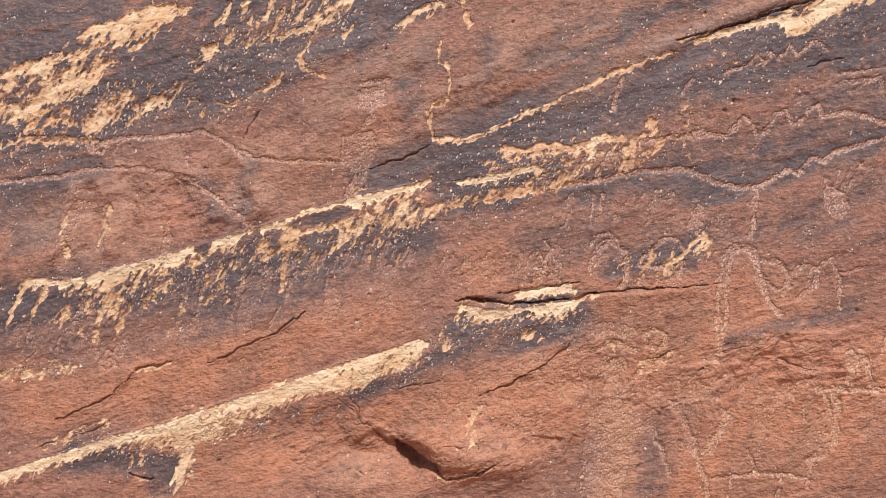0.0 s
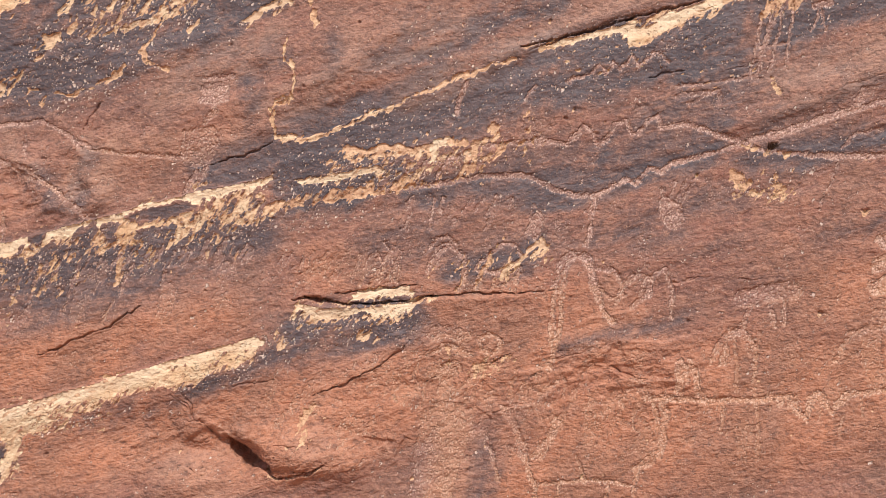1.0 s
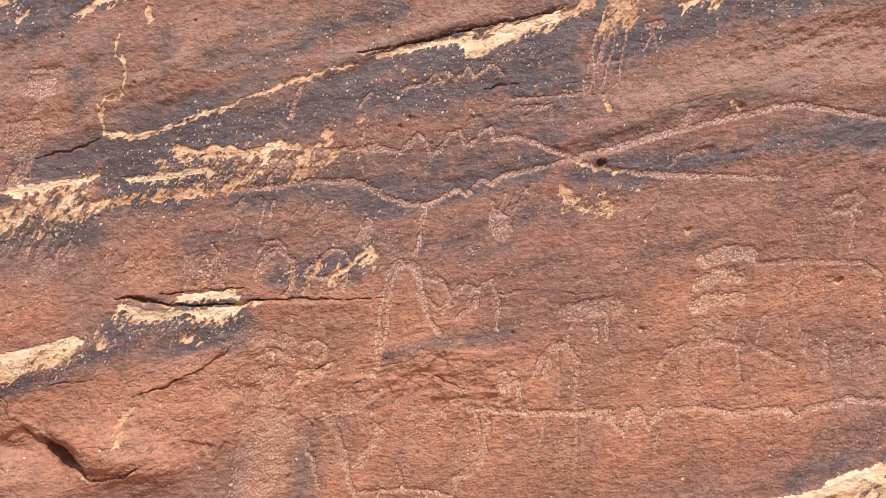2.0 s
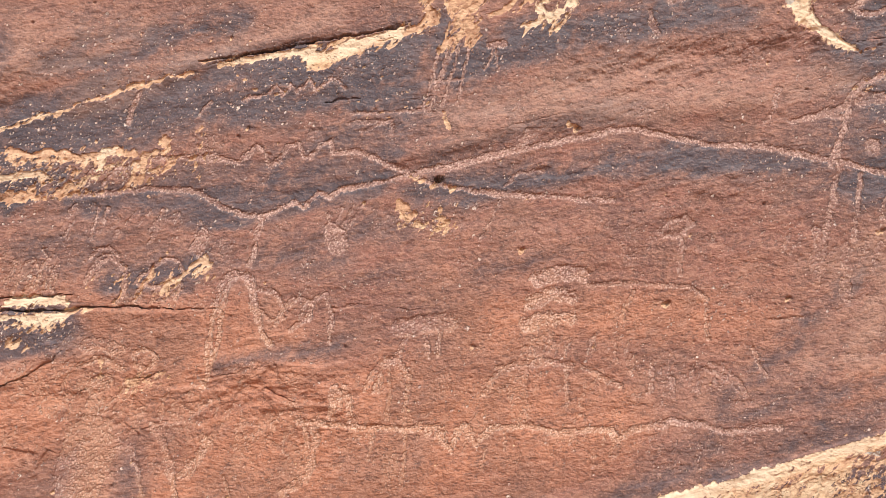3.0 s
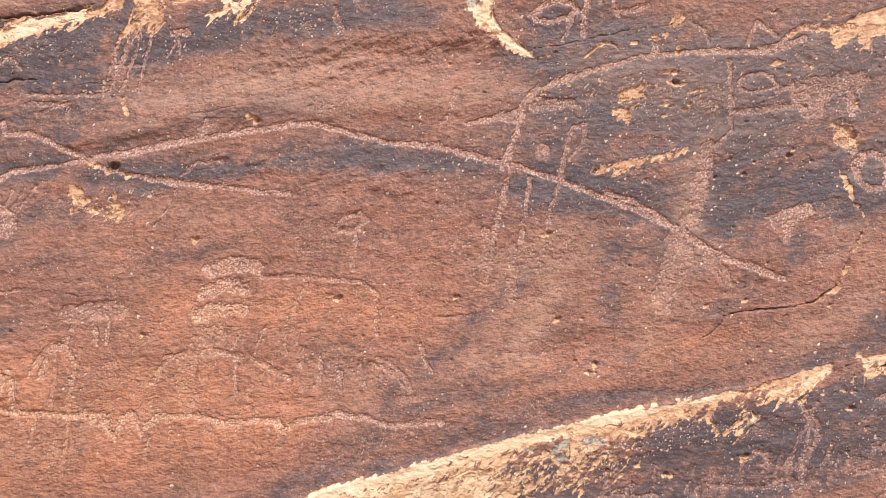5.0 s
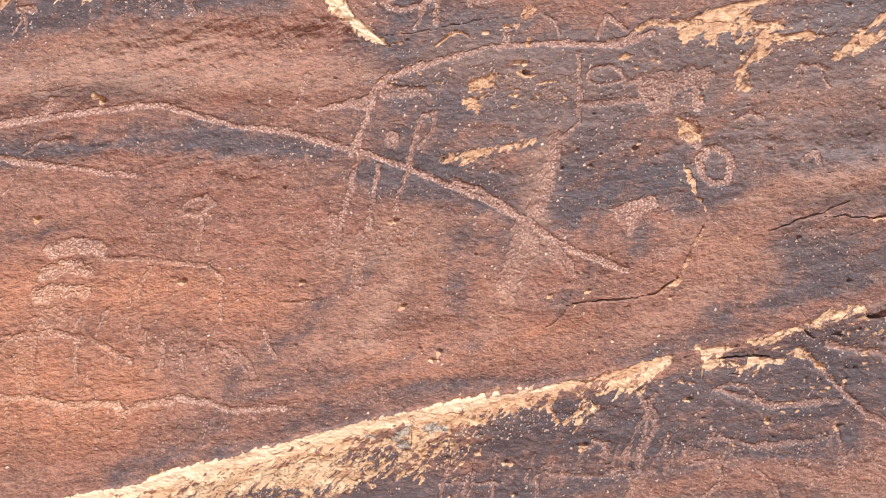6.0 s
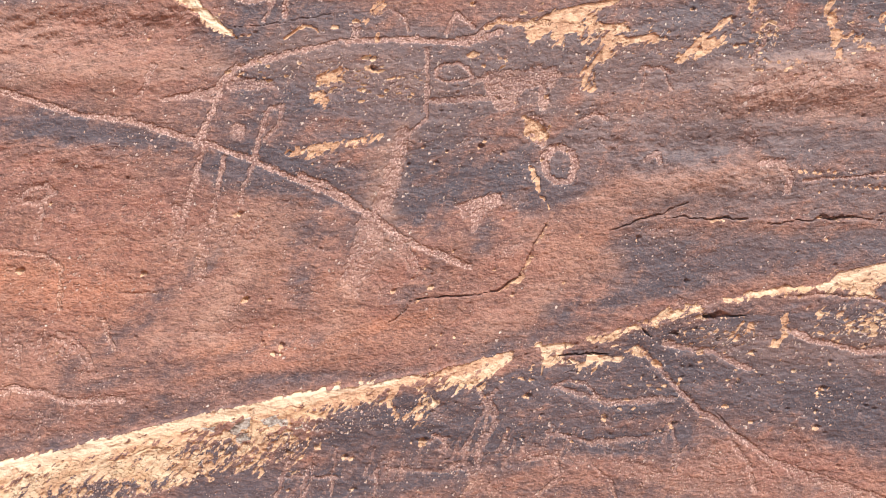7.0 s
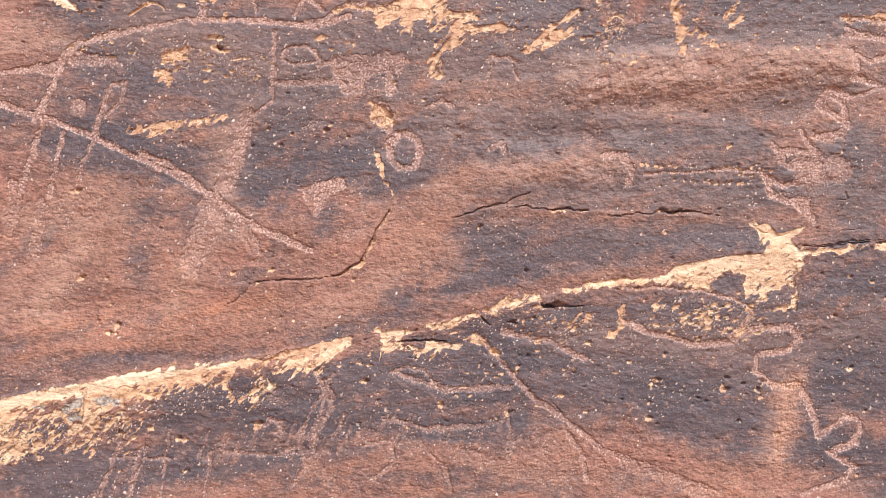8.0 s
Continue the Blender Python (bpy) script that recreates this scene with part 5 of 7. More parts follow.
glyph("faint upright pecked streak", 0.011, 0.6, [(1.607, -0.395), (1.605, -0.562)])
glyph("faint upright pecked streak", 0.011, 0.6, [(1.509, -0.384), (1.504, -0.485)])
glyph("broad pecked fan shape", 0.137, 0.22, [(0.697, -0.486), (0.688, -0.587), (0.662, -0.755)])
glyph("pecked edge of a fan", 0.015, 0.5, [(0.631, -0.49), (0.615, -0.588), (0.604, -0.756)])
glyph("broad pecked neck", 0.051, 0.5, [(0.699, -0.335), (0.698, -0.436)])
glyph("pecked ring", 0.012, 0.7, [(0.824, -0.219), (0.854, -0.236), (0.857, -0.263), (0.832, -0.28), (0.799, -0.27), (0.794, -0.236), (0.824, -0.219)])
glyph("pecked crossbar", 0.019, 0.6, [(0.632, -0.288), (0.699, -0.259), (0.766, -0.284)])
glyph("faint pecked cross", 0.012, 0.55, [(1.029, -0.357), (0.979, -0.4)])
glyph("banded pecked figure top", 0.012, 0.7, [(-0.055, 0.526), (0.023, 0.536)])
glyph("banded pecked figure top", 0.015, 0.75, [(-0.055, 0.488), (0.014, 0.5)])
glyph("banded pecked figure top", 0.015, 0.75, [(-0.063, 0.453), (0.014, 0.465)])
glyph("pecked neck", 0.015, 0.7, [(-0.017, 0.427), (-0.046, 0.393)])
glyph("broad pecked figure body", 0.072, 0.5, [(-0.063, 0.349), (-0.072, 0.297)])
glyph("pecked arm", 0.010, 0.65, [(-0.106, 0.358), (-0.114, 0.289)])
glyph("pecked leg", 0.014, 0.7, [(-0.068, 0.246), (-0.106, 0.177)])
glyph("pecked leg", 0.011, 0.7, [(-0.046, 0.254), (-0.068, 0.194)])
glyph("long thin pecked line", 0.011, 0.8, [(-1.079, 0.326), (-1.047, 0.352), (-0.883, 0.354), (-0.858, 0.315), (-0.825, 0.346), (-0.667, 0.364), (-0.532, 0.375), (-0.464, 0.348), (-0.413, 0.297)])
glyph("long thin pecked line", 0.011, 0.7, [(-1.126, 0.221), (-0.964, 0.236), (-0.882, 0.26), (-0.716, 0.266), (-0.582, 0.241), (-0.497, 0.176), (-0.412, 0.111)])
glyph("broad faint pecked column", 0.034, 0.45, [(-0.889, 0.2), (-0.916, 0.09), (-0.944, -0.028)])
glyph("broad faint pecked column", 0.022, 0.6, [(-0.811, 0.15), (-0.83, 0.022)])
glyph("faint pecked spiral", 0.007, 0.6, [(-0.817, -0.315), (-0.793, -0.298), (-0.784, -0.323), (-0.812, -0.34), (-0.834, -0.315), (-0.809, -0.285), (-0.773, -0.302)])
glyph("branching pecked line", 0.015, 0.9, [(2.758, 0.512), (2.788, 0.626), (2.801, 0.724), (2.827, 0.759), (2.922, 0.808), (3.117, 0.897), (3.307, 0.938), (3.486, 0.96), (3.576, 1.011)])
glyph("pecked branch", 0.013, 0.7, [(2.782, 0.518), (2.773, 0.416), (2.761, 0.303)])
glyph("pecked branch", 0.013, 0.7, [(2.842, 0.491), (2.841, 0.396), (2.84, 0.302)])
glyph("pecked branch", 0.012, 0.7, [(2.928, 0.484), (2.915, 0.412), (2.91, 0.373)])
glyph("faint pecked branch", 0.012, 0.55, [(2.758, 0.302), (2.76, 0.158)])
glyph("pecked leaf-shaped outline", 0.011, 0.7, [(2.927, 0.492), (2.934, 0.58), (2.951, 0.661), (2.983, 0.677), (2.98, 0.607), (2.953, 0.567)])
glyph("pecked chips", 0.024, 0.65, [(2.829, 0.704), (2.936, 0.736)])
glyph("pecked chips", 0.019, 0.6, [(2.681, 0.645), (2.785, 0.685)])
glyph("small pecked blot", 0.034, 0.5, [(2.869, 0.583), (2.872, 0.566)])
glyph("pecked upright branch", 0.020, 0.75, [(3.34, 0.637), (3.342, 0.537), (3.319, 0.445), (3.297, 0.388)])
glyph("broad faint pecked foot", 0.057, 0.5, [(3.29, 0.378), (3.278, 0.272), (3.267, 0.158)])
glyph("broad faint pecked foot", 0.040, 0.45, [(3.384, 0.32), (3.436, 0.261)])
glyph("pecked upright line", 0.012, 0.7, [(3.374, 0.92), (3.394, 0.792), (3.404, 0.707), (3.34, 0.637)])
glyph("rough pecked patch", 0.060, 0.45, [(3.572, 0.857), (3.668, 0.877), (3.73, 0.899)])
glyph("pecked hanging line", 0.017, 0.65, [(3.637, 0.862), (3.65, 0.794)])
glyph("pecked hanging line", 0.015, 0.7, [(3.716, 0.887), (3.724, 0.81)])
glyph("pecked blot", 0.054, 0.8, [(3.717, 0.747), (3.739, 0.716)])
glyph("pecked ring with a dark core", 0.020, 0.8, [(3.802, 0.694), (3.841, 0.679), (3.854, 0.635), (3.844, 0.598), (3.802, 0.585), (3.772, 0.6), (3.76, 0.65), (3.779, 0.684), (3.802, 0.694)])
glyph("broad pecked leaf shape", 0.040, 0.85, [(3.557, 0.451), (3.623, 0.494), (3.638, 0.502)])
glyph("broad pecked leaf shape", 0.020, 0.7, [(3.59, 0.449), (3.588, 0.4)])
glyph("faint pecked smear", 0.012, 0.65, [(4.288, 0.944), (4.331, 0.98), (4.345, 0.947)])
glyph("faint pecked smear", 0.015, 0.7, [(4.435, 0.904), (4.448, 0.968), (4.482, 1.011)])
glyph("pecked curved mark", 0.017, 0.75, [(4.373, 0.742), (4.421, 0.752), (4.447, 0.713), (4.452, 0.665)])
glyph("faint pecked block", 0.084, 0.5, [(4.929, 0.812), (5.021, 0.83)])
glyph("deep pecked animal outline", 0.016, 1, [(4.52, 0.261), (4.575, 0.243), (4.657, 0.237), (4.739, 0.23), (4.829, 0.267), (4.849, 0.318), (4.861, 0.381)])
glyph("deep pecked meander", 0.017, 1, [(4.819, 0.282), (4.916, 0.323), (4.976, 0.339), (5.01, 0.308), (4.987, 0.273), (4.907, 0.235), (4.907, 0.187), (4.967, 0.158), (5.024, 0.17)])
glyph("deep pecked meander", 0.016, 1, [(5.051, 0.154), (5.079, 0.1), (5.106, 0.034), (5.172, 0.107), (5.211, 0.103), (5.202, 0.038), (5.141, -0.009), (5.218, -0.033), (5.202, -0.074), (5.089, -0.145)])
glyph("long carved trail running down the rock", 0.015, 0.6, [(4.111, 0.135), (4.178, 0.083), (4.257, 0.012), (4.331, -0.033), (4.401, -0.061), (4.511, -0.128), (4.596, -0.15)])
glyph("faint carved trail", 0.037, 0.5, [(4.596, -0.155), (4.746, -0.181), (4.862, -0.204)])
glyph("flaked pecked streak", 0.019, 0.7, [(4.19, 0.155), (4.33, 0.152), (4.433, 0.125)])
glyph("faint pecked band", 0.013, 0.55, [(3.679, -0.07), (3.745, -0.16), (3.71, -0.236)])
glyph("faint pecked band", 0.013, 0.5, [(3.894, -0.165), (4.028, -0.172), (4.215, -0.117)])
glyph("faint pecked band", 0.016, 0.55, [(3.902, -0.025), (4.054, -0.046), (4.227, -0.002)])
glyph("faint pecked curl", 0.009, 0.65, [(3.566, -0.255), (3.586, -0.229), (3.614, -0.246), (3.602, -0.27)])
glyph("faint pecked band", 0.034, 0.35, [(3.691, -0.308), (3.77, -0.378)])
glyph("faint pecked band", 0.044, 0.35, [(4.103, -0.226), (4.27, -0.243), (4.434, -0.244)])
glyph("faint scratched grid", 0.007, 0.65, [(1.359, 0.54), (1.474, 0.554), (1.58, 0.575)])
glyph("faint scratched grid", 0.007, 0.6, [(1.39, 0.489), (1.477, 0.529), (1.492, 0.471)])
glyph("pecked tree-like mark", 0.020, 0.55, [(2.215, 0.922), (2.238, 0.864)])
glyph("thin pecked branch", 0.011, 0.65, [(2.262, 0.962), (2.351, 0.99), (2.432, 1.016)])
glyph("faint pecked line", 0.012, 0.6, [(2.565, 0.623), (2.586, 0.66), (2.595, 0.73)])
glyph("pecked chips", 0.016, 0.65, [(2.638, 0.632), (2.734, 0.66), (2.8, 0.658)])
glyph("pecked slanted mark", 0.014, 0.7, [(1.868, 0.482), (1.886, 0.539)])
glyph("scratched slanted line", 0.005, 0.65, [(1.832, 0.348), (1.801, 0.259), (1.768, 0.178)])
glyph("scratched slanted mark", 0.009, 0.6, [(1.83, 0.365), (1.867, 0.409), (1.942, 0.421)])
glyph("faint pecked line", 0.011, 0.7, [(1.414, -0.279), (1.405, -0.345)])
glyph("faint pecked column", 0.019, 0.55, [(-0.631, 0.099), (-0.647, -0.012)])
glyph("faint pecked streaks", 0.045, 0.3, [(0.031, -0.046), (0.014, -0.149)])
glyph("faint pecked streaks", 0.045, 0.3, [(-0.139, -0.114), (-0.156, -0.2)])
glyph("faint pecked streaks", 0.045, 0.27, [(-0.377, -0.08), (-0.41, -0.199)])
glyph("pecked scribble", 0.016, 0.5, [(1.354, 0.509), (1.449, 0.524)])
glyph("looped pecked line", 0.008, 0.85, [(-0.858, 0.345), (-0.853, 0.315), (-0.833, 0.311), (-0.809, 0.346), (-0.775, 0.36)])
glyph("looped pecked line", 0.008, 0.75, [(-0.78, 0.346), (-0.8, 0.308)])
glyph("pecked loop", 0.008, 0.85, [(0.654, 0.241), (0.668, 0.278), (0.689, 0.309), (0.715, 0.312), (0.725, 0.275)])
glyph("faint scratched line", 0.007, 0.7, [(0.647, 0.184), (0.635, 0.087)])
glyph("faint scratched line", 0.007, 0.7, [(0.671, 0.184), (0.664, 0.145)])
glyph("faint scratched line", 0.007, 0.7, [(0.569, 0.288), (0.543, 0.21)])
glyph("faint scratched line", 0.008, 0.7, [(0.619, 0.296), (0.585, 0.219)])
glyph("pecked arc", 0.007, 0.7, [(0.639, 0.035), (0.66, 0.064), (0.693, 0.073), (0.723, 0.049)])
glyph("pecked arc", 0.007, 0.7, [(0.651, 0.022), (0.673, 0.049), (0.702, 0.052), (0.718, 0.03)])
glyph("rough pecked patch", 0.048, 0.75, [(0.957, 0.127), (0.947, 0.089)])
glyph("rough pecked patch", 0.045, 0.55, [(0.66, -0.343), (0.724, -0.326)])
glyph("scalloped pecked crossbar", 0.038, 0.55, [(0.661, -0.225), (0.7, -0.216), (0.744, -0.23)])
glyph("scratched line", 0.007, 0.8, [(1.599, 0.757), (1.593, 0.682), (1.575, 0.619), (1.568, 0.58)])
glyph("scratched line", 0.007, 0.8, [(1.625, 0.767), (1.621, 0.702), (1.599, 0.63), (1.588, 0.574)])
glyph("scratched line", 0.007, 0.8, [(1.655, 0.794), (1.652, 0.724), (1.641, 0.67), (1.624, 0.587)])
glyph("scratched line", 0.007, 0.8, [(1.689, 0.798), (1.686, 0.745), (1.678, 0.666), (1.671, 0.596)])
glyph("scratched line", 0.007, 0.7, [(1.638, 0.774), (1.63, 0.721), (1.621, 0.673)])
glyph("scratched crossbar", 0.007, 0.75, [(1.598, 0.662), (1.637, 0.665), (1.674, 0.676)])
glyph("thin scratched figure", 0.007, 0.8, [(1.761, 0.781), (1.757, 0.749), (1.741, 0.712)])
glyph("thin scratched figure", 0.007, 0.8, [(1.766, 0.781), (1.777, 0.744), (1.78, 0.71)])
glyph("rough pecked blot", 0.019, 0.75, [(1.749, 0.786), (1.79, 0.795)])
glyph("pecked looped figure", 0.016, 0.9, [(2.791, 0.985), (2.814, 1.019), (2.853, 1.037), (2.902, 1.032), (2.922, 1.016), (2.898, 0.993), (2.851, 0.974), (2.81, 0.974), (2.791, 0.985)])
glyph("pecked leg", 0.014, 0.9, [(2.905, 0.99), (2.9, 0.959), (2.888, 0.923)])
glyph("pecked leg", 0.015, 0.95, [(2.944, 1.088), (2.943, 1.001), (2.948, 0.946)])
glyph("pecked mark", 0.014, 0.7, [(2.971, 1.082), (2.982, 1.048)])
glyph("pecked mark", 0.016, 0.75, [(3.025, 1.058), (3.041, 1.02)])
glyph("faint pecked mark", 0.014, 0.65, [(3.044, 1.029), (3.088, 1.04), (3.124, 1.057)])
glyph("pecked loop", 0.011, 0.75, [(3.419, 0.981), (3.438, 1.043), (3.464, 1.035), (3.494, 1.009)])
glyph("pecked bean outline", 0.008, 0.9, [(3.406, 0.857), (3.427, 0.881), (3.467, 0.892), (3.498, 0.883), (3.514, 0.859), (3.482, 0.841), (3.435, 0.828), (3.412, 0.835), (3.406, 0.857)])
glyph("small pecked animal", 0.012, 0.7, [(3.99, 0.957), (4.007, 0.973), (4.054, 0.976), (4.08, 0.967)])
glyph("pecked thin leg", 0.008, 0.7, [(4.009, 0.953), (4.006, 0.904)])
glyph("pecked thin leg", 0.008, 0.7, [(4.065, 0.964), (4.086, 0.923)])
glyph("rough pecked ladder line", 0.019, 0.95, [(4.839, 0.868), (4.866, 0.844), (4.88, 0.816), (4.9, 0.811), (4.973, 0.834), (4.973, 0.803)])
glyph("rough pecked ladder line", 0.019, 0.95, [(4.828, 0.774), (4.857, 0.762), (4.891, 0.755), (4.935, 0.774), (4.957, 0.793)])
glyph("rough pecked ladder line", 0.019, 0.95, [(4.845, 0.742), (4.862, 0.714), (4.914, 0.709), (4.96, 0.722), (4.968, 0.689), (4.985, 0.663)])
glyph("rough pecked ladder line", 0.019, 0.9, [(4.866, 0.855), (4.92, 0.866), (4.959, 0.87)])
glyph("rough pecked hook", 0.018, 0.9, [(4.907, 0.926), (4.932, 0.891), (4.96, 0.87)])
glyph("rough pecked coil", 0.022, 0.9, [(5.012, 1.059), (4.973, 1.069), (4.947, 1.035), (4.961, 1.003), (4.995, 0.989), (5.025, 0.977), (5.02, 0.934), (4.973, 0.925)])
glyph("rough pecked corner", 0.018, 0.95, [(5.004, 1.197), (5.02, 1.162), (5.022, 1.12), (5.061, 1.114), (5.126, 1.099), (5.196, 1.1)])
glyph("rough pecked line", 0.011, 0.7, [(5.023, 1.054), (5.075, 1.076), (5.091, 1.097)])
glyph("rough pecked line", 0.013, 0.85, [(4.978, 1.262), (5.023, 1.25), (5.086, 1.252), (5.17, 1.261)])
glyph("faint scratched bars", 0.008, 0.6, [(3.178, -0.389), (3.164, -0.442), (3.152, -0.546)])
glyph("faint scratched bars", 0.008, 0.6, [(3.237, -0.361), (3.225, -0.465), (3.222, -0.536)])
glyph("faint scratched bars", 0.008, 0.55, [(3.301, -0.315), (3.307, -0.416), (3.315, -0.516)])
glyph("faint scratched bars", 0.008, 0.55, [(3.169, -0.424), (3.317, -0.4)])
glyph("faint pecked loops", 0.010, 0.6, [(3.886, -0.029), (3.93, -0.002), (3.98, -0.001), (4.019, -0.036)])
glyph("faint pecked loops", 0.010, 0.55, [(3.689, -0.12), (3.706, -0.082), (3.739, -0.127), (3.728, -0.198)])
glyph("faint pecked loops", 0.010, 0.55, [(3.628, -0.32), (3.672, -0.294), (3.708, -0.356), (3.678, -0.413)])
glyph("faint pecked loops", 0.010, 0.55, [(3.846, -0.26), (3.923, -0.228), (3.951, -0.291), (3.897, -0.353)])
glyph("faint pecked loops", 0.010, 0.5, [(4.218, -0.134), (4.237, -0.061), (4.263, -0.159)])
glyph("faint pecked loops", 0.012, 0.55, [(4.407, -0.095), (4.466, -0.151), (4.496, -0.231)])
glyph("faint pecked loops", 0.010, 0.5, [(3.47, -0.351), (3.582, -0.338), (3.723, -0.302)])
glyph("faint pecked loops", 0.010, 0.5, [(4.04, -0.239), (4.096, -0.279), (4.124, -0.342)])
glyph("pecked joining line", 0.015, 0.8, [(3.457, 0.969), (3.504, 0.983), (3.532, 1.022), (3.561, 1.044), (3.642, 1.056), (3.706, 1.061)])
glyph("pecked thin line", 0.012, 0.6, [(3.514, 0.846), (3.585, 0.867), (3.697, 0.883), (3.762, 0.907)])
glyph("pecked spread", 0.051, 0.6, [(3.588, 0.844), (3.617, 0.814)])
glyph("pecked hanging hook", 0.013, 0.75, [(3.715, 0.869), (3.723, 0.835), (3.741, 0.821)])
glyph("pecked wide spread", 0.024, 0.5, [(3.159, 0.959), (3.157, 0.918)])
glyph("faint pecked line", 0.010, 0.6, [(-0.632, 0.253), (-0.582, 0.219), (-0.497, 0.176), (-0.446, 0.125), (-0.395, 0.094)])
glyph("faint pecked line", 0.009, 0.6, [(-0.582, 0.313), (-0.579, 0.279)])
glyph("looped pecked line", 0.009, 0.6, [(-0.43, 0.328), (-0.379, 0.297), (-0.26, 0.289), (-0.123, 0.28)])
glyph("faint rubbed streak", 0.038, 0.3, [(-0.898, 0.217), (-0.93, 0.158), (-0.936, 0.039)])
glyph("faint rubbed streak", 0.024, 0.35, [(-0.631, 0.091), (-0.637, 0.039)])
glyph("pecked edge of a broken ledge", 0.010, 0.5, [(3.732, -0.064), (3.686, -0.192), (3.665, -0.264)])

# ---- pits and cracks ----
pits(0.0101, [(2.029, 0.557)])
pits(0.0135, [(1.635, 0.364)])
pits(0.0069, [(1.059, 0.463), (1.033, 0.436), (0.159, 0.108)])
pits(0.0085, [(2.333, 0.06), (2.677, 0.111), (2.976, 0.081), (1.781, -0.124), (1.901, 0.181)])
pits(0.0068, [(3.046, -0.037), (3.081, -0.063), (2.58, 0.382)])
pits(0.0084, [(3.165, -0.349), (3.337, -0.333), (3.371, -0.429)])
pits(0.0101, [(3.228, 0.835), (3.827, -0.066), (3.549, -0.25), (3.102, -0.038), (3.576, 0.656), (2.917, 0.335)])
pits(0.0084, [(4.061, 0.459), (4.248, -0.076), (4.046, -0.091), (4.634, 0.091), (4.636, -0.012), (5.163, 0.255), (5.093, 0.395), (4.825, 0.529), (4.213, 0.35)])
pits(0.0067, [(4.401, 0.077), (4.432, 0.178), (4.266, 0.101), (4.013, 0.084), (4.65, 0.189), (4.736, 0.25)])
pits(0.0084, [(3.223, 0.838)])
pits(0.0054, [(4.485, 0.739), (4.508, 0.741), (4.53, 0.744), (4.545, 0.744), (4.566, 0.753), (4.581, 0.753), (4.603, 0.756), (4.626, 0.758), (4.639, 0.765), (4.661, 0.768), (4.676, 0.767), (4.698, 0.77), (4.719, 0.779), (4.734, 0.779), (4.756, 0.782), (4.771, 0.781), (4.792, 0.791), (4.814, 0.792), (4.828, 0.793), (4.85, 0.795)], deep=0.5)
pits(0.0054, [(4.584, 0.733), (4.607, 0.735), (4.629, 0.736), (4.644, 0.738), (4.665, 0.747), (4.68, 0.747), (4.702, 0.75), (4.724, 0.752), (4.737, 0.759), (4.759, 0.761), (4.774, 0.762), (4.796, 0.765), (4.817, 0.773), (4.831, 0.774), (4.853, 0.777)], deep=0.5)
pits(0.0054, [(4.588, 0.711), (4.611, 0.713), (4.633, 0.716), (4.648, 0.716), (4.669, 0.725), (4.683, 0.725), (4.705, 0.728), (4.728, 0.73), (4.741, 0.737), (4.763, 0.739), (4.778, 0.739), (4.8, 0.742), (4.821, 0.749), (4.835, 0.751), (4.857, 0.753)], deep=0.5)
pits(0.0084, [(4.833, 0.15), (4.882, 0.143), (4.923, 0.135), (4.935, 0.163), (4.839, 0.117), (4.766, 0.076), (4.885, 0.032), (4.64, 0.106)])
for _ in range(420):
    x = rng.uniform(-1.2, 5.3)
    y = rng.uniform(-0.9, 0.9) + SHEAR * x
    r = rng.choice([0.0036, 0.0045, 0.006], p=[0.6, 0.3, 0.1])
    pits(r, [(x, y)], lit_chip=rng.random() < 0.5)
for _ in range(260):
    x = rng.uniform(3.4, 5.3)
    y = rng.uniform(-0.75, 0.8) + SHEAR * x
    pits(rng.choice([0.0036, 0.0048, 0.0065]), [(x, y)], lit_chip=rng.random() < 0.6, deep=0.9)
crack(0.0154, 0.03, [(0.229, -0.137), (0.269, -0.133), (0.32, -0.137), (0.388, -0.145), (0.557, -0.128), (0.658, -0.114)])
crack(0.0103, 0.024, [(0.642, -0.116), (0.725, -0.106), (0.826, -0.097), (0.925, -0.089)])
crack(0.0069, 0.014, [(0.908, -0.09), (1.024, -0.08)])
crack(0.0171, 0.022, [(0.263, -0.13), (0.303, -0.133), (0.341, -0.132)])
crack(0.0103, 0.02, [(0.355, -0.113), (0.422, -0.108), (0.49, -0.096), (0.6, -0.08)])
crack(0.0086, 0.018, [(-0.97, -0.491), (-0.873, -0.45), (-0.791, -0.411), (-0.762, -0.374), (-0.723, -0.341)])
crack(0.0120, 0.02, [(-0.733, -0.342), (-0.69, -0.329), (-0.627, -0.32)])
crack(0.0086, 0.018, [(-0.513, -0.322), (-0.46, -0.304), (-0.393, -0.264), (-0.309, -0.23), (-0.224, -0.166)])
crack(0.0086, 0.018, [(0.296, -0.424), (0.387, -0.388), (0.472, -0.339), (0.531, -0.301)])
crack(0.0069, 0.014, [(0.523, -0.307), (0.565, -0.276), (0.587, -0.247)])
crack(0.0086, 0.016, [(0.248, -0.647), (0.293, -0.64), (0.336, -0.623)])
crack(0.0069, 0.006, [(-0.122, -0.421), (-0.079, -0.458), (-0.054, -0.505), (0.031, -0.573)])
crack(0.0069, 0.014, [(0.774, -0.321), (0.824, -0.304), (0.873, -0.291)])
crack(0.0086, 0.016, [(-0.037, 0.261), (0.048, 0.287), (0.108, 0.311), (0.151, 0.337)])
crack(0.0120, 0.014, [(-0.715, -0.655), (-0.67, -0.666)])
crack(0.0069, 0.006, [(-0.396, 0.357), (-0.371, 0.4)])
crack(0.0069, 0.0072, [(1.288, 0.57), (1.339, 0.58), (1.387, 0.593)])
crack(0.0069, 0.006, [(-0.482, 0.455), (-0.431, 0.466), (-0.397, 0.478)])
crack(0.0068, 0.0072, [(1.019, -0.29), (1.092, -0.263)])
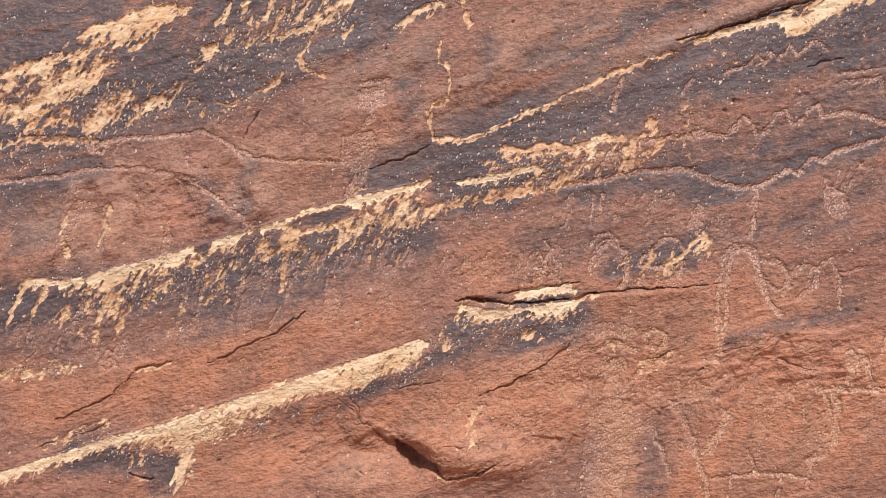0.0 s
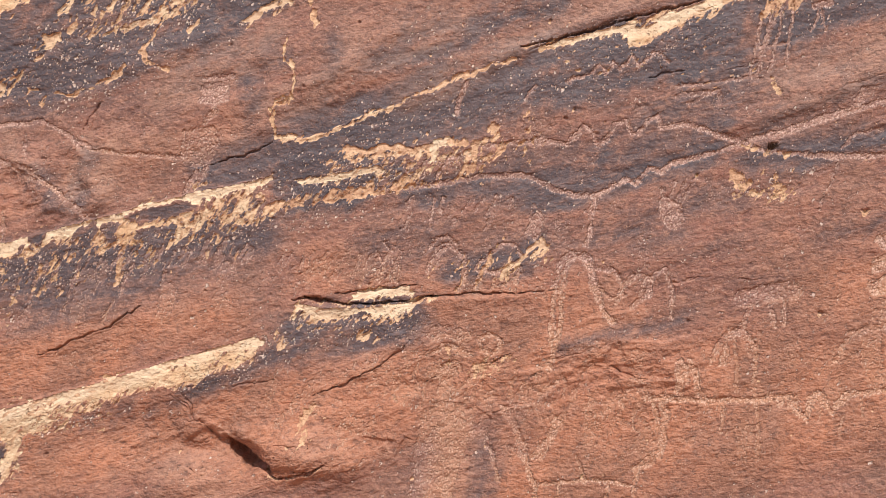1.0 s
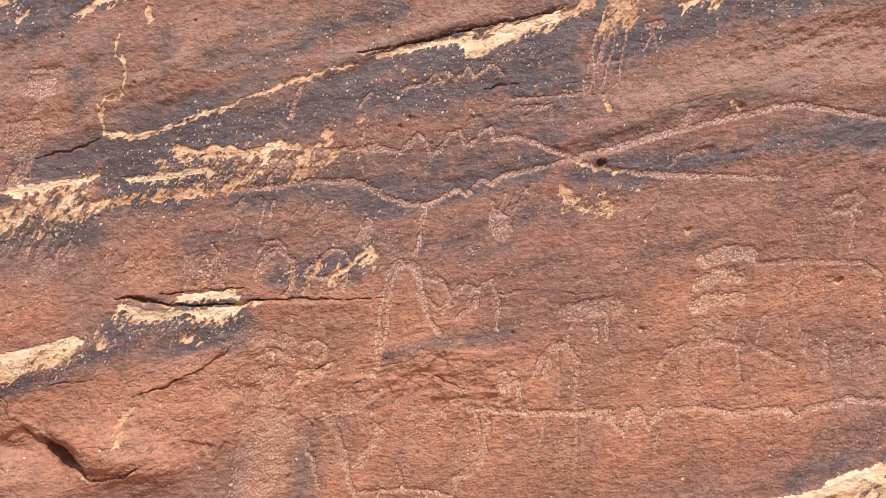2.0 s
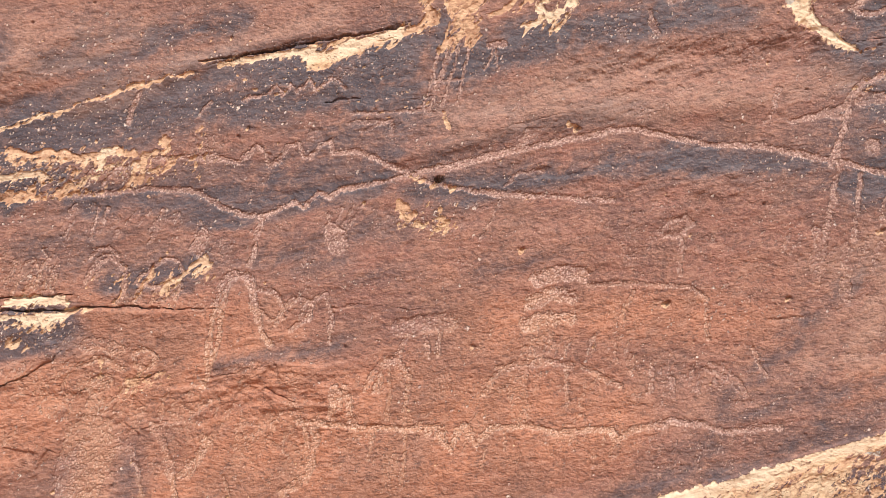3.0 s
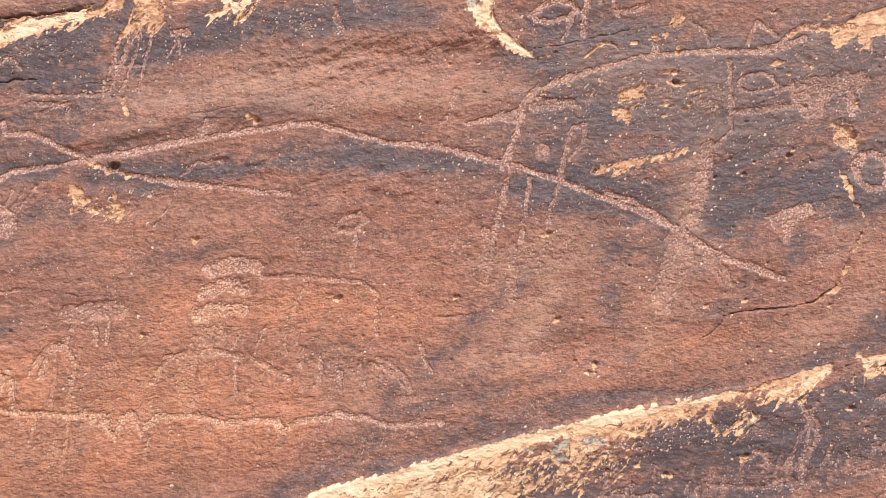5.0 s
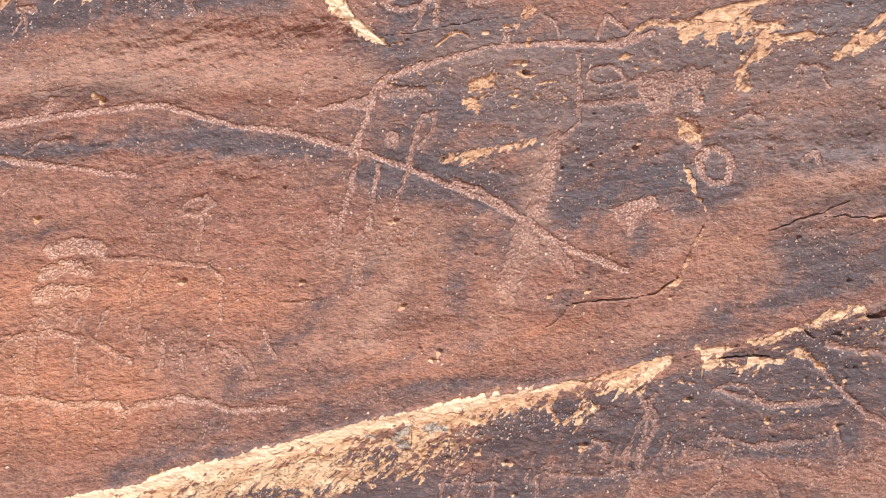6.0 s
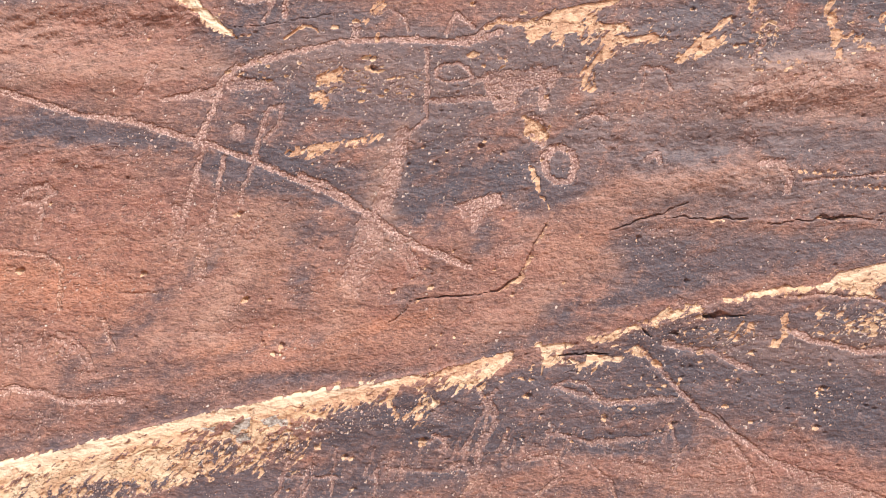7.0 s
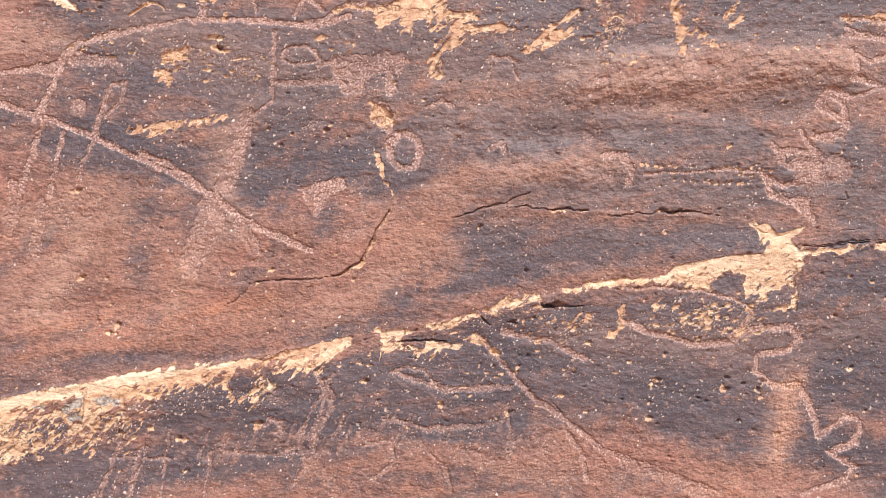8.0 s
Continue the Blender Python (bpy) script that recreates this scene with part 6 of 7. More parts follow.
crack(0.0068, 0.006, [(1.171, -0.315), (1.24, -0.335), (1.307, -0.341)])
crack(0.0068, 0.006, [(1.348, -0.055), (1.43, -0.039)])
# three shallow grooves shaped in for the shadow band under the upper ledge
crack(0.0085, 0.0072, [(1.012, 0.684), (1.143, 0.73), (1.275, 0.763), (1.374, 0.791)])
crack(0.0068, 0.006, [(0.916, 0.636), (1.012, 0.684)])
crack(0.0068, 0.0066, [(1.366, 0.787), (1.513, 0.837)])
crack(0.0068, 0.0036, [(1.795, 0.533), (1.876, 0.56), (1.957, 0.587)])
crack(0.0068, 0.006, [(1.503, 0.593), (1.568, 0.609), (1.617, 0.621)])
crack(0.0085, 0.006, [(2.807, 0.885), (2.919, 0.915), (3.077, 0.976)])
crack(0.0134, 0.024, [(3.666, 0.219), (3.703, 0.246), (3.745, 0.286)])
crack(0.0118, 0.02, [(3.739, 0.279), (3.764, 0.363), (3.79, 0.452)])
crack(0.0067, 0.006, [(3.44, 0.155), (3.532, 0.189), (3.628, 0.205)])
crack(0.0084, 0.018, [(3.989, 0.472), (4.038, 0.494), (4.082, 0.523), (4.127, 0.549), (4.178, 0.586)])
crack(0.0101, 0.02, [(4.122, 0.534), (4.194, 0.544), (4.267, 0.552)])
crack(0.0151, 0.024, [(4.251, 0.549), (4.355, 0.568)])
crack(0.0101, 0.018, [(4.398, 0.556), (4.468, 0.579), (4.577, 0.607)])
crack(0.0168, 0.024, [(4.56, 0.609), (4.657, 0.63)])
crack(0.0067, 0.014, [(4.647, 0.626), (4.735, 0.629)])
crack(0.0252, 0.028, [(4.275, 0.259), (4.319, 0.263)])
crack(0.0134, 0.02, [(4.303, 0.256), (4.389, 0.281)])
crack(0.0151, 0.024, [(3.893, 0.066), (4.028, 0.097)])
crack(0.0151, 0.02, [(4.11, 0.187), (4.146, 0.171)])
crack(0.0134, 0.02, [(4.185, 0.185), (4.217, 0.188)])
crack(0.0084, 0.018, [(4.968, 0.58), (5.058, 0.605), (5.19, 0.643), (5.296, 0.675)])
crack(0.0084, 0.0072, [(4.959, 0.488), (4.981, 0.388)])
crack(0.0067, 0.0048, [(3.388, 0.079), (3.429, 0.121)])
crack(0.0050, 0.0048, [(3.54, 0.057), (3.585, 0.127), (3.589, 0.188)])
crack(0.0067, 0.006, [(4.107, 0.657), (4.146, 0.672)])
crack(0.0068, 0.0048, [(2.852, 0.622), (2.915, 0.647)])
crack(0.0069, 0.0072, [(0.631, -0.372), (0.665, -0.357)])
crack(0.0069, 0.006, [(0.724, -0.343), (0.743, -0.373)])
crack(0.0069, 0.006, [(0.947, -0.345), (0.972, -0.333)])
crack(0.0069, 0.0072, [(0.992, -0.294), (1.041, -0.277)])
crack(0.0069, 0.006, [(0.855, -0.44), (0.889, -0.426), (0.925, -0.422)])
crack(0.0086, 0.0072, [(0.521, -0.535), (0.541, -0.558)])
crack(0.0069, 0.0072, [(0.568, -0.521), (0.58, -0.541), (0.605, -0.551)])
crack(0.0067, 0.006, [(3.14, -0.22), (3.182, -0.203)])
crack(0.0085, 0.0072, [(1.407, 0.805), (1.451, 0.818), (1.491, 0.834)])
crack(0.0085, 0.006, [(1.415, 0.766), (1.471, 0.791)])
crack(0.0084, 0.0072, [(4.835, 0.609), (4.871, 0.603)])
crack(0.0084, 0.0072, [(4.893, 0.595), (4.934, 0.612)])
crack(0.0084, 0.0072, [(5.03, 0.662), (5.049, 0.711), (5.064, 0.743), (5.055, 0.768)])
crack(0.0067, 0.0072, [(5.034, 0.735), (5.063, 0.748)])
crack(0.0067, 0.006, [(5.059, 0.642), (5.126, 0.668)])
crack(0.0067, 0.006, [(4.326, -0.008), (4.418, -0.066), (4.51, -0.125)])
crack(0.0067, 0.0048, [(4.218, 0.048), (4.312, -0.019)])
crack(0.0084, 0.016, [(3.44, 0.155), (3.532, 0.187), (3.659, 0.216)])
crack(0.0120, 0.02, [(0.177, -0.647), (0.183, -0.664), (0.204, -0.669), (0.244, -0.662), (0.278, -0.652), (0.305, -0.645), (0.322, -0.63), (0.339, -0.62)])
crack(0.0069, 0.0072, [(-0.02, -0.531), (0.011, -0.556), (0.045, -0.573)])
crack(0.0069, 0.0072, [(-0.125, -0.431), (-0.096, -0.451), (-0.079, -0.471)])
crack(0.0069, 0.0072, [(-0.088, -0.509), (-0.071, -0.517), (-0.04, -0.509)])
crack(0.0069, 0.0072, [(-0.054, -0.586), (-0.006, -0.581)])
crack(0.0069, 0.014, [(-0.067, -0.647), (-0.043, -0.667)])
crack(0.0069, 0.0072, [(0.187, -0.57), (0.217, -0.573), (0.265, -0.573)])
crack(0.0069, 0.0072, [(0.201, -0.455), (0.252, -0.441)])
crack(0.0086, 0.014, [(-0.413, 0.362), (-0.388, 0.4), (-0.359, 0.449)])
crack(0.0069, 0.0072, [(-0.535, 0.262), (-0.508, 0.274)])
crack(0.0069, 0.0072, [(-0.46, 0.276), (-0.43, 0.31)])
crack(0.0067, 0.0072, [(2.65, -0.469), (2.738, -0.418), (2.83, -0.383)])
hollow(0.070, [(0.045, -0.56), (0.085, -0.577), (0.119, -0.61), (0.187, -0.629), (0.19, -0.662), (0.124, -0.657), (0.082, -0.634), (0.053, -0.59)])
hollow(0.03, [(0.263, -0.127), (0.304, -0.127), (0.351, -0.133), (0.341, -0.145), (0.295, -0.144)])
hollow(0.026, [(4.269, 0.264), (4.316, 0.279), (4.342, 0.272), (4.32, 0.256), (4.283, 0.25)])
hollow(0.018, [(4.545, 0.604), (4.599, 0.623), (4.639, 0.626), (4.601, 0.607)])
hollow(0.018, [(4.266, 0.555), (4.354, 0.57), (4.34, 0.558)])
hollow(0.02, [(4.189, 0.189), (4.221, 0.194), (4.214, 0.18)])

# ---- washes, islands of varnish and finer marks ----
fade(varnish, 0.070, 0.9, [(5.031, 0.201), (5.008, 0.102), (5.023, -0.049)])
tint(warm, 0.070, 1.0, [(5.023, 0.199), (5.008, 0.102), (5.023, -0.049)])
tint(dust, 0.060, 0.9, [(5.023, 0.199), (5.008, 0.102), (5.023, -0.049)])
fill("soft orange scraped column", 0.30, [(5.001, 0.195), (5.048, 0.239), (5.053, 0.163), (5.04, 0.074), (5.053, -0.043), (4.999, -0.058), (4.989, 0.055)])
tint(dust, 0.060, 0.75, [(3.325, 0.672), (3.322, 0.428), (3.287, 0.179)])
tint(dust, 0.090, 0.6, [(2.913, 0.274), (2.937, 0.108)])
tint(dust, 0.060, 0.5, [(3.648, 0.096), (3.772, 0.225), (3.891, 0.389)])
tint(dust, 0.050, 0.5, [(3.837, 0.325), (3.993, 0.375)])
tint(dust, 0.050, 0.5, [(3.956, 0.577), (4.11, 0.644)])
tint(varnish, 0.100, 0.4, [(3.071, 0.29), (3.146, 0.151)])
tint(varnish, 0.100, 0.45, [(3.598, 0.364), (3.643, 0.477), (3.681, 0.625)])
tint(varnish, 0.035, 0.5, [(2.818, -0.296), (3.111, -0.167), (3.49, -0.025), (3.718, 0.076)])
tint(varnish, 0.060, 0.4, [(3.512, 0.294), (3.455, 0.161)])
tint(warm, 0.080, 0.8, [(2.874, -0.099), (3.238, 0.014), (3.509, 0.137)])
tint(varnish, 0.050, 0.4, [(2.529, -0.227), (2.689, -0.044), (2.888, 0.226)])
tint(dust, 0.070, 0.5, [(2.754, -0.07), (2.937, 0.148)])
tint(warm, 0.150, 1.0, [(0.699, -0.318), (0.697, -0.52), (0.662, -0.725)])
tint(dust, 0.100, 0.7, [(0.698, -0.453), (0.67, -0.725)])
tint(dust, 0.050, 0.8, [(-0.791, 0.261), (-0.821, 0.022)])
tint(dust, 0.060, 0.7, [(-0.328, 0.349), (-0.37, 0.177)])
tint(dust, 0.050, 0.6, [(-0.413, 0.331), (-0.463, 0.159)])
tint(dust, 0.050, 0.5, [(-0.192, 0.522), (0.048, 0.575)])
tint(dust, 0.040, 0.6, [(0.392, 0.678), (0.34, 0.504)])
tint(dust, 0.050, 0.5, [(0.477, 0.677), (0.716, 0.744)])
tint(varnish, 0.060, 0.55, [(-0.43, 0.262), (-0.446, 0.125)])
tint(varnish, 0.070, 0.5, [(0.048, 0.523), (0.083, 0.384)])
tint(varnish, 0.050, 0.45, [(0.323, 0.661), (0.306, 0.47)])
tint(varnish, 0.090, 0.4, [(-0.581, 0.21), (-0.497, 0.125)])
fill("broad tan pecked body with tapering sides", 0.55, [(0.622, -0.479), (0.69, -0.419), (0.773, -0.444), (0.789, -0.494), (0.741, -0.612), (0.717, -0.738), (0.612, -0.739), (0.625, -0.588)])
fill("pecked leaf shape with a pointed tail", 0.85, [(3.523, 0.465), (3.584, 0.495), (3.657, 0.525), (3.655, 0.497), (3.622, 0.464), (3.598, 0.401), (3.577, 0.444)])
fill("blocky pecked body", 0.6, [(-0.092, 0.363), (-0.02, 0.38), (-0.007, 0.329), (-0.037, 0.263), (-0.085, 0.254), (-0.102, 0.315)])
fill("banded pecked head", 0.6, [(-0.055, 0.509), (0.014, 0.526), (0.021, 0.474), (-0.02, 0.436), (-0.062, 0.457)])
fill("rough pecked hoof shape", 0.75, [(1.31, 0.197), (1.334, 0.214), (1.381, 0.18), (1.365, 0.135), (1.325, 0.13)])
island([(-0.268, 0.096), (-0.218, 0.12), (-0.13, 0.141), (-0.073, 0.137), (-0.153, 0.105), (-0.235, 0.084)])
island([(0.154, 0.204), (0.219, 0.218), (0.245, 0.185), (0.159, 0.17)])
island([(-0.415, 0.036), (-0.364, 0.067), (-0.384, 0.005)])
island([(-0.339, 0.06), (-0.301, 0.072), (-0.313, 0.033)])
island([(-0.245, 0.045), (-0.191, 0.067), (-0.203, 0.027)])
island([(-0.165, 0.06), (-0.135, 0.075), (-0.14, 0.048)])
island([(-0.546, 0.022), (-0.509, 0.043), (-0.519, 0.002)])
island([(4.735, 0.424), (4.773, 0.456), (4.82, 0.455), (4.819, 0.424), (4.757, 0.406)])
island([(4.902, 0.42), (4.946, 0.445), (4.952, 0.41), (4.911, 0.396)])
island([(4.879, 0.35), (4.936, 0.374), (4.957, 0.339), (4.893, 0.315)])
island([(3.445, -0.15), (3.466, -0.112), (3.494, -0.113), (3.493, -0.162), (3.47, -0.176)])
island([(3.915, 0.081), (3.958, 0.1), (3.958, 0.072)])
island([(2.946, -0.388), (2.99, -0.349), (3.017, -0.37), (2.98, -0.411)])
island([(3.107, -0.308), (3.169, -0.282), (3.165, -0.322), (3.118, -0.34)])
shards(60, 0.013, 8, 0.050, [(2.839, 0.748), (3.365, 0.801)])
shards(60, 0.026, 58, 0.070, [(-0.483, 0.677), (-0.33, 0.704), (-0.124, 0.74)])
shards(60, 0.022, 50, 0.060, [(-0.884, 0.448), (-0.735, 0.484), (-0.567, 0.52)])
shards(70, 0.018, 65, 0.050, [(0.475, 0.305), (0.729, 0.312), (0.979, 0.362)])
shards(90, 0.020, 66, 0.070, [(-0.545, -0.08), (-0.259, 0.005), (0.048, 0.057)])
shards(60, 0.016, 66, 0.050, [(-0.877, -0.146), (-0.579, -0.08)])
shards(30, 0.016, 50, 0.030, [(0.269, -0.217), (0.557, -0.183)])
shards(40, 0.018, 60, 0.050, [(0.693, -0.029), (0.975, 0.022)])
shards(40, 0.014, 15, 0.050, [(4.157, 0.2), (4.426, 0.168)])
shards(40, 0.012, 20, 0.050, [(4.662, 0.304), (4.845, 0.36)])
shards(25, 0.014, 15, 0.040, [(3.692, -0.05), (3.918, 0.064)])
shards(50, 0.018, 70, 0.050, [(2.933, -0.401), (3.234, -0.302)])
shards(60, 0.010, 10, 0.120, [(3.914, -0.092), (4.843, 0.187)])
shards(40, 0.011, 20, 0.080, [(3.875, 1.018), (4.673, 1.181)])
shards(40, 0.010, 15, 0.080, [(0.973, 0.658), (1.484, 0.606)])
shards(40, 0.012, 40, 0.060, [(0.362, 0.219), (0.758, 0.31)])
shards(25, 0.014, 60, 0.030, [(-1.095, 0.309), (-1.031, 0.378), (-0.801, 0.432)])
shards(30, 0.020, 14, 0.020, [(-1.001, -0.566), (-0.807, -0.494)])
shards(40, 0.022, 16, 0.030, [(-0.708, -0.517), (-0.257, -0.386)])
shards(40, 0.014, 20, 0.040, [(3.657, 1.075), (4.016, 1.079)])
shards(25, 0.016, 15, 0.030, [(-1.117, -0.328), (-0.923, -0.339)])
pits(0.0062, [(4.826, 0.128), (4.887, 0.114), (4.935, 0.115), (4.633, 0.079), (4.751, 0.05), (3.353, -0.335), (3.252, -0.316), (4.139, 0.049), (5.041, 0.332), (4.564, 0.336)], deep=0.6)
pits(0.0048, [(4.844, 0.118), (4.877, 0.099), (4.644, 0.09), (4.771, 0.046), (4.679, 0.018), (4.727, 0.019), (4.916, 0.056), (4.823, 0.373), (4.538, 0.365), (4.72, 0.342), (4.453, 0.122), (3.954, 0.003), (3.828, -0.071), (3.779, -0.179), (3.513, -0.26), (3.188, -0.458), (3.629, -0.414), (3.903, -0.077), (3.575, -0.039), (3.055, -0.047), (3.101, -0.059), (2.979, 0.083), (4.468, 0.111), (4.944, 0.294)], deep=0.7)
pits(0.0048, [(1.933, 0.236), (1.887, 0.184), (2.681, 0.112), (2.293, 0.03), (2.166, 0.061), (1.831, 0.099), (2.202, 0.217), (1.768, -0.123), (2.132, -0.092)], deep=0.7)
crack(0.0075, 0.012, [(0.806, -0.314), (0.845, -0.296), (0.888, -0.28)])
crack(0.0085, 0.014, [(1.181, -0.306), (1.22, -0.326), (1.274, -0.336)])
crack(0.0070, 0.008, [(0.828, -0.452), (0.876, -0.44), (0.915, -0.423)])
crack(0.0070, 0.007, [(1.352, -0.052), (1.401, -0.039), (1.458, -0.029)])
crack(0.0070, 0.007, [(1.542, -0.029), (1.584, -0.035), (1.622, -0.025)])
crack(0.0070, 0.008, [(0.94, -0.346), (0.975, -0.326)])
crack(0.0070, 0.01, [(0.634, -0.374), (0.672, -0.354)])
crack(0.0090, 0.016, [(-0.743, -0.647), (-0.693, -0.664), (-0.67, -0.661)])
crack(0.0070, 0.008, [(-0.088, -0.421), (-0.067, -0.458), (-0.054, -0.502)])
crack(0.0075, 0.01, [(0.031, -0.404), (0.116, -0.387), (0.191, -0.373)])
crack(0.0080, 0.012, [(1.275, 0.565), (1.339, 0.584), (1.379, 0.593)])
crack(0.0070, 0.008, [(3.972, 0.466), (4.063, 0.507), (4.107, 0.531)])
crack(0.0070, 0.007, [(3.388, 0.079), (3.429, 0.121), (3.447, 0.159)])
crack(0.0070, 0.008, [(3.895, 0.008), (3.949, 0.033)])
crack(0.0070, 0.01, [(-0.92, -0.547), (-0.872, -0.531), (-0.807, -0.499)])
crack(0.0070, 0.01, [(-1.017, -0.562), (-0.953, -0.547)])
glyph("thin scratched arc", 0.006, 0.7, [(-0.582, 0.339), (-0.575, 0.305), (-0.585, 0.279)])
glyph("faint pecked upright line", 0.012, 0.5, [(1.54, -0.192), (1.55, -0.292), (1.547, -0.36)])
glyph("faint pecked upright line", 0.010, 0.5, [(1.607, -0.186), (1.599, -0.288), (1.595, -0.389)])
glyph("rough pecked hanging line", 0.014, 0.7, [(1.346, -0.429), (1.339, -0.53), (1.311, -0.583), (1.255, -0.604)])
glyph("thin pecked line", 0.008, 0.7, [(1.036, -0.473), (1.01, -0.542), (0.981, -0.586)])
glyph("pecked hook", 0.012, 0.65, [(1.474, -0.283), (1.494, -0.23), (1.531, -0.184), (1.557, -0.19)])
glyph("small pecked loop", 0.008, 0.6, [(1.668, -0.399), (1.69, -0.371), (1.715, -0.377), (1.728, -0.426)])
glyph("thin pecked arch", 0.008, 0.6, [(3.203, 0.993), (3.248, 1.027), (3.293, 1.008), (3.307, 0.966)])
glyph("rough pecked blot", 0.022, 0.7, [(2.817, 0.727), (2.892, 0.73)])
glyph("pecked curl", 0.012, 0.7, [(2.835, 0.773), (2.817, 0.727), (2.845, 0.705), (2.89, 0.739)])
glyph("faint scratched line", 0.006, 0.6, [(3.046, -0.244), (3.049, -0.345), (3.034, -0.432)])
glyph("faint scratched line", 0.006, 0.6, [(3.171, -0.356), (3.159, -0.46), (3.137, -0.548)])
glyph("faint scratched line", 0.006, 0.6, [(3.248, -0.376), (3.236, -0.48), (3.23, -0.535)])
glyph("faint scratched line", 0.007, 0.6, [(3.431, -0.358), (3.431, -0.443), (3.433, -0.497)])
glyph("faint pecked ring", 0.009, 0.7, [(3.57, -0.232), (3.611, -0.229), (3.612, -0.263)])
glyph("faint pecked line", 0.008, 0.6, [(3.722, -0.079), (3.714, -0.166), (3.707, -0.219), (3.704, -0.288)])
glyph("thin pecked outline of a rounded body", 0.008, 0.8, [(4.507, 0.355), (4.584, 0.378), (4.712, 0.391), (4.808, 0.39), (4.859, 0.372)])
glyph("double row of small pecks", 0.006, 0.8, [(4.494, 0.709), (4.588, 0.733), (4.727, 0.77), (4.822, 0.781)])
glyph("rough pecked line", 0.010, 0.8, [(4.336, 1.14), (4.313, 1.082), (4.303, 1.045)])
glyph("thin pecked line", 0.006, 0.6, [(2.627, 0.037), (2.716, 0.056)])
glyph("thin pecked line", 0.006, 0.6, [(2.454, -0.121), (2.525, -0.155), (2.561, -0.185)])
glyph("faint pecked figure", 0.018, 0.6, [(2.488, -0.126), (2.541, -0.153)])
glyph("broad faint pecked streak", 0.030, 0.45, [(2.824, 0.275), (2.833, 0.122)])
glyph("broad faint pecked streak", 0.025, 0.45, [(2.737, 0.315), (2.748, 0.146)])
drips(70, 0.07, 68, 0.010, 0.5, [(-0.926, -0.112), (-0.546, -0.046), (-0.191, 0.022), (0.151, 0.056)])
drips(30, 0.05, 68, 0.009, 0.45, [(-1.119, -0.178), (-0.711, -0.231)])
drips(40, 0.05, 75, 0.010, 0.5, [(0.185, 0.005), (0.559, 0.039)])
drips(45, 0.06, 80, 0.009, 0.5, [(0.388, -0.285), (0.89, -0.317), (1.373, -0.395)])
drips(35, 0.05, 82, 0.009, 0.5, [(1.793, -0.032), (2.208, -0.059), (2.535, -0.093)])
drips(30, 0.05, 80, 0.008, 0.45, [(1.49, -0.365), (2.067, -0.334), (2.628, -0.283)])
drips(40, 0.07, 78, 0.009, 0.45, [(3.379, -0.3), (3.92, -0.125), (4.407, -0.095)])
drips(25, 0.05, 65, 0.010, 0.5, [(0.56, 0.193), (0.977, 0.208)])
drips(20, 0.06, 72, 0.010, 0.45, [(2.655, 0.305), (2.982, 0.329)])
# two deeper grooves that stand in for the overhang's dark shadow line
crack(0.0140, 0.024, [(0.899, 0.647), (0.966, 0.67), (1.065, 0.699), (1.164, 0.724), (1.277, 0.761)])
crack(0.0120, 0.02, [(0.956, 0.656), (1.086, 0.708), (1.234, 0.747), (1.365, 0.788), (1.5, 0.829)])
crack(0.0085, 0.012, [(4.952, 0.58), (5.042, 0.605), (5.189, 0.65)])
ledge(0.008, 0.03, [(1.175, -0.314), (1.215, -0.341), (1.279, -0.348), (1.374, -0.332)])
ledge(0.007, 0.03, [(0.88, -0.441), (0.822, -0.452), (0.858, -0.482)])
ledge(0.007, 0.03, [(0.513, -0.552), (0.529, -0.58), (0.563, -0.609)])
ledge(0.008, 0.035, [(1.169, -0.314), (1.237, -0.33), (1.312, -0.335), (1.421, -0.341)])
ledge(-0.007, 0.03, [(0.443, -0.534), (0.507, -0.541), (0.556, -0.549)])
ledge(0.007, 0.03, [(0.585, -0.527), (0.548, -0.599)])
ledge(0.007, 0.03, [(0.837, -0.453), (0.916, -0.427), (0.965, -0.426)])
ledge(0.007, 0.03, [(-0.054, -0.488), (0.031, -0.531), (0.082, -0.577)])
ledge(0.006, 0.03, [(-0.121, -0.589), (-0.054, -0.61), (0.014, -0.624)])
ledge(0.006, 0.04, [(3.346, 0.13), (3.502, 0.174), (3.659, 0.216)])
ledge(0.007, 0.04, [(3.976, 0.469), (4.129, 0.539), (4.355, 0.565), (4.735, 0.629)])
ledge(0.006, 0.03, [(1.193, -0.224), (1.327, -0.229), (1.424, -0.203)])
ledge(0.006, 0.025, [(1.104, -0.165), (1.251, -0.135)])
ledge(0.007, 0.03, [(0.889, -0.333), (0.988, -0.316), (1.102, -0.323)])
patch("tan smooth plate of fresh rock", 0.36, [(0.777, -0.315), (0.821, -0.298), (0.888, -0.285), (0.88, -0.316), (0.809, -0.346), (0.786, -0.344)], 0.9)
patch("tan smooth flake below a crack", 0.36, [(0.282, -0.455), (0.302, -0.441), (0.295, -0.497), (0.285, -0.559), (0.268, -0.566), (0.272, -0.509)], 0.9)
glyph("broad soft pecked upright branch", 0.050, 0.55, [(3.342, 0.65), (3.337, 0.536), (3.319, 0.427)])
glyph("pecked leg", 0.014, 0.75, [(3.713, 0.892), (3.736, 0.8)])
glyph("pecked leg", 0.014, 0.75, [(3.589, 0.802), (3.555, 0.866)])
glyph("pecked band", 0.016, 0.6, [(3.412, 0.765), (3.5, 0.788), (3.629, 0.812)])
glyph("pecked loop", 0.012, 0.7, [(3.846, 0.783), (3.883, 0.814), (3.917, 0.799)])
glyph("pecked smear", 0.016, 0.6, [(4.045, 0.693), (4.081, 0.725), (4.093, 0.692)])
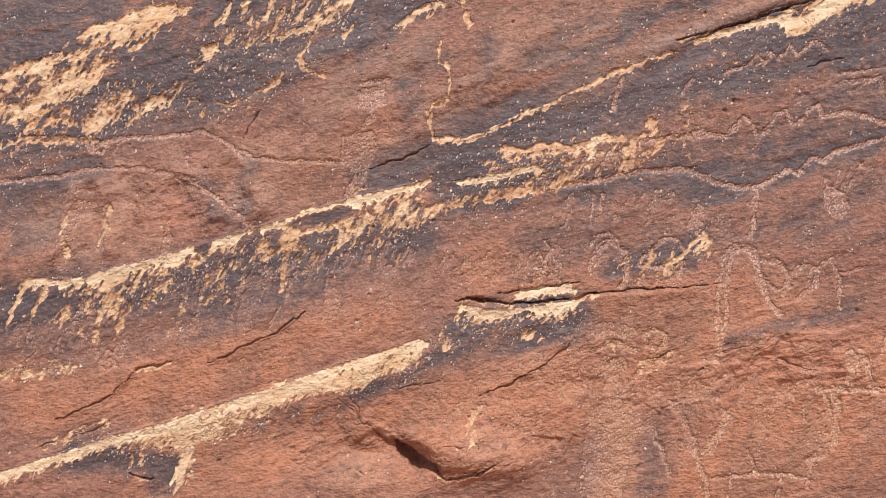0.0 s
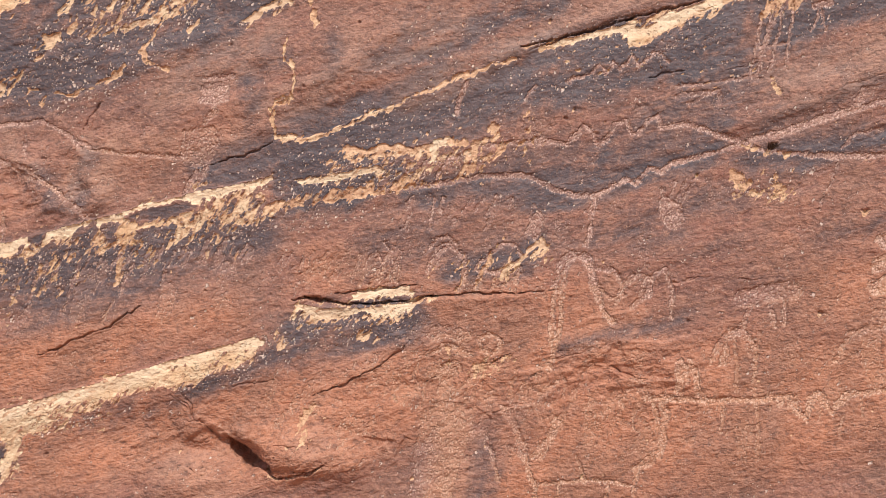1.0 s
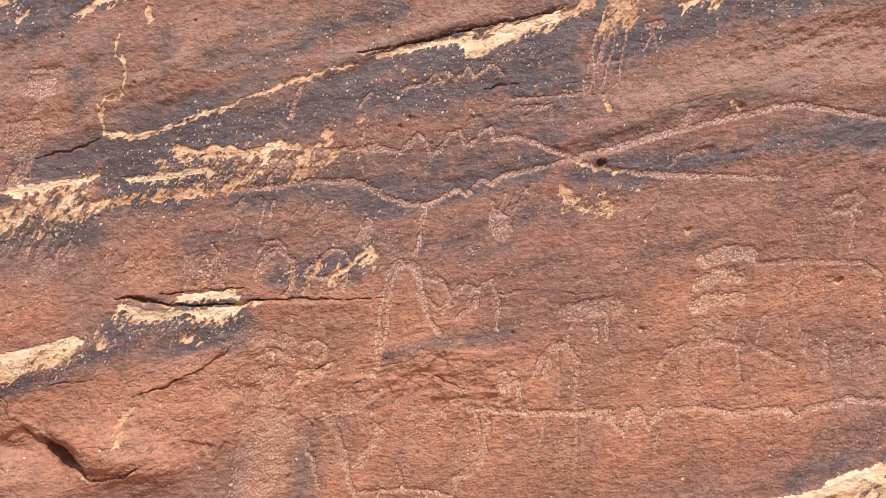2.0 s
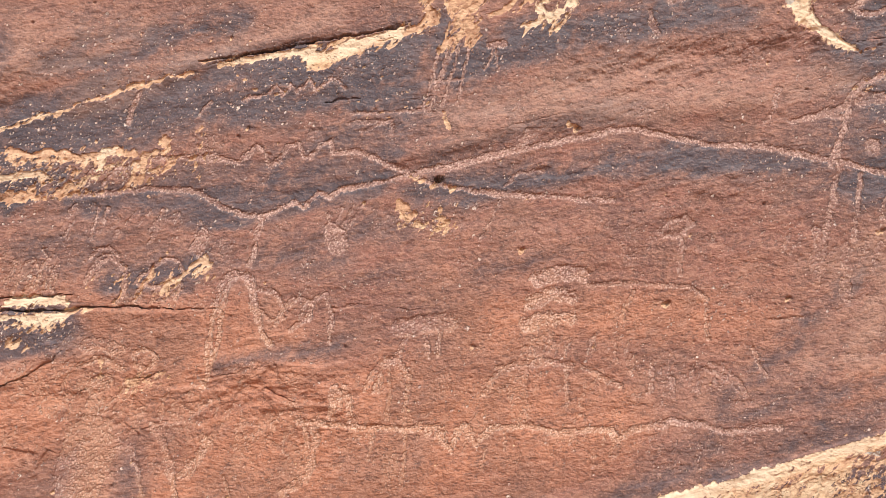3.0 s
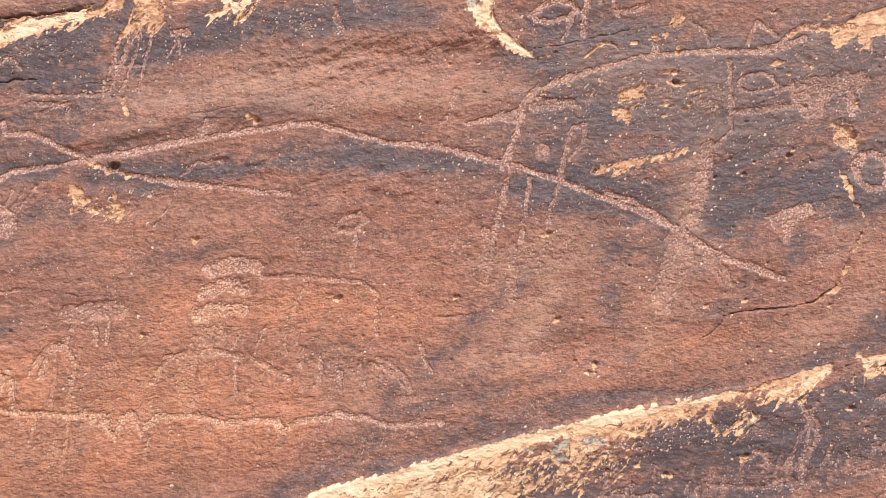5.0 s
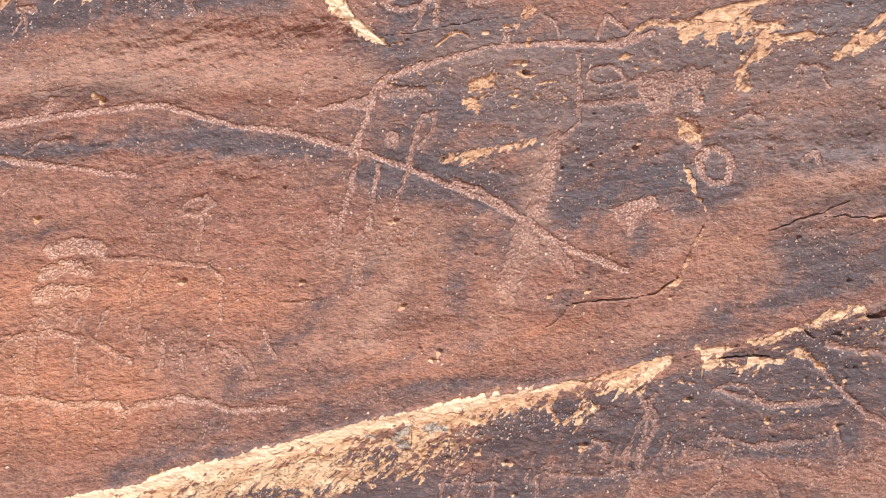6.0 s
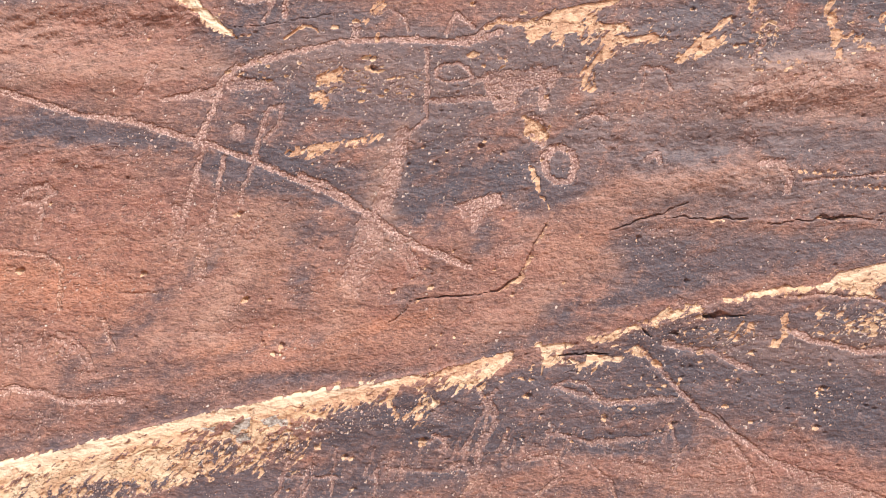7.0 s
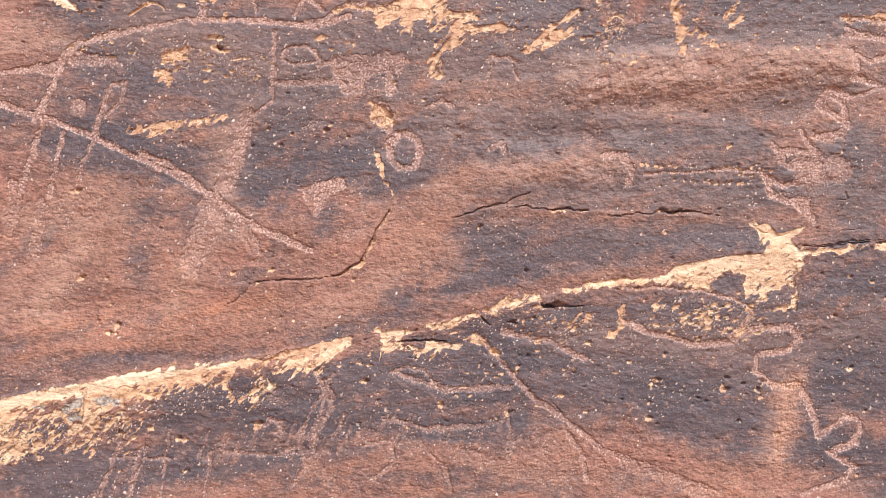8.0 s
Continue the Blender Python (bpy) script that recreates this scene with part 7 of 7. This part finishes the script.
glyph("rough pecked hook", 0.016, 0.8, [(4.378, 0.747), (4.432, 0.755), (4.457, 0.716), (4.459, 0.666)])
glyph("tapering pecked leg", 0.018, 0.7, [(0.867, -0.434), (0.907, -0.501), (0.953, -0.63)])
glyph("tapering pecked leg", 0.012, 0.65, [(0.81, -0.509), (0.842, -0.589), (0.858, -0.657)])
glyph("pecked chevron", 0.012, 0.7, [(1.028, -0.477), (0.981, -0.586)])
glyph("rough pecked wall of a square", 0.012, 0.8, [(1.379, -0.291), (1.382, -0.375)])
glyph("rough pecked wall of a square", 0.012, 0.75, [(1.386, -0.291), (1.426, -0.304), (1.438, -0.379)])
glyph("thin drawn animal outline", 0.008, 0.7, [(0.48, 0.012), (0.501, -0.036), (0.482, -0.079)])
glyph("thin drawn animal outline", 0.008, 0.7, [(0.531, -0.016), (0.529, -0.07)])
glyph("thin drawn animal outline", 0.009, 0.75, [(0.631, -0.04), (0.65, 0.012), (0.696, 0.041), (0.731, 0.019), (0.744, -0.03)])
glyph("pecked slanted stroke", 0.014, 0.8, [(0.822, 0.014), (0.794, -0.042), (0.775, -0.094)])
glyph("pecked slanted stroke", 0.012, 0.8, [(0.743, 0.012), (0.738, -0.047), (0.727, -0.099)])
fill("spread pecked animal body", 0.7, [(3.555, 0.863), (3.651, 0.885), (3.731, 0.881), (3.666, 0.839), (3.649, 0.786), (3.605, 0.77), (3.566, 0.812)])
fill("pecked foot fading downward", 0.5, [(3.272, 0.362), (3.326, 0.391), (3.344, 0.311), (3.316, 0.219), (3.262, 0.157), (3.251, 0.241)])
tint(varnish, 0.45, 0.85, [(2.931, 0.761), (3.721, 0.95), (4.896, 1.296)])
tint(varnish, 0.20, 0.85, [(3.864, 0.716), (4.253, 0.77), (4.723, 0.892)])
tint(varnish, 0.10, 0.8, [(4.513, 0.692), (5.06, 0.786)])
tint(varnish, 0.22, 0.95, [(5.038, 0.921), (5.13, 0.644), (5.169, 0.411)])
tint(varnish, 0.16, 0.8, [(4.404, 0.477), (4.774, 0.588)])
tint(varnish, 0.14, 0.7, [(3.861, 0.192), (4.085, 0.324), (4.274, 0.468)])
tint(varnish, 0.20, 0.8, [(3.615, -0.254), (4.073, -0.06), (4.389, 0.005)])
fade(varnish, 0.10, 0.6, [(4.291, 0.927), (4.615, 1.046), (4.996, 1.175)])
tint(dust, 0.10, 0.75, [(4.291, 0.927), (4.615, 1.046), (4.996, 1.175)])
fade(varnish, 0.06, 0.48, [(4.525, 0.905), (4.855, 1.059)])
tint(dust, 0.06, 0.6, [(4.525, 0.905), (4.855, 1.059)])
fade(varnish, 0.06, 0.48, [(3.927, 0.554), (4.19, 0.66), (4.356, 0.747)])
tint(dust, 0.06, 0.6, [(3.927, 0.554), (4.19, 0.66), (4.356, 0.747)])
fade(warm, 0.3, 0.4, [(2.068, -0.168), (2.305, -0.148), (2.621, -0.082)])
tint(dust, 0.10, 0.8, [(2.887, 0.3), (2.938, 0.136), (2.875, -0.043)])
tint(dust, 0.07, 0.8, [(3.303, 0.352), (3.289, 0.181)])
tint(dust, 0.06, 0.6, [(3.352, 0.647), (3.336, 0.492)])
tint(dust, 0.05, 0.6, [(2.101, 0.616), (2.299, 0.641), (2.521, 0.755)])
tint(varnish, 0.10, 0.5, [(3.13, 0.313), (3.134, 0.127)])
tint(varnish, 0.05, 0.45, [(2.33, -0.484), (2.482, -0.364)])
tint(varnish, 0.14, 0.9, [(0.646, 0.52), (0.898, 0.534), (1.146, 0.581)])
tint(varnish, 0.10, 0.6, [(0.563, 0.676), (0.816, 0.742)])
tint(varnish, 0.16, 0.5, [(-1.059, 0.09), (-0.963, 0.175)])
tint(varnish, 0.10, 0.5, [(-0.123, 0.54), (0.152, 0.627)])
glyph("pecked chain line", 0.014, 0.9, [(4.841, 0.86), (4.872, 0.817), (4.973, 0.834)])
glyph("pecked step", 0.016, 0.9, [(4.836, 0.772), (4.852, 0.717), (4.914, 0.711), (4.969, 0.687), (4.986, 0.658)])
glyph("pecked comb teeth", 0.012, 0.85, [(4.96, 1.291), (5.083, 1.297)])
glyph("pecked comb teeth", 0.012, 0.85, [(4.977, 1.241), (5.091, 1.246)])
glyph("pecked diamond side", 0.016, 0.85, [(5.006, 1.191), (5.025, 1.11), (5.095, 1.107)])
glyph("pecked diamond side", 0.016, 0.8, [(5.013, 1.187), (5.06, 1.17), (5.097, 1.194)])
glyph("pecked curl beside a coil", 0.018, 0.85, [(4.943, 0.919), (4.992, 0.911), (5.031, 0.963), (5.01, 1.037), (4.96, 1.054), (4.943, 1.015), (4.978, 0.996)])
glyph("rough pecked arch", 0.016, 0.95, [(1.005, -0.248), (1.01, -0.114), (1.024, -0.012), (1.057, 0.025), (1.098, 0.021), (1.114, -0.012)])
glyph("rough pecked drooping line", 0.014, 0.85, [(1.114, -0.012), (1.129, -0.08), (1.161, -0.147), (1.185, -0.172)])
glyph("rough pecked loop", 0.012, 0.8, [(1.135, -0.012), (1.187, -0.021), (1.21, -0.063), (1.194, -0.113)])
glyph("rough pecked loop", 0.012, 0.8, [(1.218, -0.063), (1.259, -0.029), (1.299, -0.046), (1.274, -0.096), (1.242, -0.13)])

# ---- relief of the stone itself ----
ochre = np.where(chips + CHIPS > bare + TORN, 0.6, ochre)
bare = np.maximum(bare + TORN, chips + CHIPS) - 0.25
for swarm in (strewn * 0.42 * ease(rough(0.035, 4, 75, 1.8, shift=211) * 2.6 + 0.15), 0.26 * ease(rough(0.07, 4, 30, 1.6, shift=161) * 2.2 - 0.25)):
    peck = np.maximum(peck, swarm)
    cut = np.maximum(cut, swarm / 0.3 - 0.2)
open_stone = ease(bare / 0.07)
height += 0.010 * rough(0.15, 5, 15, 4.0, shift=71, gain=0.5) + 0.0035 * rough(0.035, 4, 16, 1.6, shift=81)
height += 0.0016 * rough(0.014, 3, 10, 1.8, shift=91)
height += rugged * (0.015 * rough(0.045, 4, 25, 2.0, shift=181, gain=0.6))
height -= 0.0042 * open_stone * (1 + 0.8 * rough(0.03, 3, 14, 2.5, shift=101))
fleck = np.maximum(fleck * 1.4, 0.022 + 0.26 * varnish * ease(rough(0.16, 4, 20, 2, shift=231) * 1.8 + 0.25) + 0.07 * ease(2 * rough(0.12, 3, 20, 2, shift=171)))
height -= 0.0034 * ease(peck * 1.25) * ease(cut * 0.8 + 0.1) * (0.8 + 0.8 * rough(0.010, 2, shift=111))

SURFACE = (2.26022, -0.08262, -0.03328, 0.00041, 0.01979, -0.00369, -0.00038)


def face(p, q):
    """The wall's broad curve: how far off it stands."""
    c0, c1, c2, c3, c4, c5, c6 = SURFACE
    x, z = np.clip(p, -1.4, 5.4), np.clip(q, -1.2, 1.8)
    y = c0 + c1 * x + c2 * x * x + c3 * x**3 + c4 * z + c5 * x * z + c6 * z * z
    return y + (p - x) * (c1 + 2 * c2 * x + 3 * c3 * x * x)


# beyond the figures the cliff swells and breaks in a larger way
beyond = np.maximum(np.maximum(-1.24 - P, P - 5.36), np.maximum(-0.92 - Q0, Q0 - 0.90))
height += 0.45 * ease(beyond / 1.6) * rough(1.3, 5, 15, 2.5, shift=221)

VERTS = np.stack([P, face(P, Q) - height, Q], -1).reshape(-1, 3).astype(np.float32)
SHEETS = {"bare": bare, "peck": peck, "varnish": varnish, "warm": warm, "dust": dust, "ochre": ochre, "fleck": fleck, "cut": cut, "crest": crest, "rugged": rugged}
NUMBER = np.arange(P.size, dtype=np.int32).reshape(SHAPE)
QUADS = np.stack([NUMBER[:-1, :-1], NUMBER[:-1, 1:], NUMBER[1:, 1:], NUMBER[1:, :-1]], -1).reshape(-1, 4)
OWNER = owner[:-1, :-1].reshape(-1)


def sheet_mesh(name, quads):
    """A mesh of the given cells of the wall."""
    used, index = np.unique(quads, return_inverse=True)
    mesh = bpy.data.meshes.new(name)
    mesh.vertices.add(len(used))
    mesh.vertices.foreach_set("co", VERTS[used].ravel())
    mesh.loops.add(quads.size)
    mesh.loops.foreach_set("vertex_index", index.ravel().astype(np.int32))
    mesh.polygons.add(len(quads))
    mesh.polygons.foreach_set("loop_start", np.arange(0, quads.size, 4, dtype=np.int32))
    mesh.polygons.foreach_set("use_smooth", np.ones(len(quads), bool))
    for key, values in SHEETS.items():
        mesh.attributes.new(key, "FLOAT", "POINT").data.foreach_set("value", values.reshape(-1)[used].astype(np.float32))
    mesh.materials.append(STONE)
    mesh.update(calc_edges=True)
    return mesh


wall = tagged(new("rock_wall", sheet_mesh("rock_wall", QUADS[OWNER == 0])), "sunlit red-brown sandstone cliff face with dark desert varnish", "rock wall", kind="structure")
wall.matrix_world = SET
# the body of the cliff behind its face
top, foot = VERTS.reshape(*SHAPE, 3)[-1], VERTS.reshape(*SHAPE, 3)[0]
count = len(top)
rear = np.array((0.0, 4.0, 0.0), np.float32)
body = bpy.data.meshes.new("cliff_body")
corners = np.concatenate([top, top + rear, foot + rear, foot])
strips = [(k * count + i, k * count + i + 1, (k + 1) * count + i + 1, (k + 1) * count + i) for k in range(3) for i in range(count - 1)]
ends = [(0, count, 2 * count, 3 * count), (count - 1, 4 * count - 1, 3 * count - 1, 2 * count - 1)]
body.from_pydata(corners.tolist(), [], strips + ends)
for key in SHEETS:
    body.attributes.new(key, "FLOAT", "POINT")
body.attributes["bare"].data.foreach_set("value", np.full(len(corners), -1.0, np.float32))
body.materials.append(STONE)
new("cliff_body", body).parent = wall
order = np.argsort(OWNER, kind="stable")
bounds = np.searchsorted(OWNER[order], np.arange(len(parts) + 1))
for k in range(1, len(parts)):
    cells = order[bounds[k] : bounds[k + 1]]
    if len(cells) < 6:
        continue
    name, label = parts[k]
    child = tagged(new(name, sheet_mesh(name, QUADS[cells])), label)
    child.parent = wall

# ---- a dry tuft caught in a hollow of the wall ----
TUFT = (1.635, 0.364)


def blade(bm, root, tip, width):
    """A thin, bent, tapering stalk with three sides."""
    root, tip = Vector(root), Vector(tip)
    side = (tip - root).cross(Vector((0.3, 1, 0.2))).normalized()
    rings = []
    for k in range(4):
        t = k / 3
        centre = root.lerp(tip, t) + Vector((0, -0.006 * t * t, -0.004 * t * t))
        turn = Matrix.Rotation(2 * math.pi / 3, 3, (tip - root).normalized())
        arm, ring = side * width * (1 - 0.8 * t), []
        for _ in range(3):
            ring.append(bm.verts.new(centre + arm))
            arm = turn @ arm
        rings.append(ring)
    for low, high in zip(rings[:-1], rings[1:]):
        for i in range(3):
            bm.faces.new((low[i], low[(i + 1) % 3], high[(i + 1) % 3], high[i]))
    bm.faces.new(rings[-1])


bm = bmesh.new()
p, q = TUFT
base = float(face(np.array(p), np.array(q)))
for k in range(16):
    a = rng.uniform(-0.9, 0.9)
    long = rng.uniform(0.014, 0.034)
    x = p + rng.uniform(-0.008, 0.008)
    blade(bm, (x, base + 0.012, q - 0.010), (x + long * math.sin(a), base - rng.uniform(0.002, 0.014), q - 0.010 + long * math.cos(a)), rng.uniform(0.0012, 0.0022))
mesh = bpy.data.meshes.new("dry_tuft")
bm.to_mesh(mesh)
bm.free()
mesh.materials.append(TWIG)
tagged(new("dry_tuft", mesh), "small dark dry plant tuft growing from a rock hollow", "dry plant").matrix_world = SET

# ---- the ground at the foot of the wall: unseen, added to bounce light ----
bm = bmesh.new()
bmesh.ops.create_grid(bm, x_segments=60, y_segments=60, size=1.0)
for v in bm.verts:
    x, y = v.co.x, v.co.y
    v.co.x, v.co.y = 2 + 6 * x + 300 * x**7, 6 * y + 300 * y**7
    v.co.z = 0.05 * noise.noise((v.co.x * 0.5, v.co.y * 0.5, 0)) - 0.06
mesh = bpy.data.meshes.new("ground")
bm.to_mesh(mesh)
bm.free()
mesh.materials.append(SAND)
tagged(new("ground", mesh), "dry reddish sand, unseen, added to bounce light on the cliff", "ground", kind="structure")
